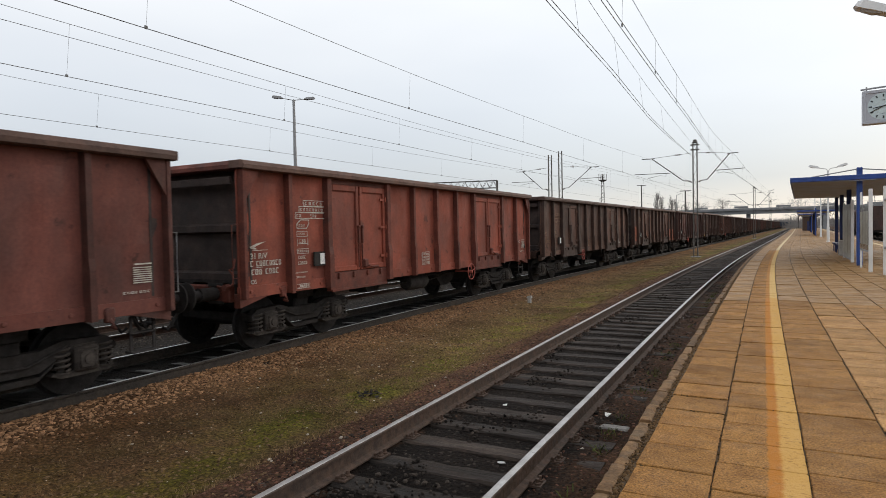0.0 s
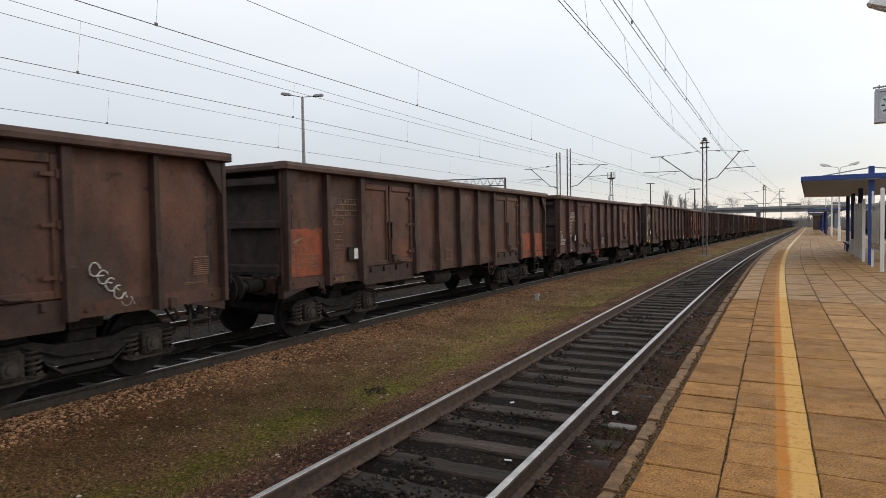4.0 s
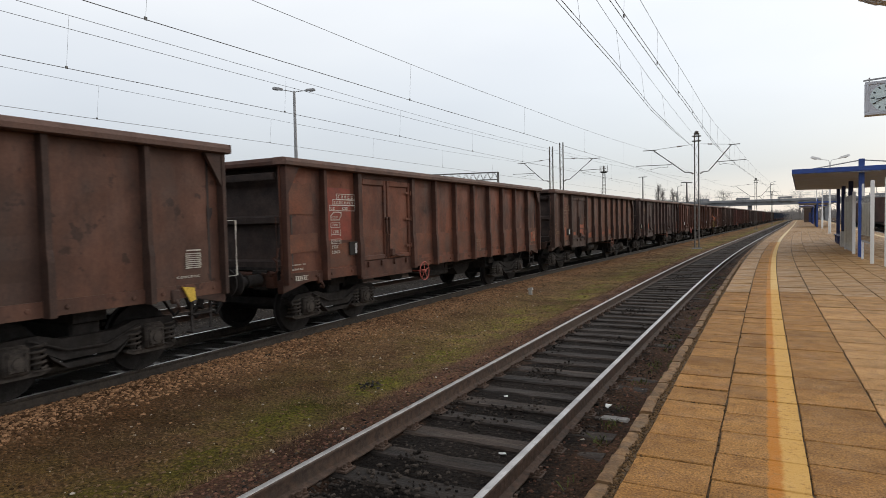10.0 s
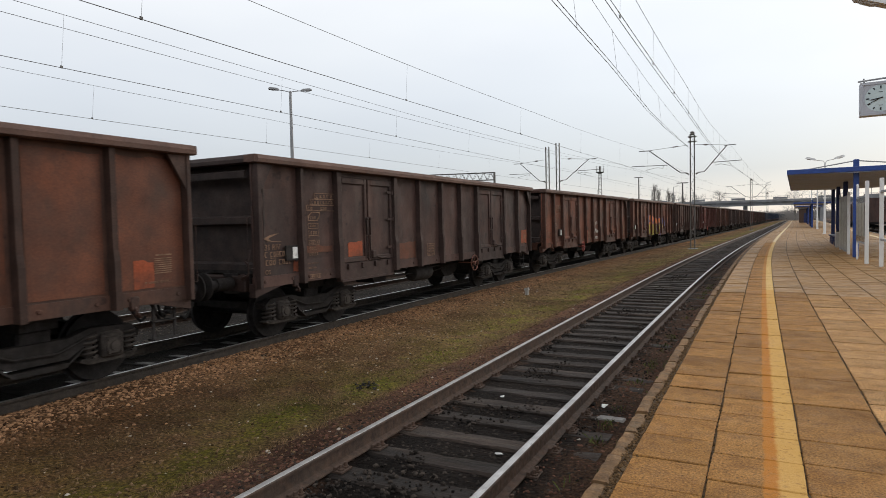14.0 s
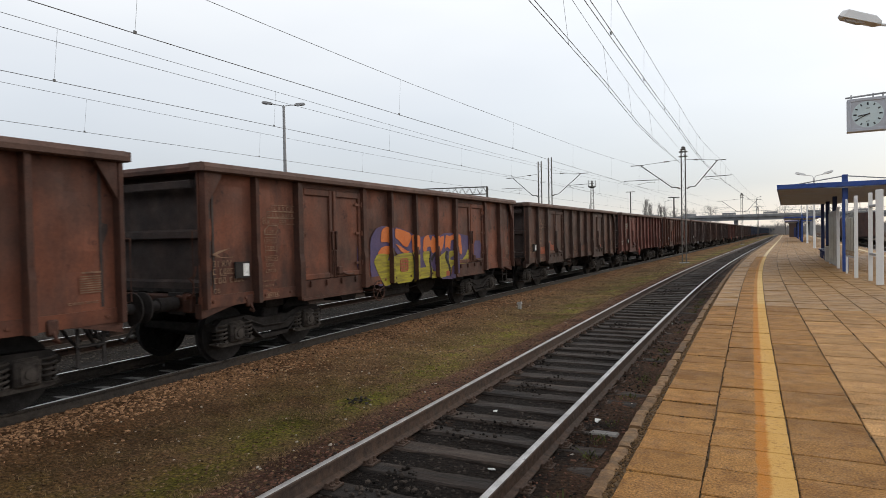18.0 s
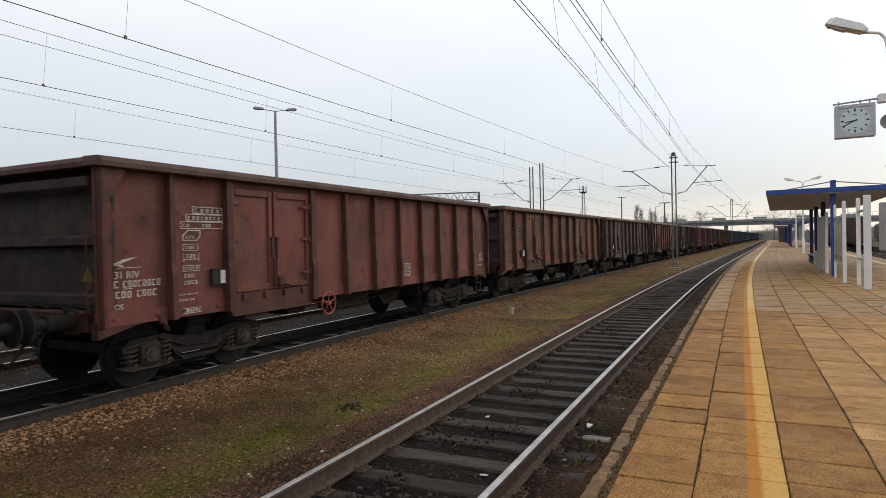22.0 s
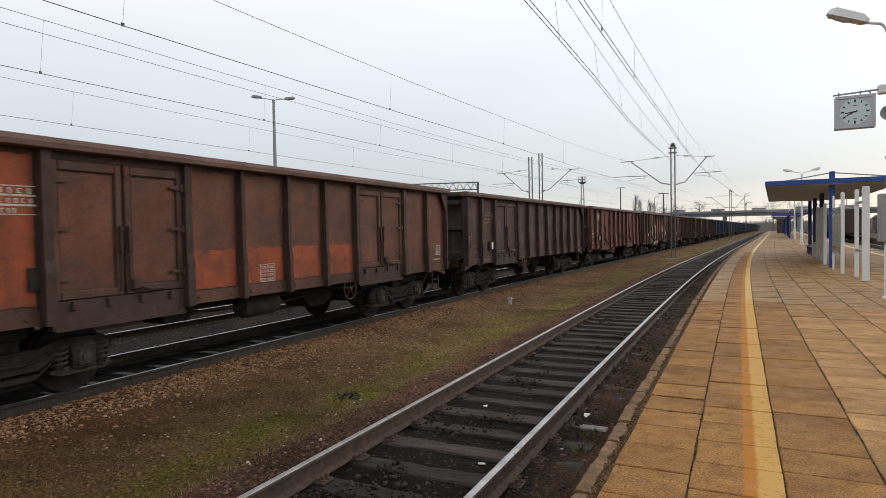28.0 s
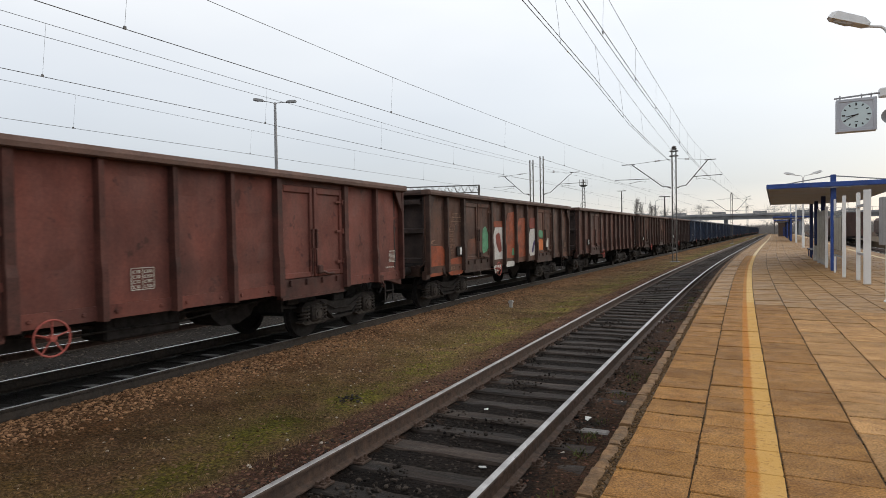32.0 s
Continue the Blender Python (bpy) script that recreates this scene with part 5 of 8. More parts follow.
        if style == "tail":            # brake and inspection panel at the rear end
            for i in range(8):
                rect(bm, x, 0.25, 0.52, 1.46 + 0.028 * i, 1.474 + 0.028 * i)
            rect(bm, x, 0.27, 0.52, 1.70, 1.72)
            figures(0.1, 0.5, 1.33, 0.03, 7, 0.7)
        if style == "yellow_tag":
            figures(0.0, 0.10, 1.40, 0.13, 1, 1.0)
    return shape(("marking", style), build)


def paint_patch(y0, y1, z0, z1, seed, lift=0.0):
    """A patch of fresh paint with an uneven edge, lying on the wall plates."""
    def build(bm):
        rnd = random.Random(seed)
        n = max(4, int((y1 - y0) / 0.12))
        top = [(y0 + (y1 - y0) * i / n, z1 + rnd.uniform(-0.025, 0.02)) for i in range(n + 1)]
        low = [(y0 + (y1 - y0) * i / n, z0 + rnd.uniform(-0.01, 0.01)) for i in range(n + 1)][::-1]
        prism(bm, top + low, WALL + 0.007 + lift, WALL + 0.0105 + lift, "x")
    return shape(("paint_patch", seed, round(y0, 2)), build)


def blob(bm, pts, x, wob=0.0, seed=0):
    """A painted outline, its corners softened."""
    for _ in range(1):
        q = []
        for i, p in enumerate(pts):
            r = pts[(i + 1) % len(pts)]
            q += [(p[0] * 0.84 + r[0] * 0.16, p[1] * 0.84 + r[1] * 0.16), (p[0] * 0.16 + r[0] * 0.84, p[1] * 0.16 + r[1] * 0.84)]
        pts = q
    prism(bm, pts, x, x + 0.003, "x")


# one dark colour for the end walls of every wagon
END_DARK = surface("dark_brown_end_wall", (0.0289, 0.0231, 0.022), (0.0748, 0.0504, 0.044), 3, (0.6, 0.85), 0.3, stain=(0.03, 0.022, 0.02), stain_scale=2.0, stain_amount=0.7, shift=True)
WAGON_COUNT = 41
PAINTS = {
    "brown": wagon_paint("dull_brown_wagon_paint", (0.155, 0.065, 0.048), (0.044, 0.030, 0.026), 0.6),
    "dark": wagon_paint("sooty_brown_wagon_paint", (0.108, 0.058, 0.047), (0.036, 0.0265, 0.025), 0.65),
    "umber": wagon_paint("umber_wagon_paint", (0.138, 0.064, 0.043), (0.043, 0.029, 0.0245), 0.65),
    "red": wagon_paint("brick_red_wagon_paint", (0.315, 0.078, 0.047), (0.115, 0.040, 0.030), 0.5),
    "wine": wagon_paint("red_brown_wagon_paint", (0.195, 0.063, 0.047), (0.070, 0.031, 0.026), 0.5),
    "rust": wagon_paint("rust_orange_wagon_paint", (0.205, 0.071, 0.040), (0.044, 0.026, 0.021), 0.7),
    "blue": wagon_paint("blue_wagon_paint", (0.055, 0.085, 0.160), (0.034, 0.046, 0.072), 0.5),
}
RIMS = {"brown": (0.073, 0.034, 0.027), "dark": (0.060, 0.036, 0.031), "umber": (0.070, 0.038, 0.029), "red": (0.163, 0.046, 0.031),
        "wine": (0.105, 0.038, 0.029), "rust": (0.091, 0.037, 0.024), "blue": (0.031, 0.046, 0.083)}
for key, tone in RIMS.items():
    # stakes and rails carry the same paint, coal-stained, darkened for the shade on them
    PAINTS[key + "_rim"] = surface(PAINTS[key].name + "_on_rails", tuple(c * 0.55 for c in tone), tone, scale=3, rough=(0.6, 0.85), bump=0.2, stain=(0.028, 0.02, 0.017), stain_scale=2.0, stain_amount=0.55, vary=0.12, shift=True)

CRIMSON = surface("bright_red_wall_paint", (0.15, 0.034, 0.022), (0.26, 0.046, 0.028), 3, (0.5, 0.75), 0.1, stain=(0.12, 0.04, 0.025), stain_scale=2.5, stain_amount=0.7)
DIMYELLOW = surface("sooty_yellow_sign", (0.16, 0.10, 0.02), (0.26, 0.17, 0.035), 8, (0.6, 0.8), 0.0)
# top rails: a paler rust brown, with light along the edge put in
CAP = surface("lit_rusty_top_rail", (0.0696, 0.0396, 0.0312), (0.15, 0.084, 0.0636), 3, (0.6, 0.85), 0.25, stain=(0.045, 0.03, 0.025), stain_scale=1.5, stain_amount=0.6, vary=0.18, shift=True)
DULL = surface("faded_orange_brown_paint", (0.085, 0.035, 0.022), (0.17, 0.058, 0.03), 1.6, (0.55, 0.8), 0.1, stain=(0.06, 0.035, 0.026), stain_scale=2.0, stain_amount=0.7, shift=True)
GREENY = surface("yellow_green_spray_paint", (0.25, 0.21, 0.018), (0.42, 0.36, 0.03), 3, (0.5, 0.7), 0.0, stain=(0.11, 0.07, 0.03), stain_scale=5, stain_amount=0.75, streak=(1.0, 0.3, 4.0), grain_range=(0.7, 1.2))
REDGRID = surface("red_table_paint", (0.26, 0.05, 0.03), (0.38, 0.075, 0.04), 9, (0.5, 0.7), 0.0, stain=(0.2, 0.12, 0.03), stain_scale=9, stain_amount=0.6)
SPRAYO = surface("orange_spray_paint", (0.5, 0.12, 0.025), (0.68, 0.19, 0.04), 3, (0.5, 0.7), 0.0, stain=(0.3, 0.1, 0.04), stain_scale=3, stain_amount=0.4)
VIOLET = surface("violet_spray_paint", (0.055, 0.04, 0.10), (0.10, 0.07, 0.17), 3, (0.5, 0.7), 0.0, stain=(0.08, 0.04, 0.05), stain_scale=3, stain_amount=0.4)
SPRAYW = surface("white_spray_paint", (0.5, 0.49, 0.46), (0.66, 0.65, 0.61), 5, (0.5, 0.7), 0.0, stain=(0.3, 0.22, 0.18), stain_scale=5, stain_amount=0.5)
SPRAYG = surface("green_spray_paint", (0.06, 0.2, 0.11), (0.12, 0.32, 0.18), 5, (0.5, 0.7), 0.0)


def wagon(n, kind, paint, label, wheel=RED, marks=MARK, near=True, number=True, wheel_y=4.5, card_y=1.9):
    """One bogie open wagon. Its parts on the platform side are single pieces; the far wall is one piece."""
    w = thing("open_wagon", label, "freight wagon", "wagons of the goods train")
    body, rim = PAINTS[paint], PAINTS[paint + "_rim"]
    ys = [y - HALF for y in POSTS[kind]]
    for i in range(len(ys) - 1):
        a, b = ys[i], ys[i + 1]
        if i in DOORS[kind]:
            half = (b - a) / 2 - 0.07
            for k in (0, 1):
                leaf = put("door_leaf", leaf_shape(half, k), body, w, (0, a + 0.06 if not k else (a + b) / 2 + 0.01, 0))
                put("door_handle", handle_shape(), rim, leaf, (0, half - 0.05 if not k else 0.05, 0))
            put("door_header", header_shape(b - a - 0.1), rim, w, (0, a + 0.05, 0))
            put("door_latch", latch_shape(), rim, w, (0, (a + b) / 2 + 0.12, 0))
            put("door_sill", ledge_shape(b - a - 0.1), rim, w, (0, a + 0.05, 0))
        else:
            put("side_panel", panel_shape(b - a, (i * 7 + (n if near else 0) % 3) % 5), body, w, (0, a, 0))
            put("sole_bar", sole_shape(b - a, 0.99, 0.99), body, w, (0, a, 0))
        if 0 < i:
            put("stake", post_shape("door" if i in DOORS[kind] or i - 1 in DOORS[kind] else "plain"), rim, w, (0, a, 0))
    put("corner_stake", corner_shape(1), rim, w, (0, ys[0] + 0.05, 0))
    put("corner_stake", corner_shape(-1), rim, w, (0, ys[-1] - 0.05, 0))
    put("top_rail", rim_shape(), CAP if paint != "blue" else rim, w)
    put("far_wall", far_side_shape(kind), body, w)
    put("floor", floor_shape(), BLACK, w)
    put("underframe", frame_shape(), SOOT, w)
    for k, (y, t) in enumerate(((-HALF, 0), (HALF, 180))):
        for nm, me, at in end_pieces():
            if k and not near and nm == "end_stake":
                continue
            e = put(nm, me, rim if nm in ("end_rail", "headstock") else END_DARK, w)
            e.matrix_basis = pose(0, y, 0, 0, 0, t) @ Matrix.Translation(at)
        for x in (-0.875, 0.875):
            b_ = put("buffer", buffer_shape(), PINKISH if k == 0 and n in (4, 14, 17) else BLACK, w)
            b_.matrix_basis = pose(x, y, 1.06, 0, 0, t)
        c = put("coupling", coupling_shape(), BLACK, w)
        c.matrix_basis = pose(0, y, 0, 0, 0, t)
        s = put("corner_skirt", skirt_shape(), rim, w)
        s.matrix_basis = pose(0, y, 0) if not k else pose(0, y, 0) @ Matrix.Diagonal((1, -1, 1, 1))
    put("grab_rail", rail_bar_shape(), rim, w, (WALL + 0.01, -HALF + 0.0, 0.0))
    g = put("grab_rail", rail_bar_shape(), MARK if n == 5 else GALV if n in (0, 10, 16) else rim, w)
    g.matrix_basis = pose(WALL + 0.01, HALF, -0.1) @ Matrix.Diagonal((1, -1.9 if n == 5 else -1, 1, 1))
    put("brake_lever", lever_shape(), rim, w, (WALL - 0.05, -HALF - 0.03, 0))
    put("foot_step", step_shape(), BLACK, w, (1.3, HALF - 0.35, 0))
    put("rope_hook", hook_shape(), rim, w, (0, -HALF + 0.95, 0))
    put("rope_hook", hook_shape(), rim, w, (0, HALF - 0.9, 0))
    if wheel_y < 6:
        put("equipment_box", bin_shape(), SOOT, w, (0, -0.18, 0))
    put("air_tank", tank_shape(), BLACK, w, (0.25, 0.6, 0.78) if wheel_y < 6 else (0.95, -0.3, 0.76))
    put("brake_gear", gear_shape(), SOOT, w, (0, 2.15, 0))
    put("handwheel", wheel_shape(), wheel, w, (POST_X + 0.01, wheel_y - HALF, 0.88), "handwheel of the parking brake")
    h = put("card_holder", holder_shape(), BLACK, w, (WALL + 0.01, card_y - HALF, 1.53))
    put("waybill_card", card_shape(), CARD, h)
    for y in (-4.5, 4.5):
        bg = put("bogie", bogie_shape(), SOOT, w, (0, y, 0))
        for q in (-0.9, 0.9):
            put("wheelset", wheelset_shape(), TYRE, bg, (0, q, 0.46))
            for x in (-1.0, 1.0):
                o = put("axle_box", axle_box_shape(), DUST, bg)
                o.matrix_basis = pose(x, q, 0.48) if x > 0 else pose(x, q, 0.48, 0, 0, 180)
                if x > 0 or near:
                    for r in (-0.275, 0.275):
                        put("coil_spring", spring_shape(), DUST, bg, (x, q + r, 0.5))
    if near and marks:
        up = {4: -0.04, 17: 0.24}.get(n, 0.0)
        table = MARK if n == 6 else marks
        if number and n != 6:
            put("marking", marks_shape("number"), marks, w, (0, ys[0] + 0.23, up), "owner's sign and number as stencilled bars")
            for words, size, z in (("31 RIV", 0.135, 1.6), ("OS", 0.1, 1.2)):
                o = put("marking", text_mesh(words, size), marks, w, (0, 0, 0), "stencilled words")
                o.matrix_basis = Matrix.Translation((WALL + 0.014, ys[0] + 0.23, z + up)) @ SIDE_ON
        put("marking", marks_shape("load_table"), table, w, (0, (ys[1] + 0.2) if kind != "c" else ys[0] + 0.68, 0.06 + up), "load table as stencilled bars")
        put("marking", marks_shape("low_lines"), table, w, (0, ys[0] + 0.22 if n == 6 else (ys[1] + 0.14) if kind != "c" else ys[0] + 0.6, 0))
        put("marking", marks_shape("table"), marks, w, (0, {"a": ys[4] + 0.44, "b": ys[6] + 0.2, "c": ys[4] + 0.3}[kind], -0.3 + up * 0.5), "inspection table as stencilled bars")
        put("marking", marks_shape("tail"), marks, w, (0, ys[-2] + 0.36, -0.07))
    return w


def small_marks(w):
    """Rows of tiny stencilled bars count as stuff."""
    for o in w.children:
        if o.name.startswith("marking"):
            o["kind"] = "stuff"


def patches(w, rows, seed):
    """Fresh paint patches: rows of (bay start, bay end, low, high) in wagon metres from the front end."""
    for k, (a, b, lo, hi, *lift) in enumerate(rows):
        put("paint_patch", paint_patch(a, b, lo, hi, seed * 20 + k, *lift), ORANGE, w, (0, -HALF, 0), "orange touch-up paint")


def dull_patches(w, rows, seed):
    for k, (a, b, lo, hi, *lift) in enumerate(rows):
        put("paint_patch", paint_patch(a, b, lo, hi, seed * 20 + k, *(lift or (-0.003,))), DULL, w, (0, -HALF, 0), "faded orange-brown paint")


def bays(kind, first, last, lo, hi, skip=()):
    p = POSTS[kind]
    return [(p[i] + 0.1, p[i + 1] - 0.1, lo, hi) for i in range(first, last + 1) if i not in DOORS[kind] and i not in skip]


def door_rows(kind, i, lo, hi):
    p = POSTS[kind]
    m = (p[i] + p[i + 1]) / 2
    return [(p[i] + 0.18, m - 0.14, lo, hi, 0.006), (m + 0.14, p[i + 1] - 0.18, lo, hi, 0.006)]


def graffiti(w, name, pts_rows):
    """Sprayed fields: one mesh a colour field, lying on the wall."""
    for k, (m, lift, pts) in enumerate(pts_rows):
        bm = bmesh.new()
        blob(bm, pts, WALL + 0.016 + 0.004 * lift)
        o = part(name, bm, m, w)
        o.location = (0, -HALF, 0)


WAGONS = []


def build_train():
    spec = {
        0: ("a", "wine", "red-brown open freight wagon with rusty steel walls", MARK),
        1: ("a", "red", "brick-red open freight wagon with white stencilled figures", MARK),
        2: ("a", "umber", "dark brown open freight wagon with a white scribble", FAINT),
        3: ("a", "umber", "sooty brown open freight wagon with orange lower panels at its end", FAINT),
        4: ("a", "brown", "brown open freight wagon with white stencilled figures", MARK),
        5: ("c", "umber", "dark brown open freight wagon with one double door", MARK),
        6: ("b", "rust", "rusty open freight wagon with a bright red panel", FAINT),
        7: ("b", "umber", "sooty open freight wagon with orange paint along its lower wall", FAINT),
        8: ("a", "dark", "dark open freight wagon with orange touch-up squares", FAINT),
        9: ("a", "rust", "rusty brown open freight wagon with a white sprayed zigzag", FAINT),
        10: ("a", "rust", "rust-brown open freight wagon with orange and yellow graffiti", FAINT),
        11: ("a", "umber", "dark olive-brown open freight wagon with orange patches by its door", FAINT),
        12: ("b", "wine", "red-brown open freight wagon with clear white stencilling", MARK),
        13: ("a", "rust", "brown open freight wagon with faded lettering", FAINT),
        14: ("a", "dark", "dark brown open freight wagon", FAINT),
        15: ("a", "umber", "brown open freight wagon with fresh orange panels", MARK),
        16: ("b", "dark", "sooty brown open freight wagon with faded lettering", FAINT),
        17: ("a", "wine", "red-brown open freight wagon with white stencilled figures", MARK),
        18: ("a", "umber", "dark open freight wagon with white and green graffiti on orange", FAINT),
    }
    for n in range(WAGON_COUNT):
        if n in spec:
            kind, paint, label, marks = spec[n]
            wheel = {10: PAINTS["rust_rim"], 3: PAINTS["dark_rim"], 5: PAINTS["dark_rim"], 11: PAINTS["umber_rim"], 13: PAINTS["rust_rim"], 14: GALV, 16: PINKISH, 15: PAINTS["umber_rim"], 8: PINKISH, 7: PINKISH}.get(n, RED)
            wy = 8.08 if n in (1, 3, 7, 8, 13, 15) else 8.33 if n == 5 else 4.54
            w = wagon(n, kind, paint, label, wheel, marks, True, True, wy, {5: 1.3, 8: 0.86, 10: 0.8, 11: 0.82, 6: 2.0, 15: 2.1, 12: 1.97}.get(n, 1.9))
        elif n < 22:
            w = wagon(n, "ab"[n % 2], ("dark", "brown", "umber")[n % 3], "dark brown open freight wagon in the middle of the train", RED, None, False, False)
        else:
            w = wagon(n, "a", "blue", "blue open freight wagon at the train's rear", RED, None, False, False)
        WAGONS.append(w)
        small_marks(w)
    p = POSTS["a"]
    sole = 0.018  # paint that runs on over the proud sole bar
    patches(WAGONS[3], [(a + 0.07, b - 0.07, 1.19, 1.79) for a, b in zip(p[-3:], p[-2:])] + [(a + 0.06, b - 0.06, 1.0, 1.165, sole) for a, b in zip(p[-3:], p[-2:])] + [(0.17, 1.0, 1.19, 2.02)], 3)
    dull_patches(WAGONS[3], [(10.95, 11.55, 2.36, 2.46), (3.4, 3.95, 1.38, 1.78, 0.006)], 53)
    patches(WAGONS[6], [(12.1, 12.5, 1.3, 1.62)], 6)
    dull_patches(WAGONS[6], [(0.12, 0.94, 1.52, 1.86), (0.2, 0.8, 2.2, 2.75), (1.14, 2.0, 1.2, 1.62)] + bays("b", 3, 10, 1.25, 1.75) + door_rows("b", 2, 1.4, 1.9), 56)
    put("paint_patch", paint_patch(1.2, 1.95, 1.7, 2.7, 126), CRIMSON, WAGONS[6], (0, -HALF, 0), "bright red paint behind the stencils")
    patches(WAGONS[7], [(1.3, 1.68, 1.34, 1.72), (3.35, 3.92, 1.37, 1.62, 0.006), (2.28, 2.9, 1.37, 1.5, 0.006), (5.31, 5.62, 1.22, 1.5), (7.52, 8.42, 1.27, 1.5), (11.92, 12.22, 1.2, 1.57)], 7)
    dull_patches(WAGONS[7], bays("b", 3, 10, 1.2, 2.94) + [(1.12, 1.98, 1.2, 2.9)], 57)
    patches(WAGONS[7], [(4.24, 5.1, 1.22, 1.42), (6.44, 7.3, 1.3, 1.42), (3.3, 3.94, 1.66, 1.8, 0.006)], 67)
    patches(WAGONS[8], [(2.5, 2.98, 1.36, 1.66, 0.006), (12.1, 12.6, 1.25, 1.7), (0.92, 1.04, 1.2, 1.38)], 8)
    dull_patches(WAGONS[8], [(4.42, 5.12, 1.2, 1.57), (1.2, 2.0, 1.5, 1.62)], 58)
    patches(WAGONS[11], [(1.24, 1.98, 1.28, 1.55), (2.33, 3.0, 1.38, 1.6, 0.006), (2.33, 2.62, 1.6, 1.76, 0.006), (9.85, 10.2, 1.36, 1.46, 0.006)], 11)
    dull_patches(WAGONS[11], [(6.62, 7.32, 1.24, 1.5), (7.5, 7.95, 1.2, 1.34), (11.95, 12.3, 1.22, 1.56)], 61)
    dull_patches(WAGONS[13], [(4.3, 5.12, 1.2, 1.5), (0.3, 0.95, 1.25, 1.7)], 63)
    patches(WAGONS[13], [(4.45, 5.1, 1.2, 1.38)], 13)
    dull_patches(WAGONS[14], [(0.2, 0.95, 1.27, 1.6)], 64)
    patches(WAGONS[15], [(0.12, 0.97, 1.25, 1.95), (1.17, 2.04, 1.22, 2.95)] + bays("a", 3, 6, 1.2, 1.78), 15)
    dull_patches(WAGONS[15], [(11.98, 12.42, 1.2, 1.52, 0.0)] + bays("a", 3, 9, 1.19, 2.95) + [(0.12, 0.97, 1.9, 2.95)] + door_rows("a", 2, 1.38, 2.77) + door_rows("a", 7, 1.38, 2.77), 55)
    patches(WAGONS[16], [(12.04, 12.33, 1.2, 1.54)], 16)
    dull_patches(WAGONS[16], [(11.93, 12.32, 0.99, 1.14, 0.018)], 66)
    patches(WAGONS[9], [(3.4, 3.6, 1.4, 1.5)], 9)
    # white zigzag and its word
    bm = bmesh.new()
    top = [(7.72, 1.53), (7.82, 1.68), (7.95, 1.58), (8.05, 1.74), (8.2, 1.6), (8.3, 1.73), (8.45, 1.58), (8.55, 1.69), (8.72, 1.57)]
    low = [(8.66, 1.54), (8.54, 1.62), (8.45, 1.5), (8.3, 1.65), (8.2, 1.51), (8.06, 1.66), (7.95, 1.5), (7.83, 1.61)]
    prism(bm, top + low, WALL + 0.012, WALL + 0.015, "x")
    for a, b in ((8.05, 1.9), (8.2, 1.95), (8.32, 1.9)):
        prism(bm, [(a, b), (a + 0.03, b), (a + 0.05, b + 0.1), (a + 0.02, b + 0.12)], WALL + 0.012, WALL + 0.015, "x")
    o = part("zigzag", bm, SPRAYW, WAGONS[9], "white sprayed zigzag")
    o.location = (0, -HALF - 1.14, -0.13)
    o = put("sprayed_word", text_mesh("KOLT", 0.17), SPRAYW, WAGONS[9])
    o.matrix_basis = Matrix.Translation((WALL + 0.025, -HALF + 6.82, 1.12)) @ SIDE_ON
    bm = bmesh.new()
    box(bm, POST_X - 0.008, POST_X - 0.004, 5.19, 5.27, 0.99, 1.56)
    o = part("paint_patch", bm, ORANGE, WAGONS[9], "orange paint on one stake")
    o.location = (0, -HALF, 0)
    # a white scribble beside the second door
    bm = bmesh.new()
    rnd = random.Random(77)
    for k in range(5):
        y, z = 10.82 + 0.1 * k, 1.56 - 0.1 * k
        loop = [(WALL + 0.016, y + 0.06 * math.cos(a) * (1 + 0.3 * rnd.random()), z + 0.085 * math.sin(a)) for a in np.linspace(0.4 * k, 0.4 * k + 5.0, 9)]
        tube(bm, loop + [(WALL + 0.016, y + 0.11, z - 0.08)], 0.009, 4)
    o = part("scribble", bm, SPRAYW, WAGONS[2], "white sprayed scribble")
    o.location = (0, -HALF, 0)
    # big lettering, orange over yellow on violet, with dark strokes; it runs on over the stakes
    field = [(VIOLET, 0, [(4.45, 1.97), (4.68, 2.20), (4.96, 2.26), (5.28, 2.23), (5.26, 0.91), (4.72, 0.95), (4.43, 1.19)]),
             (VIOLET, 0, [(5.43, 2.24), (5.77, 2.19), (6.39, 2.05), (6.38, 1.62), (5.44, 1.58)]),
             (VIOLET, 0, [(6.49, 2.05), (6.61, 1.99), (7.08, 2.05), (7.47, 2.05), (7.44, 0.97), (6.52, 1.01)]),
             (VIOLET, 0, [(7.59, 2.00), (7.90, 2.09), (8.54, 2.09), (8.50, 0.85), (7.58, 0.90)]),
             (VIOLET, 0, [(8.65, 2.09), (9.10, 2.04), (9.60, 1.98), (9.50, 1.55), (9.17, 1.41), (8.85, 1.33), (8.65, 1.34)]),
             (VIOLET, 0, [(9.78, 1.87), (10.28, 1.86), (10.18, 1.18), (9.76, 1.21)]),
             (VIOLET, 0, [(3.99, 1.92), (4.20, 1.97), (4.28, 1.72), (4.26, 1.27), (3.95, 1.32)])]
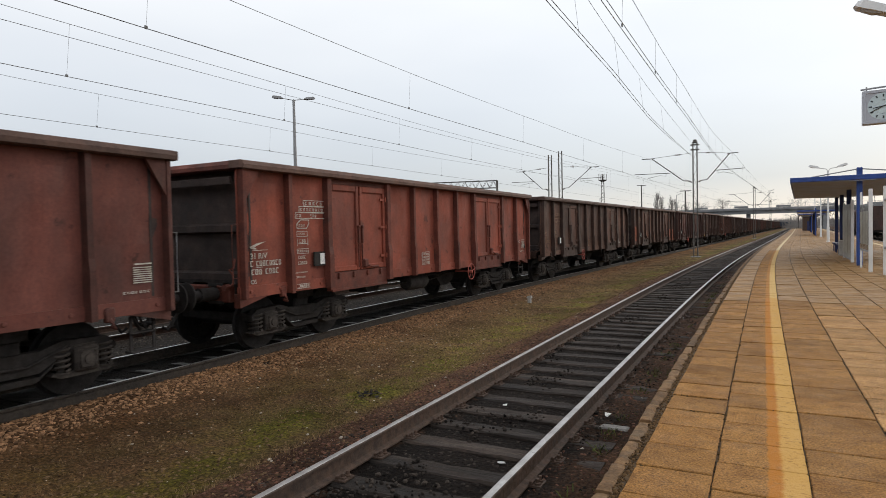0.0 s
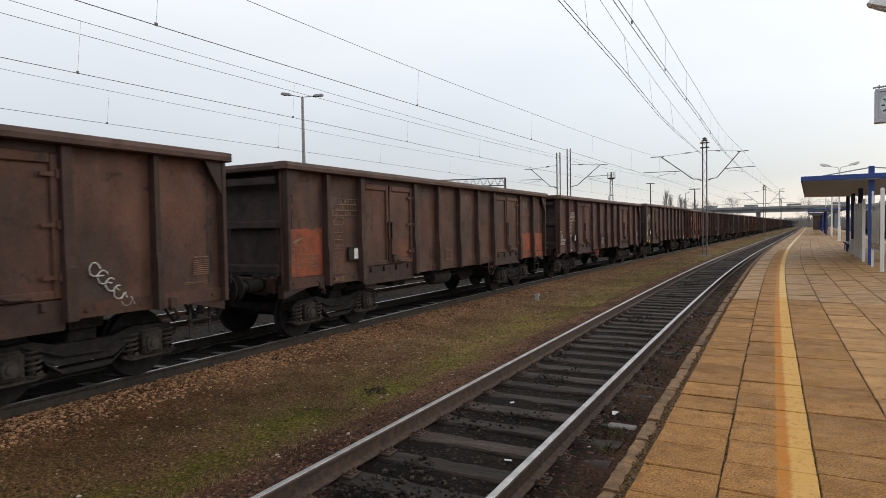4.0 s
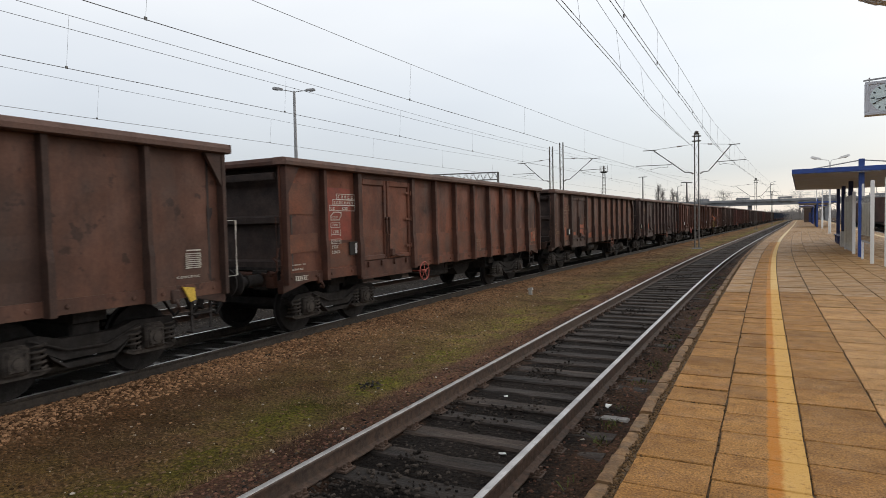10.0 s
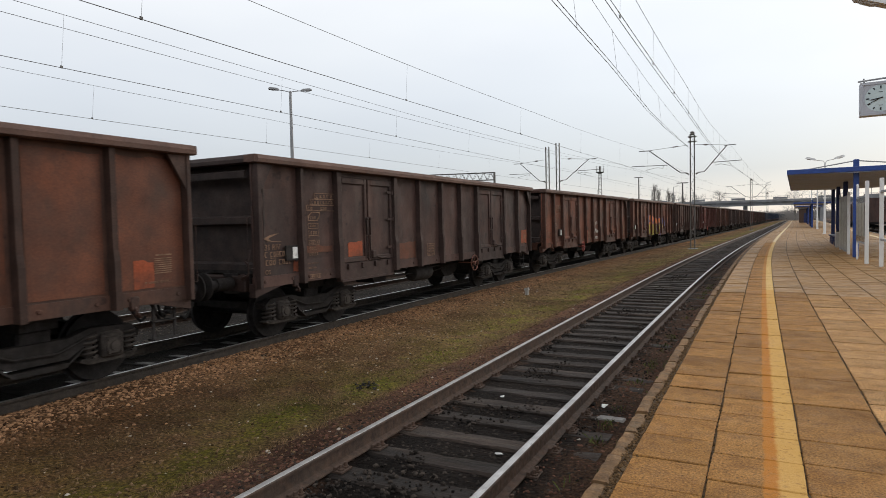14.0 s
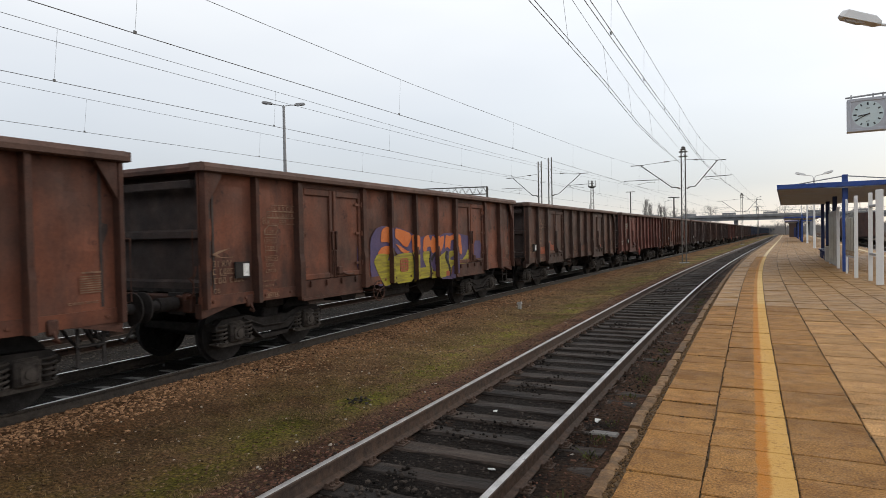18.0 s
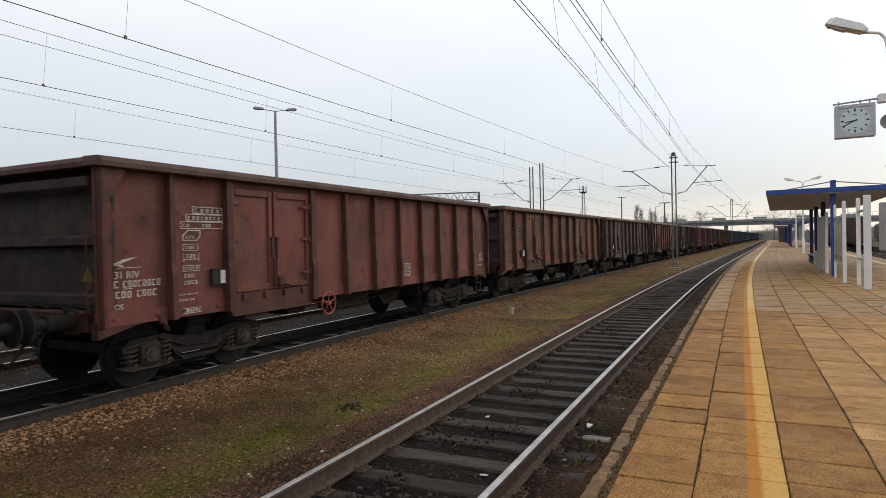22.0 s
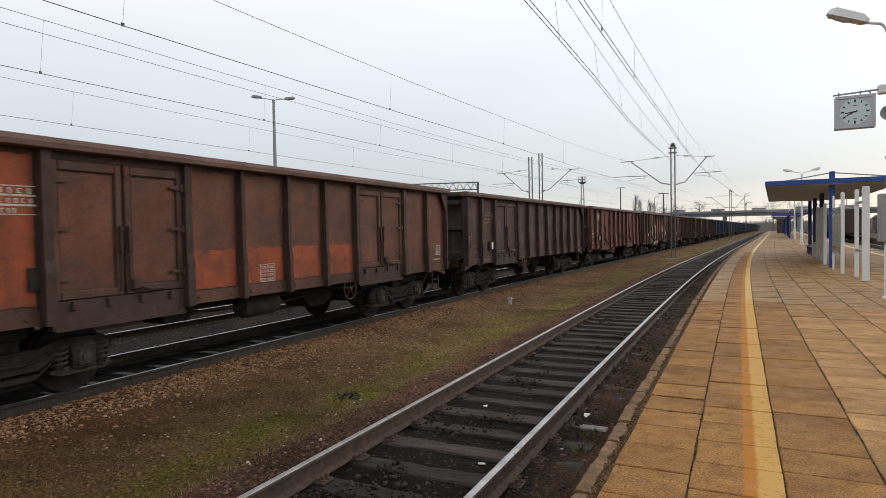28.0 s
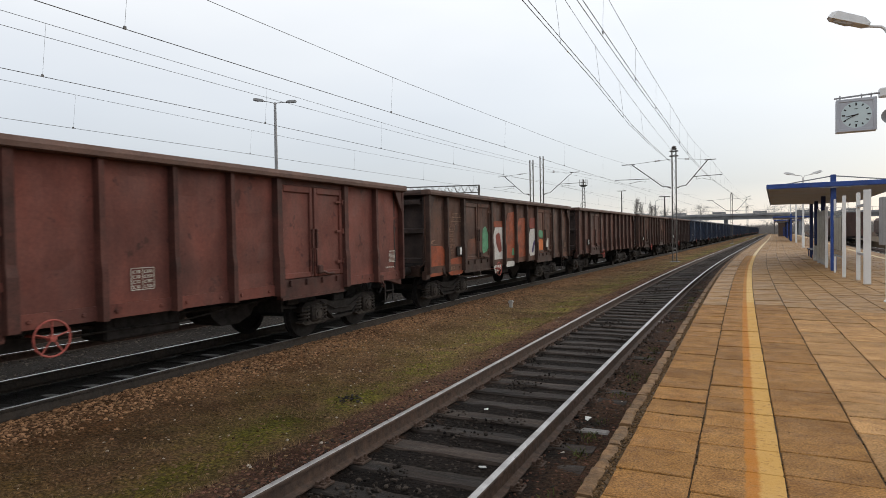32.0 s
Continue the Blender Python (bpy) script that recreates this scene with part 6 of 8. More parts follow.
    yellows = [(GREENY, 2, [(4.56, 1.50), (4.69, 1.64), (4.95, 1.66), (5.18, 1.63), (5.11, 1.47), (5.29, 1.53), (5.27, 0.96), (5.00, 0.92), (4.85, 1.07), (4.67, 1.29)]),
             (GREENY, 2, [(5.42, 1.57), (5.56, 1.62), (6.13, 1.64), (6.24, 1.58), (6.28, 1.41), (6.26, 0.95), (5.40, 0.94)]),
             (GREENY, 2, [(6.18, 1.64), (6.40, 1.64), (6.38, 0.95), (6.29, 0.94), (6.31, 1.41)]),
             (GREENY, 2, [(6.71, 1.64), (7.08, 1.64), (7.02, 1.40), (7.07, 1.21), (7.06, 0.99), (6.52, 0.98), (6.53, 1.25), (6.89, 1.25), (6.74, 1.42)])]
    yellows += [(GREENY, 2, [(7.14, 1.29), (7.23, 1.12), (7.45, 1.12), (7.45, 0.95), (7.13, 0.95)]),
             (GREENY, 2, [(7.59, 1.50), (7.81, 1.56), (8.02, 1.64), (7.91, 1.43), (8.06, 1.28), (8.15, 0.96), (7.57, 0.93)]),
             (GREENY, 2, [(8.13, 1.61), (8.54, 1.62), (8.53, 1.51), (8.22, 1.40), (8.53, 1.34), (8.53, 1.26), (8.28, 1.20), (8.23, 0.98), (8.12, 1.32)]),
             (GREENY, 2, [(8.62, 1.40), (8.92, 1.34), (9.17, 1.46), (9.34, 1.64), (9.42, 1.56), (9.36, 1.22), (8.64, 1.18)])]
    oranges = [(SPRAYO, 3, [(4.83, 1.90), (4.89, 2.17), (5.09, 2.25), (5.29, 2.21), (5.28, 1.86), (5.10, 1.90)]),
             (SPRAYO, 3, [(5.44, 2.21), (5.77, 2.17), (6.12, 2.09), (6.16, 1.97), (5.99, 1.77), (5.81, 1.79), (5.56, 1.95), (5.44, 1.99)]),
             (SPRAYO, 3, [(5.44, 1.86), (5.61, 1.81), (5.96, 1.68), (6.09, 1.67), (5.96, 1.62), (5.70, 1.66), (5.57, 1.77)]),
             (SPRAYO, 3, [(4.69, 1.65), (4.86, 1.78), (5.06, 1.82), (5.25, 1.80), (5.25, 1.67), (5.15, 1.62), (4.93, 1.65)]),
             (SPRAYO, 3, [(6.15, 2.04), (6.40, 2.07), (6.39, 1.63), (6.21, 1.66), (6.20, 1.90)])]
    oranges += [(SPRAYO, 3, [(6.49, 2.06), (6.59, 2.01), (6.59, 1.72), (6.48, 1.63)]),
             (SPRAYO, 3, [(6.76, 1.98), (7.02, 2.06), (7.13, 1.87), (7.23, 2.04), (7.37, 1.95), (7.48, 1.98), (7.47, 1.64), (7.19, 1.58), (7.11, 1.76), (6.95, 1.75), (6.89, 1.64), (6.71, 1.65)]),
             (SPRAYO, 3, [(7.56, 1.91), (7.69, 2.00), (7.88, 2.03), (7.80, 1.76), (7.67, 1.61), (7.56, 1.58)]),
             (SPRAYO, 3, [(7.89, 1.68), (7.96, 2.04), (8.21, 2.01), (8.55, 2.08), (8.55, 1.92), (8.25, 1.91), (8.21, 1.65), (8.05, 1.73)]),
             (SPRAYO, 3, [(8.65, 2.05), (8.85, 2.05), (8.91, 1.78), (8.94, 1.49), (8.67, 1.54)])]
    strokes = [(BLACK, 4, [(6.18, 1.65), (6.26, 1.58), (6.30, 1.37), (6.27, 0.94), (6.23, 0.95), (6.25, 1.37), (6.21, 1.57)]),
             (BLACK, 4, [(7.06, 1.64), (7.13, 1.64), (7.07, 1.40), (7.16, 1.17), (7.15, 0.96), (7.11, 0.97), (7.10, 1.18), (7.02, 1.40)]),
             (BLACK, 4, [(7.15, 1.51), (7.33, 1.59), (7.47, 1.60), (7.47, 1.54), (7.28, 1.49), (7.16, 1.35), (7.12, 1.41)]),
             (VIOLET, 4, [(7.25, 1.25), (7.46, 1.33), (7.45, 1.14), (7.26, 1.13)]),
             (BLACK, 4, [(7.94, 1.62), (8.07, 1.61), (8.01, 1.43), (8.20, 1.20), (8.23, 0.93), (8.15, 0.94), (8.11, 1.18), (7.89, 1.42)]),
             (VIOLET, 4, [(8.20, 1.43), (8.53, 1.50), (8.53, 1.42), (8.34, 1.37), (8.20, 1.38)]),
             (VIOLET, 4, [(8.31, 1.18), (8.53, 1.24), (8.52, 0.85), (8.27, 0.89)])]
    for rows in (field, yellows, oranges, strokes):
        graffiti(WAGONS[10], "graffiti_field", rows)
    graffiti(WAGONS[10], "marking", [(REDGRID, 4, [(5.62, 1.2), (5.62, 1.51), (6.0, 1.51), (6.0, 1.2)]), (REDGRID, 4, [(7.95, 0.96), (7.95, 1.1), (8.14, 1.1), (8.14, 0.96)])])
    for y, m, lo, hi in ((5.23, GREENY, 0.99, 1.58), (6.34, GREENY, 0.99, 1.58), (7.42, GREENY, 0.99, 1.5), (6.34, SPRAYO, 1.76, 2.04), (7.42, SPRAYO, 1.76, 2.02), (5.23, VIOLET, 1.76, 2.2), (8.5, VIOLET, 1.0, 1.58)):
        x = POST_X - 0.01 if hi < 1.7 else POST_X - 0.035
        bm = bmesh.new()
        box(bm, x + 0.002, x + 0.006, y - 0.036, y + 0.036, lo, hi)
        o = part("graffiti_field", bm, m, WAGONS[10])
        o.location = (0, -HALF, 0)
    bm = bmesh.new()
    for z in (1.22, 1.285, 1.35, 1.415, 1.48):
        box(bm, WALL + 0.0355, WALL + 0.0385, 5.65, 5.97, z - 0.007, z + 0.007)
    for y in (5.65, 5.75, 5.86, 5.97):
        box(bm, WALL + 0.0357, WALL + 0.0387, y - 0.007, y + 0.007, 1.22, 1.48)
    o = part("marking", bm, DIMYELLOW, WAGONS[10], "lines of the red inspection table")
    o.location = (0, -HALF, 0)
    panels = [(ORANGE, 0, [(0.12, 1.71), (1.03, 1.69), (1.00, 0.91), (0.09, 0.90)]),
              (ORANGE, 0, [(1.26, 1.31), (2.20, 1.38), (2.18, 0.87), (1.24, 0.87)]),
              (DULL, 0, [(2.49, 1.85), (3.15, 1.88), (3.13, 1.42), (2.47, 1.41)]),
              (ORANGE, 1, [(4.45, 2.41), (5.37, 2.42), (5.37, 2.22), (4.44, 2.20)]),
              (ORANGE, 0, [(5.55, 2.67), (6.38, 2.77), (6.37, 1.09), (5.49, 1.08)]),
              (ORANGE, 0, [(6.61, 2.52), (7.57, 2.58), (7.58, 1.10), (6.56, 1.08)]),
              (CRIMSON, 1, [(7.84, 2.54), (8.53, 2.60), (8.51, 2.19), (7.83, 2.18)]),
              (SPRAYW, 2, [(3.32, 1.21), (4.08, 1.14), (4.08, 1.06), (3.41, 1.10)]),
              (SPRAYW, 0, [(4.44, 2.22), (5.37, 2.26), (5.28, 1.45), (5.09, 0.86), (4.43, 0.70)]),
              (SPRAYW, 1, [(5.49, 1.06), (6.25, 1.07), (6.24, 0.88), (5.48, 0.88)])]
    panels += [(CRIMSON, 2, [(4.59, 1.96), (4.92, 2.06), (5.11, 1.46), (4.89, 1.37), (4.63, 1.67)]),
               (SPRAYW, 0, [(7.82, 2.14), (8.51, 2.19), (8.47, 1.18), (7.78, 1.16)]),
               (SPRAYW, 1, [(9.82, 1.69), (10.06, 1.85), (10.04, 1.32), (9.73, 1.21)]),
               (SPRAYG, 1, [(3.56, 2.16), (3.81, 2.25), (4.06, 1.87), (3.99, 1.49), (3.52, 1.39)]),
               (SPRAYG, 1, [(8.87, 2.14), (9.68, 2.04), (9.75, 1.81), (8.86, 1.84)]),
               (SPRAYO, 1, [(8.86, 1.79), (9.67, 1.71), (9.42, 1.22), (8.83, 1.22)]),
               (VIOLET, 2, [(8.0, 1.3), (8.3, 1.75), (8.45, 1.7), (8.2, 1.28)]), (SPRAYG, 2, [(6.0, 1.25), (6.25, 1.25), (6.2, 1.5), (6.05, 1.5)])]
    graffiti(WAGONS[18], "graffiti_field", panels)
    # small fittings that only some wagons carry
    bm = bmesh.new()
    prism(bm, [(0.0, 1.1), (0.2, 1.07), (0.22, 0.9), (0.13, 0.88)], WALL + 0.03, WALL + 0.06, "x")
    o = part("yellow_bracket", bm, YELLOW, WAGONS[5], "yellow bracket below the side wall")
    o.location = (0, -HALF + 0.95, 0)
    put("yellow_bracket", o.data, YELLOW, WAGONS[5], (0, -HALF + 12.0, 0.05), "yellow bracket below the side wall")
    for n, y in ((1, 11.92), (4, 11.95)):
        o = put("marking", text_mesh("UIC", 0.11), MARK, WAGONS[n])
        o.matrix_basis = Matrix.Translation((WALL + 0.012, -HALF + y, 1.56)) @ SIDE_ON
    bm = bmesh.new()
    prism(bm, [(-0.12, 1.86), (0.12, 1.86), (0.0, 2.06)], -0.004, 0.0, "y")
    for n in (12,):
        o = put("warning_triangle", SHAPES.setdefault("warning_triangle", mesh_of("warning_triangle", bm, YELLOW)), DIMYELLOW, WAGONS[n], (0.9, -HALF + 0.236, -0.3))


build_train()
WAGONS[5].scale = (1, 1, 1.022)  # this type stands a little taller
TRAIN_START, TRAIN_SPEED, TRAIN_GAIN = HALF - 7.02, 6.807, 0.013724
# the pull comes and goes a little: seconds, metres ahead of or behind the even gain
SURGE = ((0, -0.08), (2, 0.06), (5, 0.08), (7, 0.17), (9, 0.1), (11, 0.1), (13, 0.02), (17, -0.03), (19, 0.03), (21, -0.1), (22.6, -0.12), (24, -0.09), (26, -0.03), (29, -0.04), (30, 0.07), (31, 0.08), (32, -0.02))


def train_pose(n, t):
    """Pose of wagon n at t seconds: each bogie keeps to the track."""
    mid = TRAIN_START + 14.04 * n - TRAIN_SPEED * t - TRAIN_GAIN * t * t + float(np.interp(t, [r[0] for r in SURGE], [r[1] for r in SURGE]))
    a, b = [on(TRAIN_AXIS + converge(TRAIN_AXIS, q), q, TRAIN_Z) for q in (mid - 4.5, mid + 4.5)]
    turn = math.atan2(-(b.x - a.x), b.y - a.y)
    return Matrix.Translation((a + b) / 2) @ Matrix.Rotation(turn, 4, "Z")


def motions():
    for n, w in enumerate(WAGONS):
        walk(w, [(t, train_pose(n, t)) for t in np.arange(0, 32.01, 0.5).tolist()])
    # wheels of the wagons that pass near the platform turn as they roll
    for w in WAGONS[:19]:
        for bogie in [c for c in w.children if c.name.startswith("bogie")]:
            for ws in [c for c in bogie.children if c.name.startswith("wheelset")]:
                y = ws.location.y
                rows = []
                for k in range(481):
                    t = k / 15
                    roll = (TRAIN_SPEED * t + TRAIN_GAIN * t * t) / 0.46
                    rows.append((t, Matrix.Translation((0, y, 0.46)) @ Matrix.Rotation(roll % (2 * math.pi), 4, "X")))
                walk(ws, rows)


# ---- overhead line ----
def mast_parts(m, h, width=0.26, foot=-0.5):
    """Two channel legs with lacing bars and a head plate with insulators."""
    for x in (-width / 2, width / 2):
        bm = bmesh.new()
        box(bm, x - 0.03, x + 0.03, -0.06, 0.06, foot, h)
        box(bm, x - 0.045 if x < 0 else x + 0.03, x - 0.03 if x < 0 else x + 0.045, -0.07, 0.07, foot, h)
        part("mast_leg", bm, MASTSTEEL, m)
    bm = bmesh.new()
    z, k = 0.5, 1
    while z < h - 0.5:
        tube(bm, [(-width / 2 * k, 0.0, z), (width / 2 * k, 0.0, z + 0.62)], 0.010, 5)
        z, k = z + 0.62, -k
    part("lacing", bm, MASTSTEEL, m)
    bm = bmesh.new()
    box(bm, -0.32, 0.32, -0.32, 0.32, foot - 0.3, foot + 0.18, 0.03)
    part("footing", bm, BRIDGE, m)


def insulator(bm, a, b, n=4):
    """A ribbed rod turned along the line from a to b."""
    a, b = Vector(a), Vector(b)
    d = (b - a).normalized()
    u = d.cross(Vector((0, 1, 0))).normalized()
    w = d.cross(u)
    rings = []
    for i in range(n):
        for q, r in ((0.0, 0.03), (0.3, 0.03), (0.4, 0.072), (0.6, 0.072), (0.7, 0.03)):
            c = a + (b - a) * (i + q) / n
            rings.append([bm.verts.new(c + r * (math.cos(j * math.pi / 4) * u + math.sin(j * math.pi / 4) * w)) for j in range(8)])
    for p, q in zip(rings, rings[1:]):
        for j in range(8):
            bm.faces.new((p[j], p[(j + 1) % 8], q[(j + 1) % 8], q[j]))
    bm.faces.new(rings[0][::-1])
    bm.faces.new(rings[-1])


def bracket(m, side, reach, z_low=5.2, z_top=7.0, z_reg=5.85, name="cantilever"):
    """Hinged cantilever arm: strut, tie, messenger seat, registration tube and steady arm."""
    k = side
    bm = bmesh.new()
    tube(bm, [(0.45 * k, 0, z_low), (0.8 * k, 0, z_low + 0.02), (reach * k * 0.92, 0, z_top)], 0.034, 8)
    tube(bm, [(reach * k * 0.85, 0, z_top), (reach * k * 1.14, 0, z_top + 0.01)], 0.03, 8)
    tube(bm, [(0.22 * k, 0, z_top + 0.22), (reach * k * 0.9, 0, z_top + 0.02)], 0.014, 6)
    arm = part(name, bm, MASTSTEEL, m)
    bm = bmesh.new()
    tube(bm, [(reach * k * 0.52, 0, z_reg), (reach * k * 1.3, 0, z_reg + 0.04)], 0.024, 8)
    tube(bm, [(reach * k * 0.6, 0, z_reg), (reach * k * 0.62, 0, z_reg - 0.22), (reach * k * 0.75, 0, z_reg - 0.14), (reach * k * 1.0, 0, z_reg - 0.3)], 0.014, 6)
    part("registration_tube", bm, MASTSTEEL, arm)
    for p, q, count in (((0.22 * k, 0, z_low - 0.12), (0.45 * k, 0, z_low), 4), ((reach * k * 0.3, 0, z_top + 0.16), (reach * k * 0.42, 0, z_top + 0.14), 3)):
        bm = bmesh.new()
        insulator(bm, p, q, count)
        part("insulator", bm, PORCELAIN, arm, "brown ribbed insulator")


def line_mast(s, d, h, left, right, label="lattice steel mast with two cantilever arms for the overhead line"):
    m = thing("overhead_mast", label, "mast", "overhead line masts", at=stand(d, s, 0))
    mast_parts(m, h)
    bm = bmesh.new()
    for z in (h - 0.5, h - 0.15):
        box(bm, -0.3, 0.3, -0.12, 0.12, z, z + 0.08, 0.01)
    lathe(bm, [(0.12, h), (0.22, h + 0.08), (0.1, h + 0.14), (0.18, h + 0.2), (0.05, h + 0.28)], n=10)
    part("mast_head", bm, MASTSTEEL, m)
    if left:
        bracket(m, -1, left)
    if right:
        bracket(m, 1, right)
    return m


MAST_D = -5.6
for s in (-17.5, 47.9, 113.0, 180):
    line_mast(s, MAST_D + 0.32, 7.9, 3.3, 2.5)
line_mast(-12, -16.0, 8.4, 2.7, 2.6)


def yard_mast(x, y, h, side, reach):
    m = thing("overhead_mast", "slim two-legged mast with one cantilever arm in the yard", "mast", "overhead line masts", at=pose(x, y, -0.1, 0, 0, -2))
    mast_parts(m, h, 0.3)
    bracket(m, side, reach, 5.9, 7.75, 6.7)


yard_mast(-18.33, 58, 9.2, -1, 3.1)
yard_mast(-17.3, 58, 9.5, 1, 3.3)


def wire_run(name, label, d_of, z_contact, z_mess, spans, twin=False, s_from=-17, s_to=180, sag=0.55, drop=(6.95, 8.2)):
    """Contact wire, sagging messenger wire and their droppers over one track."""
    t = thing(name, label, "overhead wire", "overhead wires")
    ss = list(np.arange(s_from, s_to, 3.0)) + [s_to]

    def mess(s):
        for a, b in zip(spans, spans[1:]):
            if a <= s <= b:
                u = (s - a) / (b - a)
                return z_mess - sag * 4 * u * (1 - u)
        return z_mess
    for off in ((-0.04, 0.04) if twin else (0.0,)):
        bm = bmesh.new()
        tube(bm, [on(d_of(s) + off, s, z_contact) for s in ss], 0.0072, 6)
        part("contact_wire", bm, WIRE, t)
    bm = bmesh.new()
    tube(bm, [on(d_of(s), s, mess(s)) for s in ss], 0.0058, 6)
    part("messenger_wire", bm, WIRE, t)
    s = drop[0] - 2 * drop[1]
    while s < min(s_to, 110):
        bm = bmesh.new()
        tube(bm, [on(d_of(s), s, z_contact + 0.02), on(d_of(s + 0.1), s + 0.1, mess(s))], 0.0026, 5)
        box_at = on(d_of(s), s, z_contact)
        box(bm, box_at.x - 0.012, box_at.x + 0.012, box_at.y - 0.025, box_at.y + 0.025, box_at.z - 0.01, box_at.z + 0.045)
        part("dropper", bm, WIRE, t)
        s += drop[1]
    return t


def stagger(rows):
    def f(s):
        return float(np.interp(s, [r[0] for r in rows], [r[1] for r in rows]))
    return f


SPANS = (-17.5, 47.9, 113.8, 180)
YARD = (-12, 58, 124, 180)
wire_run("overhead_wire", "twin contact wire and messenger over the near track", stagger(((-17, -2.2), (10, -2.29), (23, -2.36), (33.6, -2.6), (47.9, -2.75), (113.8, -2.3))), 5.62, 7.0, SPANS, True, drop=(11.7, 3.95))
wire_run("overhead_wire", "contact wire and messenger above the goods train", stagger(((-17.5, -9.5), (5.6, -9.25), (15, -9.0), (24, -8.65), (47.9, -8.45), (113.8, -8.9))), 5.42, 7.0, SPANS)
wire_run("overhead_wire", "contact wire and messenger over a yard track", stagger(((-12, -13.5), (7, -13.35), (15, -13.05), (58, -12.8), (124, -13.3))), 5.40, 7.0, YARD, drop=(8.05, 6.43))
wire_run("overhead_wire", "contact wire and messenger over a yard track", stagger(((-12, -18.9), (10, -18.7), (19, -18.4), (58, -18.2), (124, -18.6))), 5.40, 6.95, YARD, drop=(12.1, 7.2))
t = thing("feeder_wire", "feeder wire strung beside the yard wires", "overhead wire", "overhead wires")
bm = bmesh.new()
tube(bm, [on(-14.05 + 0.02 * max(s, 0), s, 6.42 + 0.0002 * (s - 20) ** 2) for s in np.arange(-12, 125, 4)], 0.006, 6)
part("wire", bm, WIRE, t)
t = thing("crossing_wire", "overhead wires that run across to the mast and end there", "overhead wire", "overhead wires")
for off in (-0.04, 0.04):
    bm = bmesh.new()
    tube(bm, [on(-2.4 + off, -17, 5.55), on(-3.02 + off, 8, 5.6), on(-3.18 + off, 15, 5.6), on(-3.5 + off, 22, 5.62), on(-3.75 + off, 28, 5.75), on(-5.4, 47.9, 6.9)], 0.0072, 6)
    part("contact_wire", bm, WIRE, t)
bm = bmesh.new()
tube(bm, [on(-2.6, -17, 7.4), on(-3.2, 10, 6.8), on(-3.45, 17, 6.78), on(-3.66, 22.4, 6.8), on(-3.95, 29, 6.9), on(-5.4, 47.9, 7.8)], 0.0058, 6)
part("messenger_wire", bm, WIRE, t)
for s, d, z1 in ((11.8, -3.13, 6.79), (16, -3.24, 6.78), (20.6, -3.47, 6.79), (26, -3.66, 6.85)):
    bm = bmesh.new()
    tube(bm, [on(d, s, 5.6), on(d - 0.15, s + 0.1, z1)], 0.0035, 5)
    part("dropper", bm, WIRE, t)


# ---- lamps ----
def lamp_head(bm, sign):
    """A long street-lamp head at the origin, pointing along sign * x."""
    k = sign
    out = [(0, 0.06, 0.02), (0, -0.06, 0.02), (0, 0.06, 0.09), (0, -0.06, 0.09), (0.1 * k, 0.14, 0.0), (0.1 * k, -0.14, 0.0), (0.14 * k, 0.11, 0.15), (0.14 * k, -0.11, 0.15),
           (0.7 * k, 0.14, 0.0), (0.7 * k, -0.14, 0.0), (0.64 * k, 0.11, 0.17), (0.64 * k, -0.11, 0.17), (0.77 * k, 0.08, 0.03), (0.77 * k, -0.08, 0.03), (0.74 * k, 0.07, 0.13), (0.74 * k, -0.07, 0.13)]
    hull(bm, out)


def lamp_post(d, s, base_z, h, label, arm=0.35, spread=0.3, tilt=12, material=WHITE, turn=0, sleeve=True):
    p = thing("street_lamp", label, "street lamp", "lamp posts", at=stand(d, s, base_z, turn))
    bm = bmesh.new()
    if sleeve:
        lathe(bm, [(0.13, 0), (0.13, 0.03), (0.098, 0.05), (0.098, 1.18), (0.075, 1.24), (0.07, 2.82), (0.09, 2.83), (0.09, 2.87), (0.066, 2.88), (0.058, h - 0.3), (0.05, h - 0.25)], n=18)
    else:
        lathe(bm, [(0.14, 0), (0.13, h * 0.5), (0.09, h - 0.1), (0.05, h)], n=14)
    part("post", bm, material, p, smooth=True)
    for k in (-1, 1):
        bm = bmesh.new()
        pts = [(0.035 * k, 0, h - 1.4), (0.035 * k, 0, h - 0.35)] if sleeve else [(0, 0, h - 0.15)]
        pts += [(0.045 * k, 0, h - 0.22), (0.075 * k, 0, h - 0.12), (0.12 * k, 0, h - 0.05), (spread * k, 0, h - 0.005), ((spread + arm) * k, 0, h + 0.05)]
        tube(bm, pts, 0.028, 10)
        a = part("arm", bm, material, p, smooth=True)
        bm = bmesh.new()
        lamp_head(bm, k)
        hd = part("lamp_head", bm, material, a)
        hd.matrix_basis = pose((spread + arm - 0.05) * k, 0, h + 0.01, 0, -tilt * k, 0)
        bm = bmesh.new()
        hull(bm, [(x * k, y, z) for x, y, z in ((0.27, 0.09, 0.0), (0.27, -0.09, 0.0), (0.66, 0.09, 0.012), (0.66, -0.09, 0.012), (0.4, 0.07, -0.045), (0.4, -0.07, -0.045), (0.6, 0.06, -0.035), (0.6, -0.06, -0.035))])
        lens = part("lamp_lens", bm, GLASS, a, smooth=True)
        lens.matrix_basis = hd.matrix_basis.copy()
    return p


near_lamp = lamp_post(2.715, 15.0, PLAT_Z, 5.53, "white double street lamp with a loudspeaker on the platform", arm=0.27, spread=0.17, tilt=21, turn=4)
bm = bmesh.new()
lathe(bm, [(0.05, -0.1), (0.07, -0.06), (0.07, 0.06), (0.10, 0.12), (0.16, 0.2), (0.15, 0.2), (0.05, 0.1)], (0, 0, 0), "y", 18)
hn = part("loudspeaker", bm, GALV, near_lamp, "grey horn loudspeaker", True)
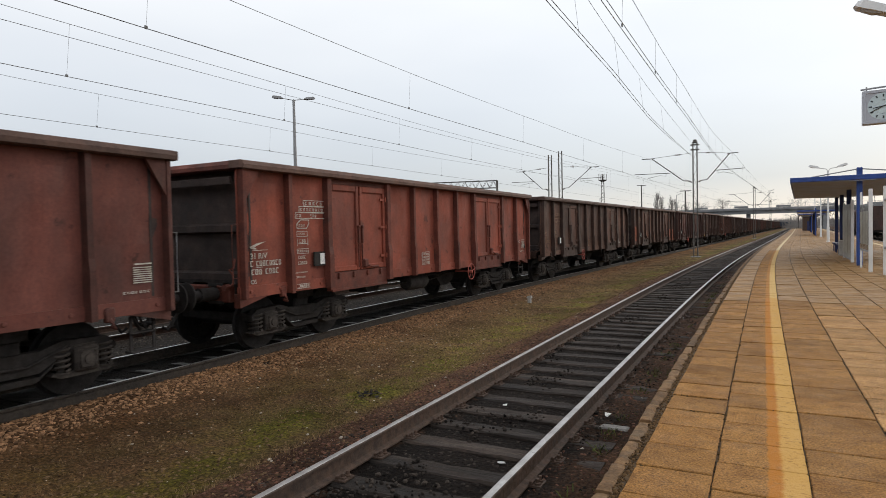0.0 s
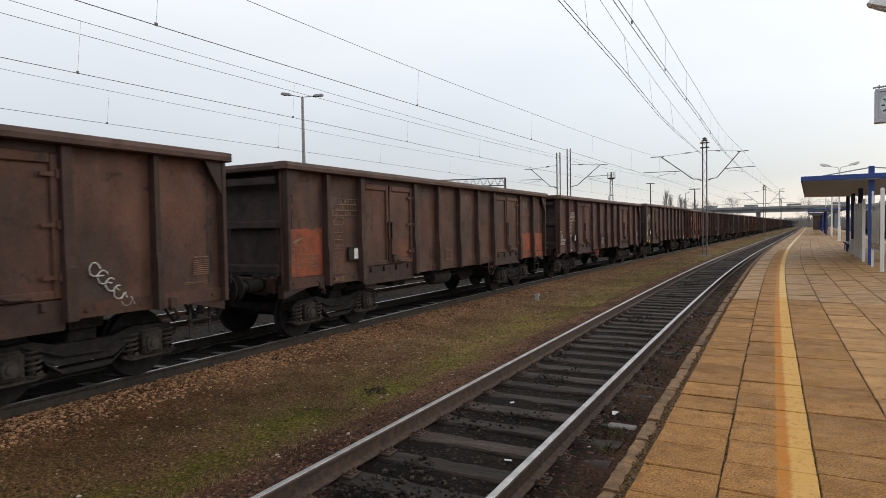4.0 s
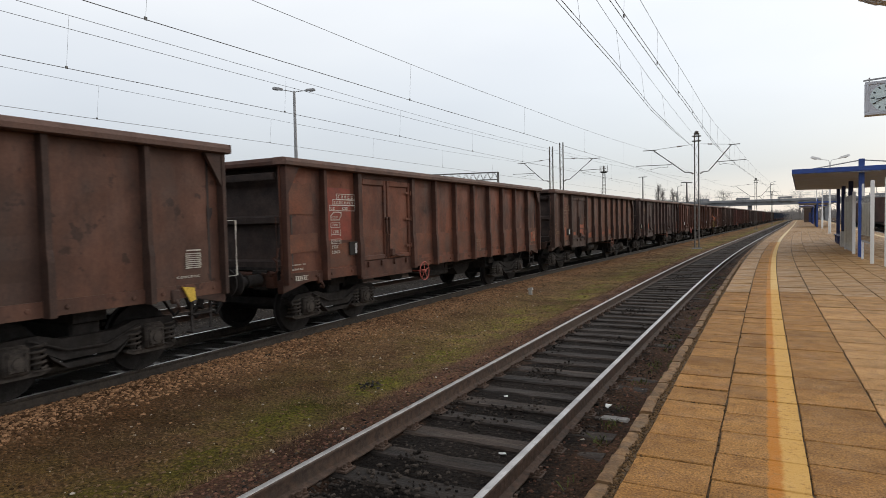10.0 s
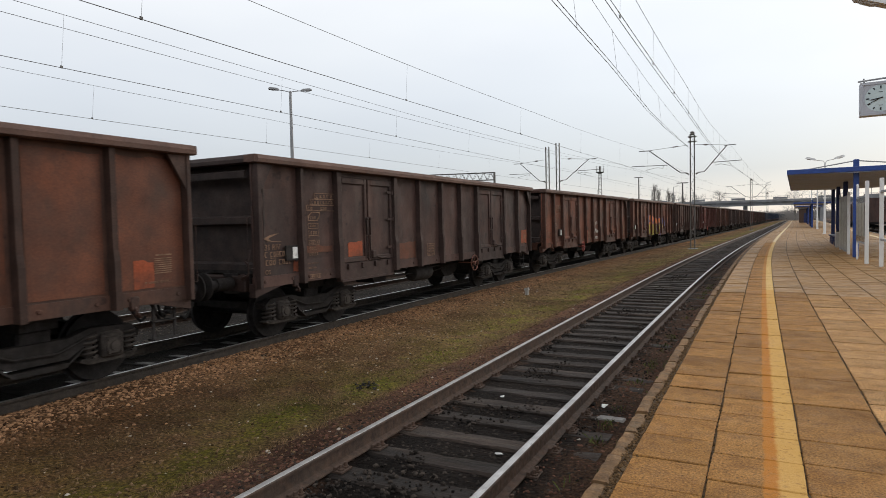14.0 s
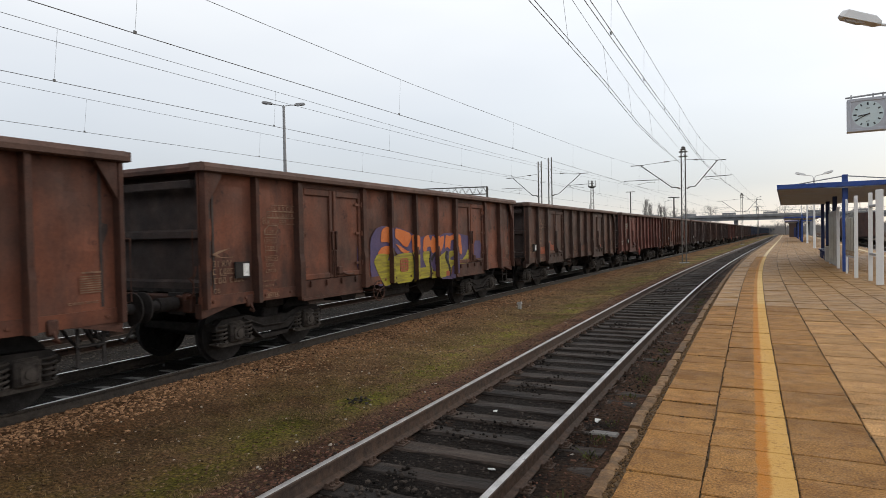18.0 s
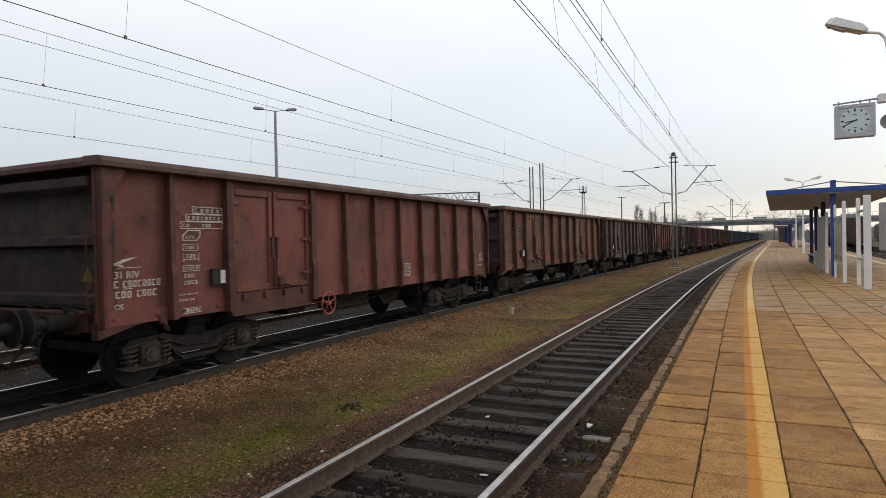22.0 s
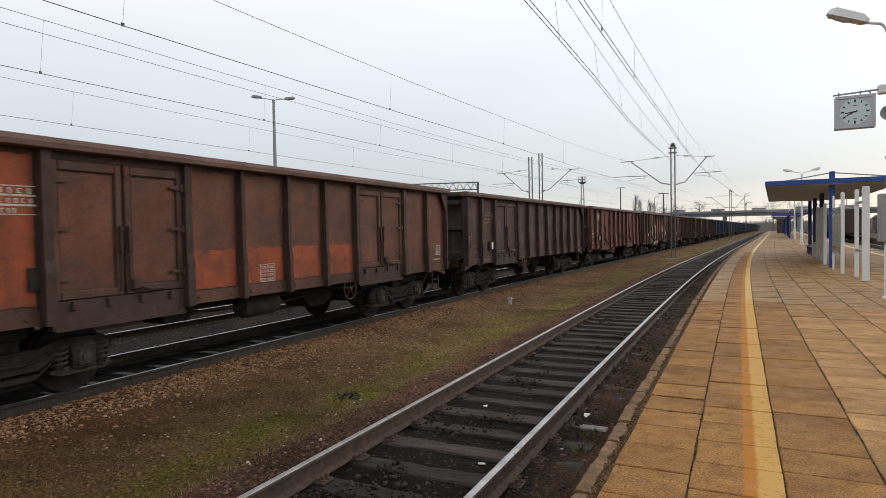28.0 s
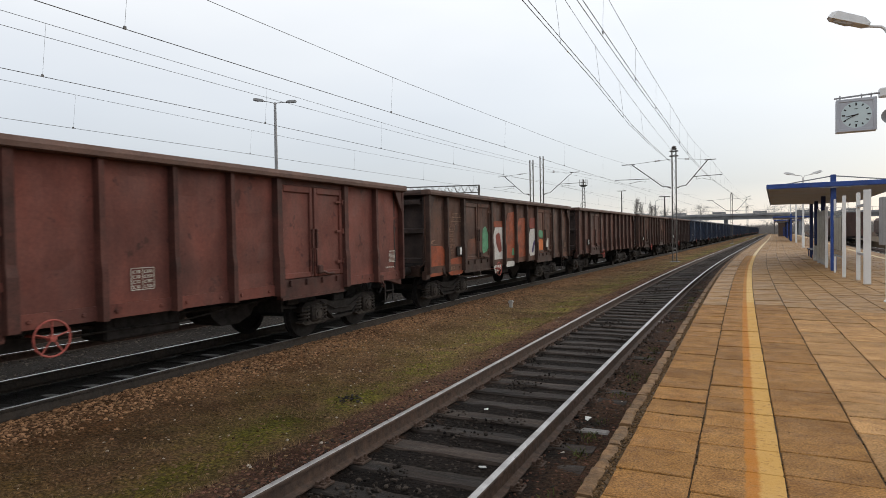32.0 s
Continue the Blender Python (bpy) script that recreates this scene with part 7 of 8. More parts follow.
hn.matrix_basis = pose(-0.05, -0.1, 3.66, 10, 0, 170)
bm = bmesh.new()
box(bm, -0.21, 0.03, -0.09, 0.09, 4.12, 4.3, 0.02)
part("clamp", bm, WHITE, near_lamp)
bm = bmesh.new()
box(bm, -0.19, -0.075, -0.12, 0.12, 1.15, 2.12, 0.012)
part("notice_box", bm, GALV, near_lamp, "flat grey box on the post")
for d, s in ((3.25, 58), (3.25, 80), (3.2, 110)):
    lamp_post(d, s, PLAT_Z, 5.9, "white double street lamp on the platform", arm=0.3, spread=0.36, tilt=14)
yard = lamp_post(0, 0, -0.4, 12.1, "tall grey double lamp in the yard behind the train", arm=0.42, spread=0.4, tilt=4, material=GALV, sleeve=False)
yard.matrix_basis = pose(-30.2, 34.8, -0.4, 0, 0, 42)
low = lamp_post(0, 0, -0.4, 8.6, "far double lamp seen just above the train", arm=0.6, spread=0.5, tilt=4, material=GALV, sleeve=False)
low.matrix_basis = pose(-52, 52, -0.4, 0, 0, 42)


def station_clock():
    """Square double-sided clock hung from a bracket on the lamp post."""
    c = thing("station_clock", "square grey station clock on a bracket of the lamp post", "clock", at=pose(2.145, 14.95, 4.19, 0, 0, -4))
    bm = bmesh.new()
    box(bm, -0.345, 0.345, -0.11, 0.11, -0.33, 0.33, 0.015)
    part("casing", bm, CLOCKGREY, c)
    for y0, y1 in ((-0.125, -0.108), (0.108, 0.125)):
        bm = bmesh.new()
        for a, b, p, q in ((-0.345, 0.345, 0.272, 0.33), (-0.345, 0.345, -0.33, -0.272), (-0.345, -0.287, -0.272, 0.272), (0.287, 0.345, -0.272, 0.272)):
            box(bm, a, b, y0, y1, p, q, 0.004)
        part("frame", bm, CLOCKGREY, c)
    bm = bmesh.new()
    box(bm, -0.305, 0.305, -0.112, -0.1085, -0.29, 0.29)
    part("dial_surround", bm, CLOCKGREY, c, "grey square plate round the dial")
    bm = bmesh.new()
    prism(bm, [(0.262 * math.cos(math.tau * i / 48), 0.262 * math.sin(math.tau * i / 48)) for i in range(48)], -0.115, -0.112, "y")
    face = part("dial", bm, FACE, c, "pale round dial")
    bm = bmesh.new()
    for i in range(12):
        a = math.radians(30 * i)
        r0, r1, w = (0.195, 0.24, 0.012) if i % 3 else (0.185, 0.242, 0.014)
        d, e = Vector((math.sin(a), math.cos(a))), Vector((math.cos(a), -math.sin(a)))
        q = [d * r0 - e * w, d * r0 + e * w, d * r1 + e * w, d * r1 - e * w]
        prism(bm, [(v.x, v.y) for v in q], -0.119, -0.1155, "y")
    for z, w in ((0.12, 0.03), (-0.14, 0.03)):
        box(bm, -w, w, -0.118, -0.1155, z - 0.006, z + 0.006)
    part("hour_marks", bm, DARKWIN, face)
    for name, ang, ln, w, y in (("hour_hand", 261, 0.17, 0.011, -0.123), ("minute_hand", 243, 0.25, 0.008, -0.127)):
        a = math.radians(ang)
        bm = bmesh.new()
        d, e = Vector((math.sin(a), math.cos(a))), Vector((math.cos(a), -math.sin(a)))
        q = [d * -0.04 - e * w, d * -0.04 + e * w, d * ln + e * w * 0.7, d * ln - e * w * 0.7]
        prism(bm, [(v.x, v.y) for v in q], y, y + 0.003, "y")
        part(name, bm, BLACK, face)
    bm = bmesh.new()
    tube(bm, [(-0.37, 0, 0.38), (0.55, 0, 0.42)], 0.018, 8)
    for x in (-0.27, 0.1, 0.26):
        tube(bm, [(x, 0, 0.32), (x, 0, 0.43)], 0.013, 6)
    part("bracket", bm, GALV, c)


station_clock()


# ---- shelters, boards, benches on the platform ----
def shelter(s0, s1, d0, d1, mid, posts, label, turn=0.0):
    length, w = s1 - s0, d1 - d0
    sh = thing("platform_shelter", label, "shelter", "platform shelters", at=stand(0, s0, PLAT_Z) @ Matrix.Translation((mid, 0, 0)) @ Matrix.Rotation(radians(turn), 4, "Z") @ Matrix.Translation((-mid, 0, 0)))
    zt, t = 3.14, 0.28
    dl, dr, dm = d0, d1, mid
    bm = bmesh.new()
    prism(bm, [(dl + 0.05, zt - 0.15), (dm, zt - 0.2), (dr - 0.05, zt - 0.15), (dr - 0.05, zt - 0.04), (dm, zt - 0.1), (dl + 0.05, zt - 0.04)], 0.04, length - 0.04)
    roof = part("roof", bm, SOFFIT, sh, "flat roof with pale grey soffit")
    bm = bmesh.new()
    box(bm, dl + 0.03, dr - 0.03, 0.03, length - 0.03, zt - 0.035, zt - 0.01)
    part("roofing", bm, ROOFING, roof)
    for a, b, p, q in ((dl, dr, -0.02, 0.035), (dl, dr, length - 0.035, length + 0.02), (dl, dl + 0.05, 0.035, length - 0.035), (dr - 0.05, dr, 0.035, length - 0.035)):
        bm = bmesh.new()
        box(bm, a, b, p, q, zt - 0.165, zt + 0.005, 0.01)
        part("fascia", bm, BLUE, roof, "blue painted fascia")
    for k, (s, h) in enumerate(posts):
        bm = bmesh.new()
        box(bm, dm - 0.085, dm + 0.085, s - s0 - 0.12, s - s0 + 0.12, 0, h, 0.015)
        c = part("column", bm, BLUE if k == 0 else DARKBLUE, sh, "blue steel column")
        if h > zt:
            for x in (dm - 1.45, dm + 1.7):
                bm = bmesh.new()
                tube(bm, [(dm, s - s0, h - 0.04), (x, s - s0, zt + 0.02)], 0.022, 6)
                part("tie_rod", bm, GALV, c)
    return sh


shelter(25.3, 41.5, 0.72, 5.0, 2.82, ((25.75, 3.42), (31.0, 2.9), (36.2, 2.9), (41.1, 3.42)), "platform shelter with a flat blue-edged roof on blue columns", -1.5)
shelter(88, 104, 0.9, 4.9, 2.9, ((88.5, 3.42), (93.5, 2.9), (98.6, 2.9), (103.5, 3.42)), "far platform shelter with a blue-edged roof")
shelter(120, 140, 0.9, 4.9, 2.9, ((120.5, 2.9), (127, 2.9), (133, 2.9), (139.5, 2.9)), "small distant platform shelter with a blue-edged roof")


OLDPAPER = surface("yellowed_paper_behind_glass", (0.20, 0.19, 0.155), (0.36, 0.34, 0.28), 7, (0.3, 0.5), 0.0)


def board(s0, s1, d, h, panel, label, rail_z=(0.78, 2.13), post_w=0.085):
    """A board on two white uprights, standing along the platform; panel: the material of its sheet, or None."""
    b = thing("notice_board", label, "notice board", "boards on the platform", at=stand(d, s0, PLAT_Z))
    for y, w in ((0.0, post_w), (s1 - s0, post_w * 0.6)):
        bm = bmesh.new()
        box(bm, -w, w, y - 0.035, y + 0.035, 0, h, 0.012)
        part("upright", bm, WHITE, b)
    for z in rail_z:
        bm = bmesh.new()
        box(bm, -0.035, 0.035, 0.03, s1 - s0 - 0.03, z - 0.03, z + 0.03)
        part("cross_rail", bm, GALV, b)
    if panel:
        bm = bmesh.new()
        box(bm, -0.045, 0.045, 0.06, s1 - s0 - 0.06, rail_z[0] + 0.03, rail_z[1] - 0.03, 0.008)
        p = part("panel", bm, panel, b, "notice panel behind dull glass")
        for x in (-0.05, 0.05):
            for k in range(3):
                bm = bmesh.new()
                w = (s1 - s0 - 0.3) / 3
                box(bm, min(x, x * 1.1), max(x, x * 1.1), 0.12 + k * w, 0.06 + (k + 1) * w, rail_z[0] + 0.2, rail_z[1] - 0.2)
                part("sheet", bm, OLDPAPER, p)
    return b


board(19.6, 21.1, 2.98, 2.52, None, "empty white steel frame of a notice board")
board(22.2, 24.5, 2.76, 2.5, DARKWIN, "timetable board in a white frame", (0.62, 2.05), 0.05)
board(27.6, 31.2, 2.78, 2.35, PLASTER, "long white-framed poster case under the shelter", (0.1, 2.2), 0.05)


def bench(s, d):
    b = thing("bench", "dark slatted platform bench", "bench", at=stand(d, s, PLAT_Z))
    for y in (-0.7, 0.7):
        bm = bmesh.new()
        box(bm, -0.25, 0.2, y - 0.03, y + 0.03, 0.38, 0.43)
        box(bm, -0.2, -0.15, y - 0.03, y + 0.03, 0, 0.4)
        box(bm, 0.12, 0.17, y - 0.03, y + 0.03, 0, 0.4)
        prism(bm, [(0.17, 0.40), (0.22, 0.42), (0.33, 0.85), (0.29, 0.86)], y - 0.03, y + 0.03)
        part("leg_frame", bm, DARKBLUE, b)
    for k in range(4):
        bm = bmesh.new()
        box(bm, -0.24 + k * 0.11, -0.15 + k * 0.11, -0.9, 0.9, 0.43, 0.46, 0.006)
        part("seat_slat", bm, DARKBLUE, b)
    for k in range(3):
        bm = bmesh.new()
        box(bm, 0.19 + k * 0.035, 0.215 + k * 0.035, -0.9, 0.9, 0.52 + k * 0.13, 0.61 + k * 0.13, 0.006)
        part("back_slat", bm, DARKBLUE, b)


bench(38.6, 3.02)
bench(36.2, 3.02)


def litter_bin(s, d):
    b = thing("litter_bin", "grey concrete litter bin under the shelter", "litter bin", at=stand(d, s, PLAT_Z))
    bm = bmesh.new()
    box(bm, -0.24, 0.24, -0.24, 0.24, 0, 0.72, 0.03)
    body = part("casing", bm, PLASTER, b)
    bm = bmesh.new()
    lathe(bm, [(0.2, 0.7), (0.2, 0.77), (0.17, 0.77), (0.17, 0.72)], n=16)
    part("liner_ring", bm, BLACK, body)


litter_bin(33.6, 2.98)


def kiosk():
    """A dark brick service box far down the platform, with a door."""
    k = thing("service_hut", "brown brick service hut at the platform's far end", "hut", at=stand(3.0, 150, PLAT_Z))
    bm = bmesh.new()
    box(bm, -1.3, 1.3, 0, 5, 0, 2.9)
    part("wall", bm, RUST, k)
    bm = bmesh.new()
    box(bm, -1.5, 1.5, -0.2, 5.2, 2.9, 3.1)
    part("roof", bm, ROOFING, k)
    bm = bmesh.new()
    box(bm, -0.45, 0.45, -0.04, 0.0, 0, 2.05)
    part("door", bm, DARKBLUE, k)


kiosk()


def marker_post(d, s):
    """The small white concrete marker in the verge."""
    m = thing("track_marker", "small white concrete track marker in the verge", "marker post", at=stand(d, s, ground_z(d, s) - 0.05))
    bm = bmesh.new()
    box(bm, -0.05, 0.05, -0.05, 0.05, 0, 0.22, 0.015)
    part("stub", bm, PLASTER, m)
    bm = bmesh.new()
    hull(bm, [(-0.08, -0.06, 0.2), (0.08, -0.06, 0.21), (-0.08, 0.06, 0.2), (0.08, 0.06, 0.21), (-0.06, -0.05, 0.26), (0.05, -0.05, 0.28), (-0.06, 0.05, 0.26), (0.05, 0.05, 0.28)])
    part("cap", bm, PLASTER, m)


marker_post(-6.35, 17.6)


def weed_clump(d, s):
    rnd = random.Random(8)
    bm = bmesh.new()
    for _ in range(26):
        a, r = rnd.uniform(0, 6.28), rnd.uniform(0.02, 0.16)
        c = Vector((math.cos(a) * r * 1.4, math.sin(a) * r, rnd.uniform(0, 0.035)))
        k = rnd.uniform(0.02, 0.045)
        hull(bm, [c + Vector((rnd.uniform(-k, k), rnd.uniform(-k, k), rnd.uniform(-k * 0.3, k))) for _ in range(6)])
    o = solid("dead_leaves", bm, BLACK, "small dark heap of rotten leaves in the moss", "leaf heap")
    o.matrix_basis = stand(d, s, ground_z(d, s) - 0.006)


weed_clump(-4.84, 6.95)


FLATSTONE = surface("pale_grey_flat_stone", (0.13, 0.12, 0.11), (0.25, 0.235, 0.22), 12, (0.6, 0.85), 0.4)


def litter(name, d, s, z, size, material, label, seed):
    rnd = random.Random(seed)
    bm = bmesh.new()
    hull(bm, [(rnd.uniform(-1, 1) * size, rnd.uniform(-0.6, 0.6) * size, rnd.uniform(0, 0.5) * size) for _ in range(10)])
    o = solid(name, bm, material, label, "litter")
    o.matrix_basis = stand(d, s, z, rnd.uniform(0, 180))


litter("paper_scrap", -2.08, 5.03, -0.195, 0.04, CARD, "crumpled white paper between the sleepers", 1)
litter("paper_scrap", -2.72, 6.73, -0.195, 0.04, CARD, "crumpled white paper between the sleepers", 2)
litter("paper_scrap", -1.53, 6.74, -0.175, 0.075, CARD, "torn white paper beside the rail", 3)
litter("paper_scrap", -1.65, 14.59, -0.175, 0.06, CARD, "crumpled white paper beside the rail", 5)
for d, s, k in ((-1.51, 5.62, 0.03), (-1.59, 5.27, 0.025), (-1.45, 5.8, 0.02), (-1.3, 7.6, 0.03)):
    litter("pale_pebble", d, s, -0.178, k, PALE, "pale pebble beside the rail", int(d * 100))
bm = bmesh.new()
hull(bm, [(-0.16, -0.06, 0), (0.15, -0.08, 0), (-0.13, 0.07, 0), (0.17, 0.06, 0), (-0.14, -0.05, 0.025), (0.13, -0.06, 0.03), (-0.11, 0.05, 0.028), (0.14, 0.045, 0.026)])
solid("flat_stone", bm, FLATSTONE, "flat grey stone lying beside the rail", "stone").matrix_basis = stand(-1.37, 6.34, -0.182, 4)


# ---- distance ----
def overpass():
    b = thing("road_bridge", "grey concrete road bridge over the railway", "bridge")
    y, x0, x1 = 222, -230, 160

    def deck_z(x):
        return 6.75 + 0.4 * math.exp(-((x - 30) / 160) ** 2)
    n = 26
    for name, lo, hi, ya, yb, m in (("deck", -0.7, 0.0, 0, 11, BRIDGE), ("girder", -1.75, -0.7, 0.3, 0.75, BRIDGE), ("edge_beam", -0.62, 0.15, -0.35, 0, BRIDGE)):
        bm = bmesh.new()
        rows = []
        for i in range(n + 1):
            x = x0 + (x1 - x0) * i / n
            z = deck_z(x)
            rows.append([bm.verts.new((x, y + q, z + h)) for q, h in ((ya, lo), (yb, lo), (yb, hi), (ya, hi))])
        for p, q in zip(rows, rows[1:]):
            for j in range(4):
                bm.faces.new((p[j], p[(j + 1) % 4], q[(j + 1) % 4], q[j]))
        part(name, bm, m, b)
    for k in range(-12, 11):
        x = 12.0 * k + 4
        bm = bmesh.new()
        z = deck_z(x)
        box(bm, x, x + 4.0, y - 0.45, y - 0.36, z + 0.2, z + 0.85)
        part("parapet_panel", bm, BRIDGE, b)
        bm = bmesh.new()
        for q in (0, 2, 4, 6, 8, 10):
            tube(bm, [(x + q, y - 0.3, z + 0.25), (x + q, y - 0.3, z + 1.2)], 0.035, 5)
        tube(bm, [(x, y - 0.3, z + 1.2), (x + 12, y - 0.3, z + 1.2)], 0.035, 5)
        part("railing", bm, GALV, b)
    for x in (-62, -31, -4, 17.5, 44, 72):
        bm = bmesh.new()
        for q in (2, 8):
            box(bm, x - 0.6, x + 0.6, y + q - 0.6, y + q + 0.6, -0.5, deck_z(x) - 1.3)
        box(bm, x - 0.8, x + 0.8, y + 0.2, y + 10.8, deck_z(x) - 1.4, deck_z(x) - 0.7)
        part("pier", bm, BRIDGE, b)
    for x in (-52, -26, 2, 30):
        bm = bmesh.new()
        tube(bm, [(x, y + 1, 6), (x, y + 1, 12.5), (x + 1.5, y + 1, 13)], 0.09, 6)
        part("lamp_post", bm, GALV, b)


overpass()


def bare_tree(name, x, y, h, w, seed, label, upright=False, base=-0.4):
    """Trunk, limbs and a crown of many thin twigs."""
    rnd = random.Random(seed)
    t = thing(name, label, "tree", at=pose(x, y, base))
    bm = bmesh.new()
    tube(bm, [(0, 0, 0), (rnd.uniform(-0.1, 0.1), 0, h * 0.3), (rnd.uniform(-0.2, 0.2), 0, h * 0.65), (0, 0, h * 0.95)], h * 0.02, 7, h * 0.004)
    tips = []
    for i in range(16):
        z = h * (0.18 + 0.7 * i / 16)
        a = i * 2.4 + rnd.uniform(-0.4, 0.4)
        r = w * (0.5 + 0.5 * rnd.random()) * (1 - 0.55 * abs(z / h - 0.45))
        rise = h * (0.28 if upright else 0.16) * rnd.uniform(0.6, 1.2)
        e = Vector((math.cos(a) * r, math.sin(a) * r, z + rise))
        tube(bm, [(0, 0, z), Vector((0, 0, z)).lerp(e, 0.5) + Vector((0, 0, -0.1)), e], h * 0.0045, 5, h * 0.001)
        tips.append(((0, 0, z), e))
    part("trunk", bm, BARK, t)
    vs, fs = [], []
    for _ in range(2600):
        a, e = tips[rnd.randrange(len(tips))]
        p = Vector(a).lerp(e, rnd.uniform(0.25, 1.1)) + Vector((rnd.gauss(0, w * 0.12), rnd.gauss(0, w * 0.12), rnd.gauss(0, h * 0.03)))
        d = Vector((rnd.gauss(0, 0.6), rnd.gauss(0, 0.6), rnd.uniform(0.2, 1.4 if upright else 0.9))).normalized() * h * rnd.uniform(0.03, 0.07)
        k = d.cross(Vector((rnd.uniform(-1, 1), rnd.uniform(-1, 1), rnd.uniform(-1, 1)))).normalized() * h * 0.0016
        b = len(vs)
        vs += [tuple(p - k), tuple(p + k), tuple(p + d + k * 0.3)]
        fs.append((b, b + 1, b + 2))
    me = bpy.data.meshes.new("crown")
    me.from_pydata(vs, [], fs)
    me.materials.append(TWIG)
    c = new("crown", me)
    c.parent = t


for k, (x, y, h) in enumerate(((-43.5, 300, 17), (-41.8, 302, 15), (-37.1, 300, 14.5), (-35.3, 300, 13.5), (-31, 303, 12))):
    bare_tree("poplar_tree", x, y, h, 1.6, 40 + k, "slim leafless poplar beyond the yard", True)
for k, (x, y, h, w) in enumerate(((-22, 262, 12, 5), (-14, 268, 13, 5.5), (12, 265, 12, 5), (20, 258, 11, 5), (-30, 275, 11, 5), (50, 262, 12, 6), (66, 270, 13, 6), (36, 255, 10, 5), (-45, 280, 11, 5), (85, 262, 11, 6), (28, 268, 12, 5))):
    bare_tree("bare_tree", x, y, h, w, 60 + k, "leafless tree behind the road bridge")


def far_wood():
    """A belt of bare scrub along the horizon."""
    rnd = random.Random(77)
    vs, fs = [], []
    for _ in range(26000):
        x = rnd.uniform(-420, 380)
        y = rnd.uniform(300, 430) + abs(x - 20) * 0.1
        if 18 < x < 40 and y < 420:
            y += 140
        h = rnd.uniform(1.5, 8.5) * (0.75 + 0.4 * noise.noise((x * 0.02, 3, 0)))
        p = Vector((x, y, -0.4 + rnd.uniform(0, h * 0.5)))
        d = Vector((rnd.gauss(0, 0.25), 0.1, 1)).normalized() * h * 0.5
        w = rnd.uniform(0.06, 0.2)
        b = len(vs)
        vs += [tuple(p - Vector((w, 0, 0))), tuple(p + Vector((w, 0, 0))), tuple(p + d)]
        fs.append((b, b + 1, b + 2))
    for _ in range(9000):  # a denser, taller belt where the line runs out of sight
        x, y = rnd.uniform(-110, 120), rnd.uniform(660, 720)
        h = rnd.uniform(5, 12.5) * (0.85 + 0.3 * noise.noise((x * 0.05, 9, 0)))
        p = Vector((x, y, -0.4 + rnd.uniform(0, h * 0.6)))
        q = Vector((rnd.gauss(0, 0.3), 0.1, 1)).normalized() * h * 0.4
        w = rnd.uniform(0.1, 0.35)
        b = len(vs)
        vs += [tuple(p - Vector((w, 0, 0))), tuple(p + Vector((w, 0, 0))), tuple(p + q)]
        fs.append((b, b + 1, b + 2))
    me = bpy.data.meshes.new("far_wood")
    me.from_pydata(vs, [], fs)
    me.materials.append(TWIG)
    tagged(new("far_wood", me), "leafless scrub along the horizon", "woodland", kind="stuff")


far_wood()


def truss_gantry():
    """Lattice signal gantry above the yard, standing on two legs."""
    g = thing("signal_gantry", "lattice steel signal gantry over the yard tracks", "gantry", at=pose(-29.5, 71.5, -0.4, 0, 0, 14))
    for z in (7.6, 8.5):
        for y in (-0.3, 0.3):
            bm = bmesh.new()
            box(bm, -11, 0, y - 0.045, y + 0.045, z - 0.045, z + 0.045)
            part("chord", bm, MASTSTEEL, g)
    bm = bmesh.new()
    for k in range(12):
        x = -11 + k * 11 / 12
        for y in (-0.3, 0.3):
            tube(bm, [(x, y, 7.6), (x + 11 / 24, y, 8.5), (x + 11 / 12, y, 7.6)], 0.03, 5)
    part("lacing", bm, MASTSTEEL, g)["kind"] = "stuff"
    for x in (-11, 0):
        bm = bmesh.new()
        for y in (-0.3, 0.3):
            box(bm, x - 0.08, x + 0.08, y - 0.08, y + 0.08, 0, 8.55)
        part("leg", bm, MASTSTEEL, g)


truss_gantry()


def radio_tower():
    t = thing("radio_tower", "slim lattice tower with a round gallery on top", "tower", at=pose(-66.5, 291, -0.4))
    bm = bmesh.new()
    for k in range(4):
        a = math.pi / 4 + k * math.pi / 2
        tube(bm, [(1.5 * math.cos(a), 1.5 * math.sin(a), 0), (0.7 * math.cos(a), 0.7 * math.sin(a), 24.5)], 0.08, 5)
    part("legs", bm, MASTSTEEL, t)
    bm = bmesh.new()
    z = 0
    while z < 23:
        for k in range(4):
            a, c = math.pi / 4 + k * math.pi / 2, math.pi / 4 + (k + 1) * math.pi / 2
            tube(bm, [((1.5 - z * 0.032) * math.cos(a), (1.5 - z * 0.032) * math.sin(a), z), ((1.45 - z * 0.032) * math.cos(c), (1.45 - z * 0.032) * math.sin(c), z + 1.6)], 0.045, 4)
        z += 1.6
    part("lacing", bm, MASTSTEEL, t)
    bm = bmesh.new()
    lathe(bm, [(0.7, 24.0), (1.9, 24.6), (1.9, 24.8), (0.3, 24.9), (0.3, 27.4), (0.1, 27.6)], n=14)
    for k in range(8):
        a = k * math.pi / 4
        tube(bm, [(1.85 * math.cos(a), 1.85 * math.sin(a), 24.6), (1.85 * math.cos(a), 1.85 * math.sin(a), 27.6)], 0.07, 5)
    part("gallery", bm, MASTSTEEL, t)


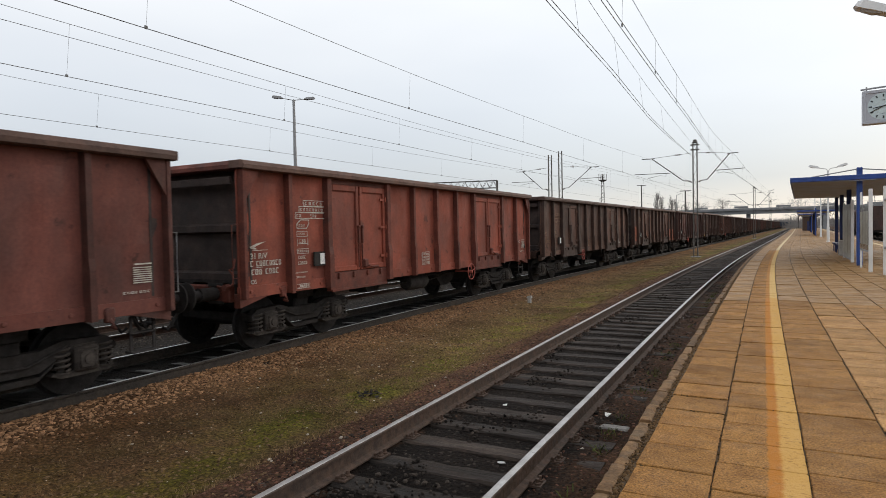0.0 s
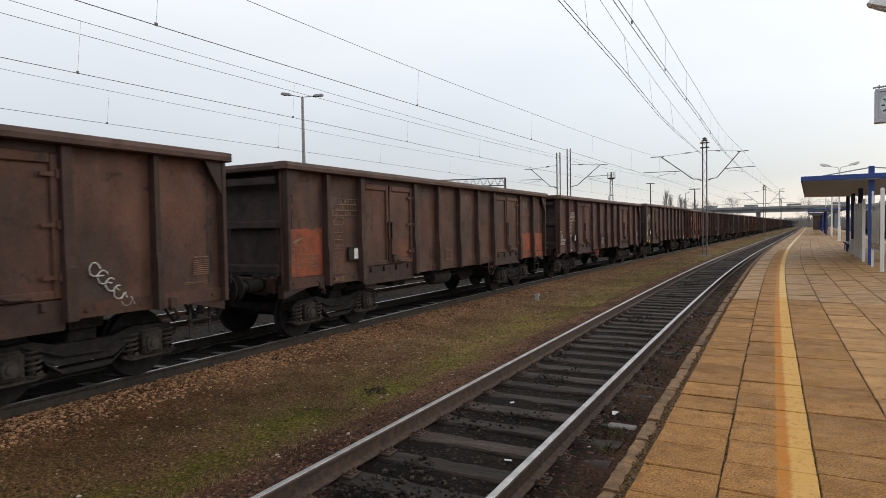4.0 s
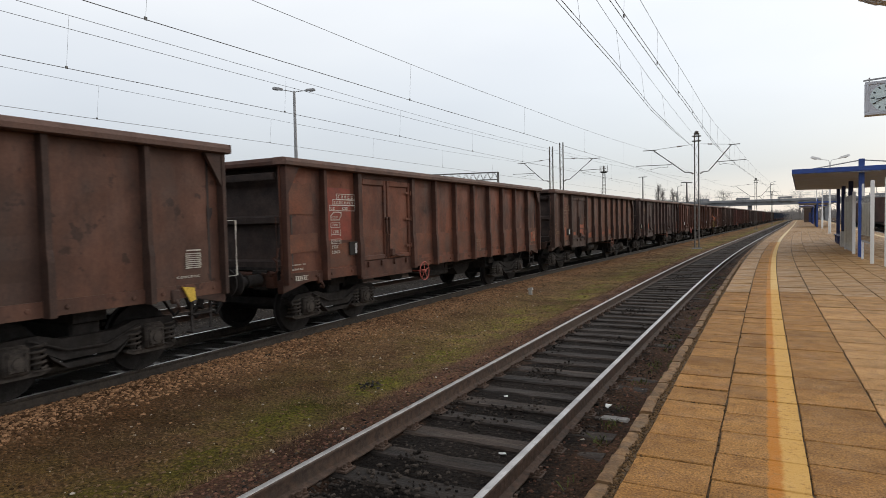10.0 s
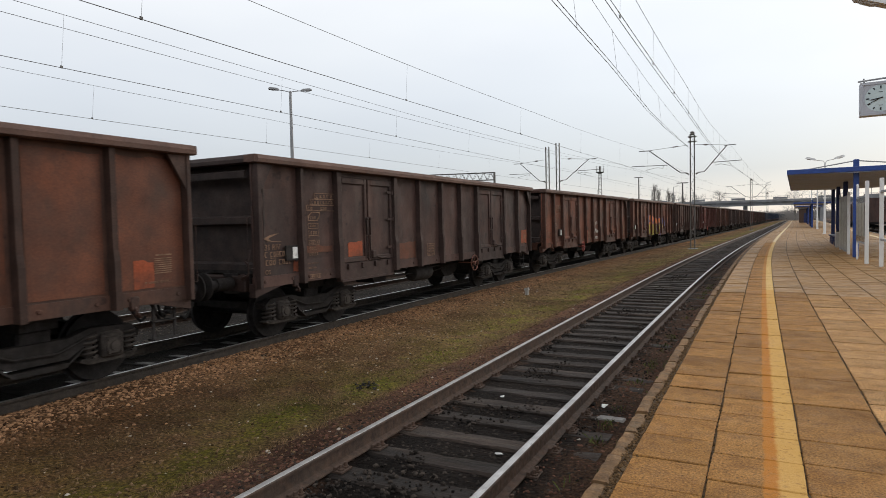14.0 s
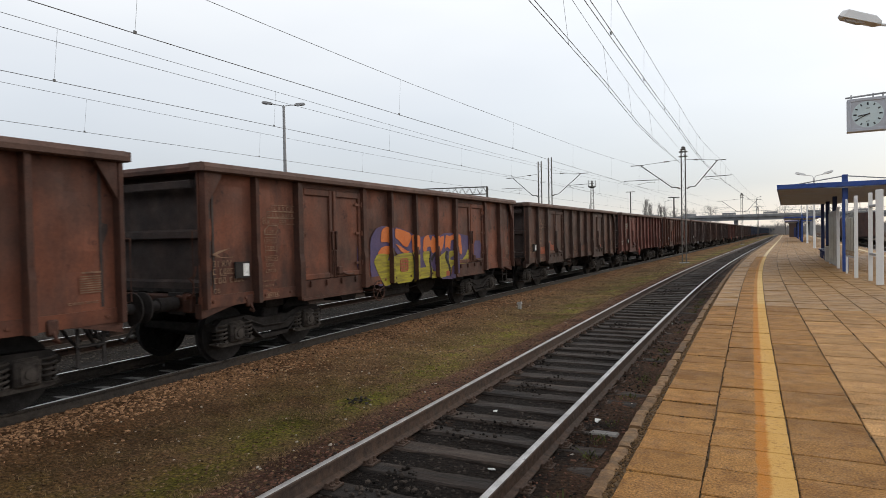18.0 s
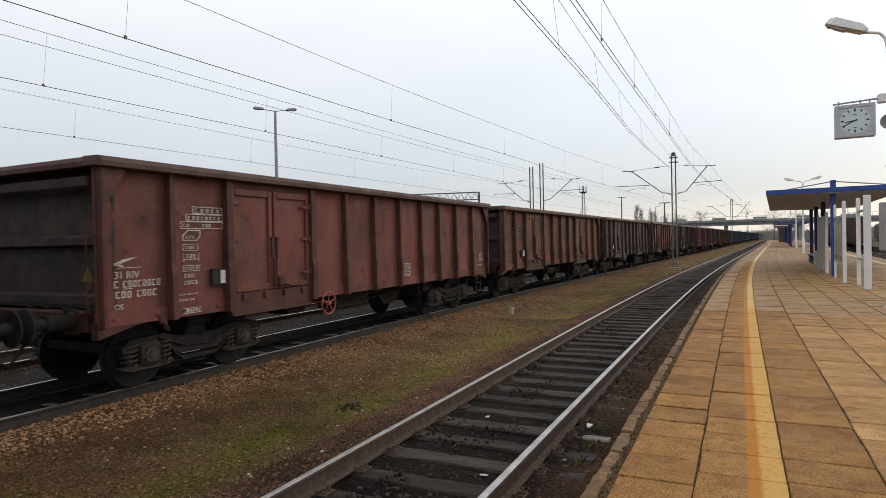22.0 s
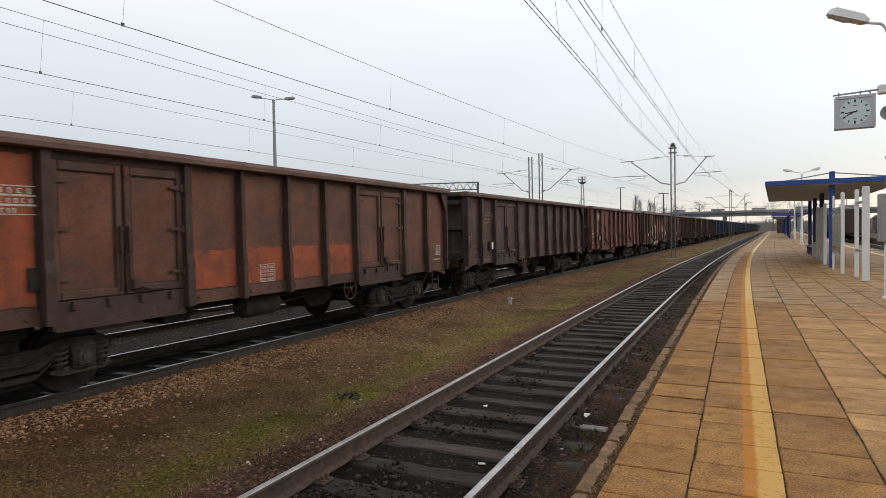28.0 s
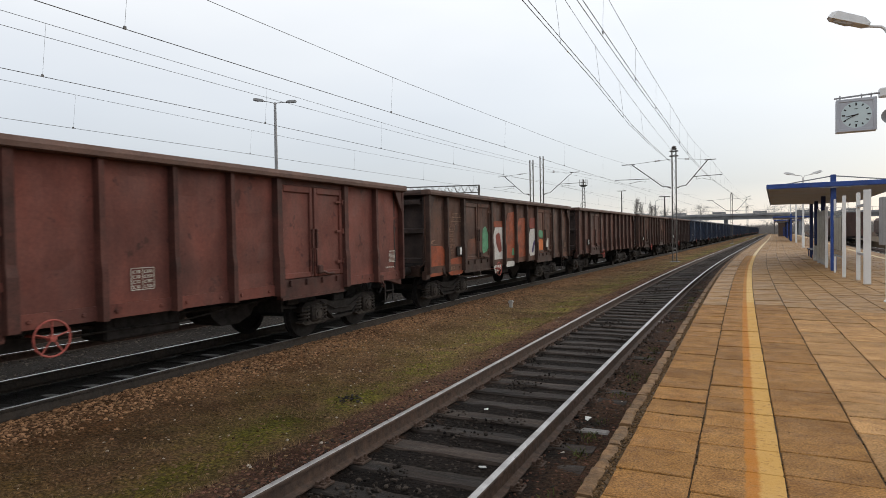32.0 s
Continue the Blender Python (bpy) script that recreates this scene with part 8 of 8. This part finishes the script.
radio_tower()
for x, y, h in ((-21.0, 125, 10.4), (-52, 170, 9.0), (-10.36, 100, 7.6)):
    p = thing("yard_lamp", "thin grey lamp pole in the yard", "street lamp", "far lamp poles", at=pose(x, y, -0.4))
    bm = bmesh.new()
    lathe(bm, [(0.16, 0), (0.1, h)], n=8)
    part("pole", bm, MASTSTEEL, p)
    bm = bmesh.new()
    box(bm, -0.8, 0.8, -0.1, 0.1, h, h + 0.12)
    part("lamp_bar", bm, MASTSTEEL, p)


def side_platform():
    """The second platform across the right-hand track: dark edge wall, white railing, lamp posts."""
    o = new("side_platform", sweep("side_platform", [(11.1, -0.3), (11.1, 0.36), (11.2, 0.396), (16.5, 0.396), (16.5, -0.3)], -14, 200, JOINT))
    tagged(o, "second platform across the right-hand track", "platform", kind="structure")
    f = thing("railing", "white steel railing along the second platform", "railing", at=Matrix.Identity(4))
    s = 8.0
    while s < 120:
        bm = bmesh.new()
        p, q = on(16.2, s, 0.39), on(16.2, s + 2.0, 0.39)
        tube(bm, [p, p + Vector((0, 0, 1.15))], 0.03, 6)
        part("post", bm, WHITE, f)
        bm = bmesh.new()
        for z in (0.6, 1.12):
            tube(bm, [p + Vector((0, 0, z)), q + Vector((0, 0, z))], 0.022, 6)
        part("rail", bm, WHITE, f)
        s += 2.0
    for s in (30, 62, 94):
        lamp_post(13.6, s, 0.39, 5.9, "white double street lamp on the second platform", arm=0.55, spread=0.45, tilt=10)


side_platform()


def wagon_row():
    """Dark covered wagons standing on the track beyond the second platform."""
    for d, s in ((9.05, 91.5), (9.05, 107), (19.5, 92.5), (19.5, 108), (19.5, 123.5), (19.5, 139)):
        w = thing("covered_wagon", "dark covered wagon standing on a track by the second platform", "freight wagon", "standing wagons", at=stand(d, s, 0))
        bm = bmesh.new()
        prism(bm, [(-1.4, 1.0), (1.4, 1.0), (1.4, 3.3), (1.0, 3.75), (-1.0, 3.75), (-1.4, 3.3)], -6.8, 6.8)
        part("body", bm, PAINTS["dark"], w)
        bm = bmesh.new()
        box(bm, -1.1, 1.1, -6.6, 6.6, 0.75, 1.0)
        part("underframe", bm, BLACK, w)
        for y in (-4.5, 4.5):
            for q in (-0.9, 0.9):
                o = put("wheelset", wheelset_shape(), TYRE, w, (0, y + q, 0.46))


wagon_row()
build_track("railway_track_6", 19.5, 0.0, 0, 300, 0.62, "track beyond the second platform", SLEEPER, 0)

# ---- pieces of the platform, last ----
build_slabs()
build_kerbs()
motions()
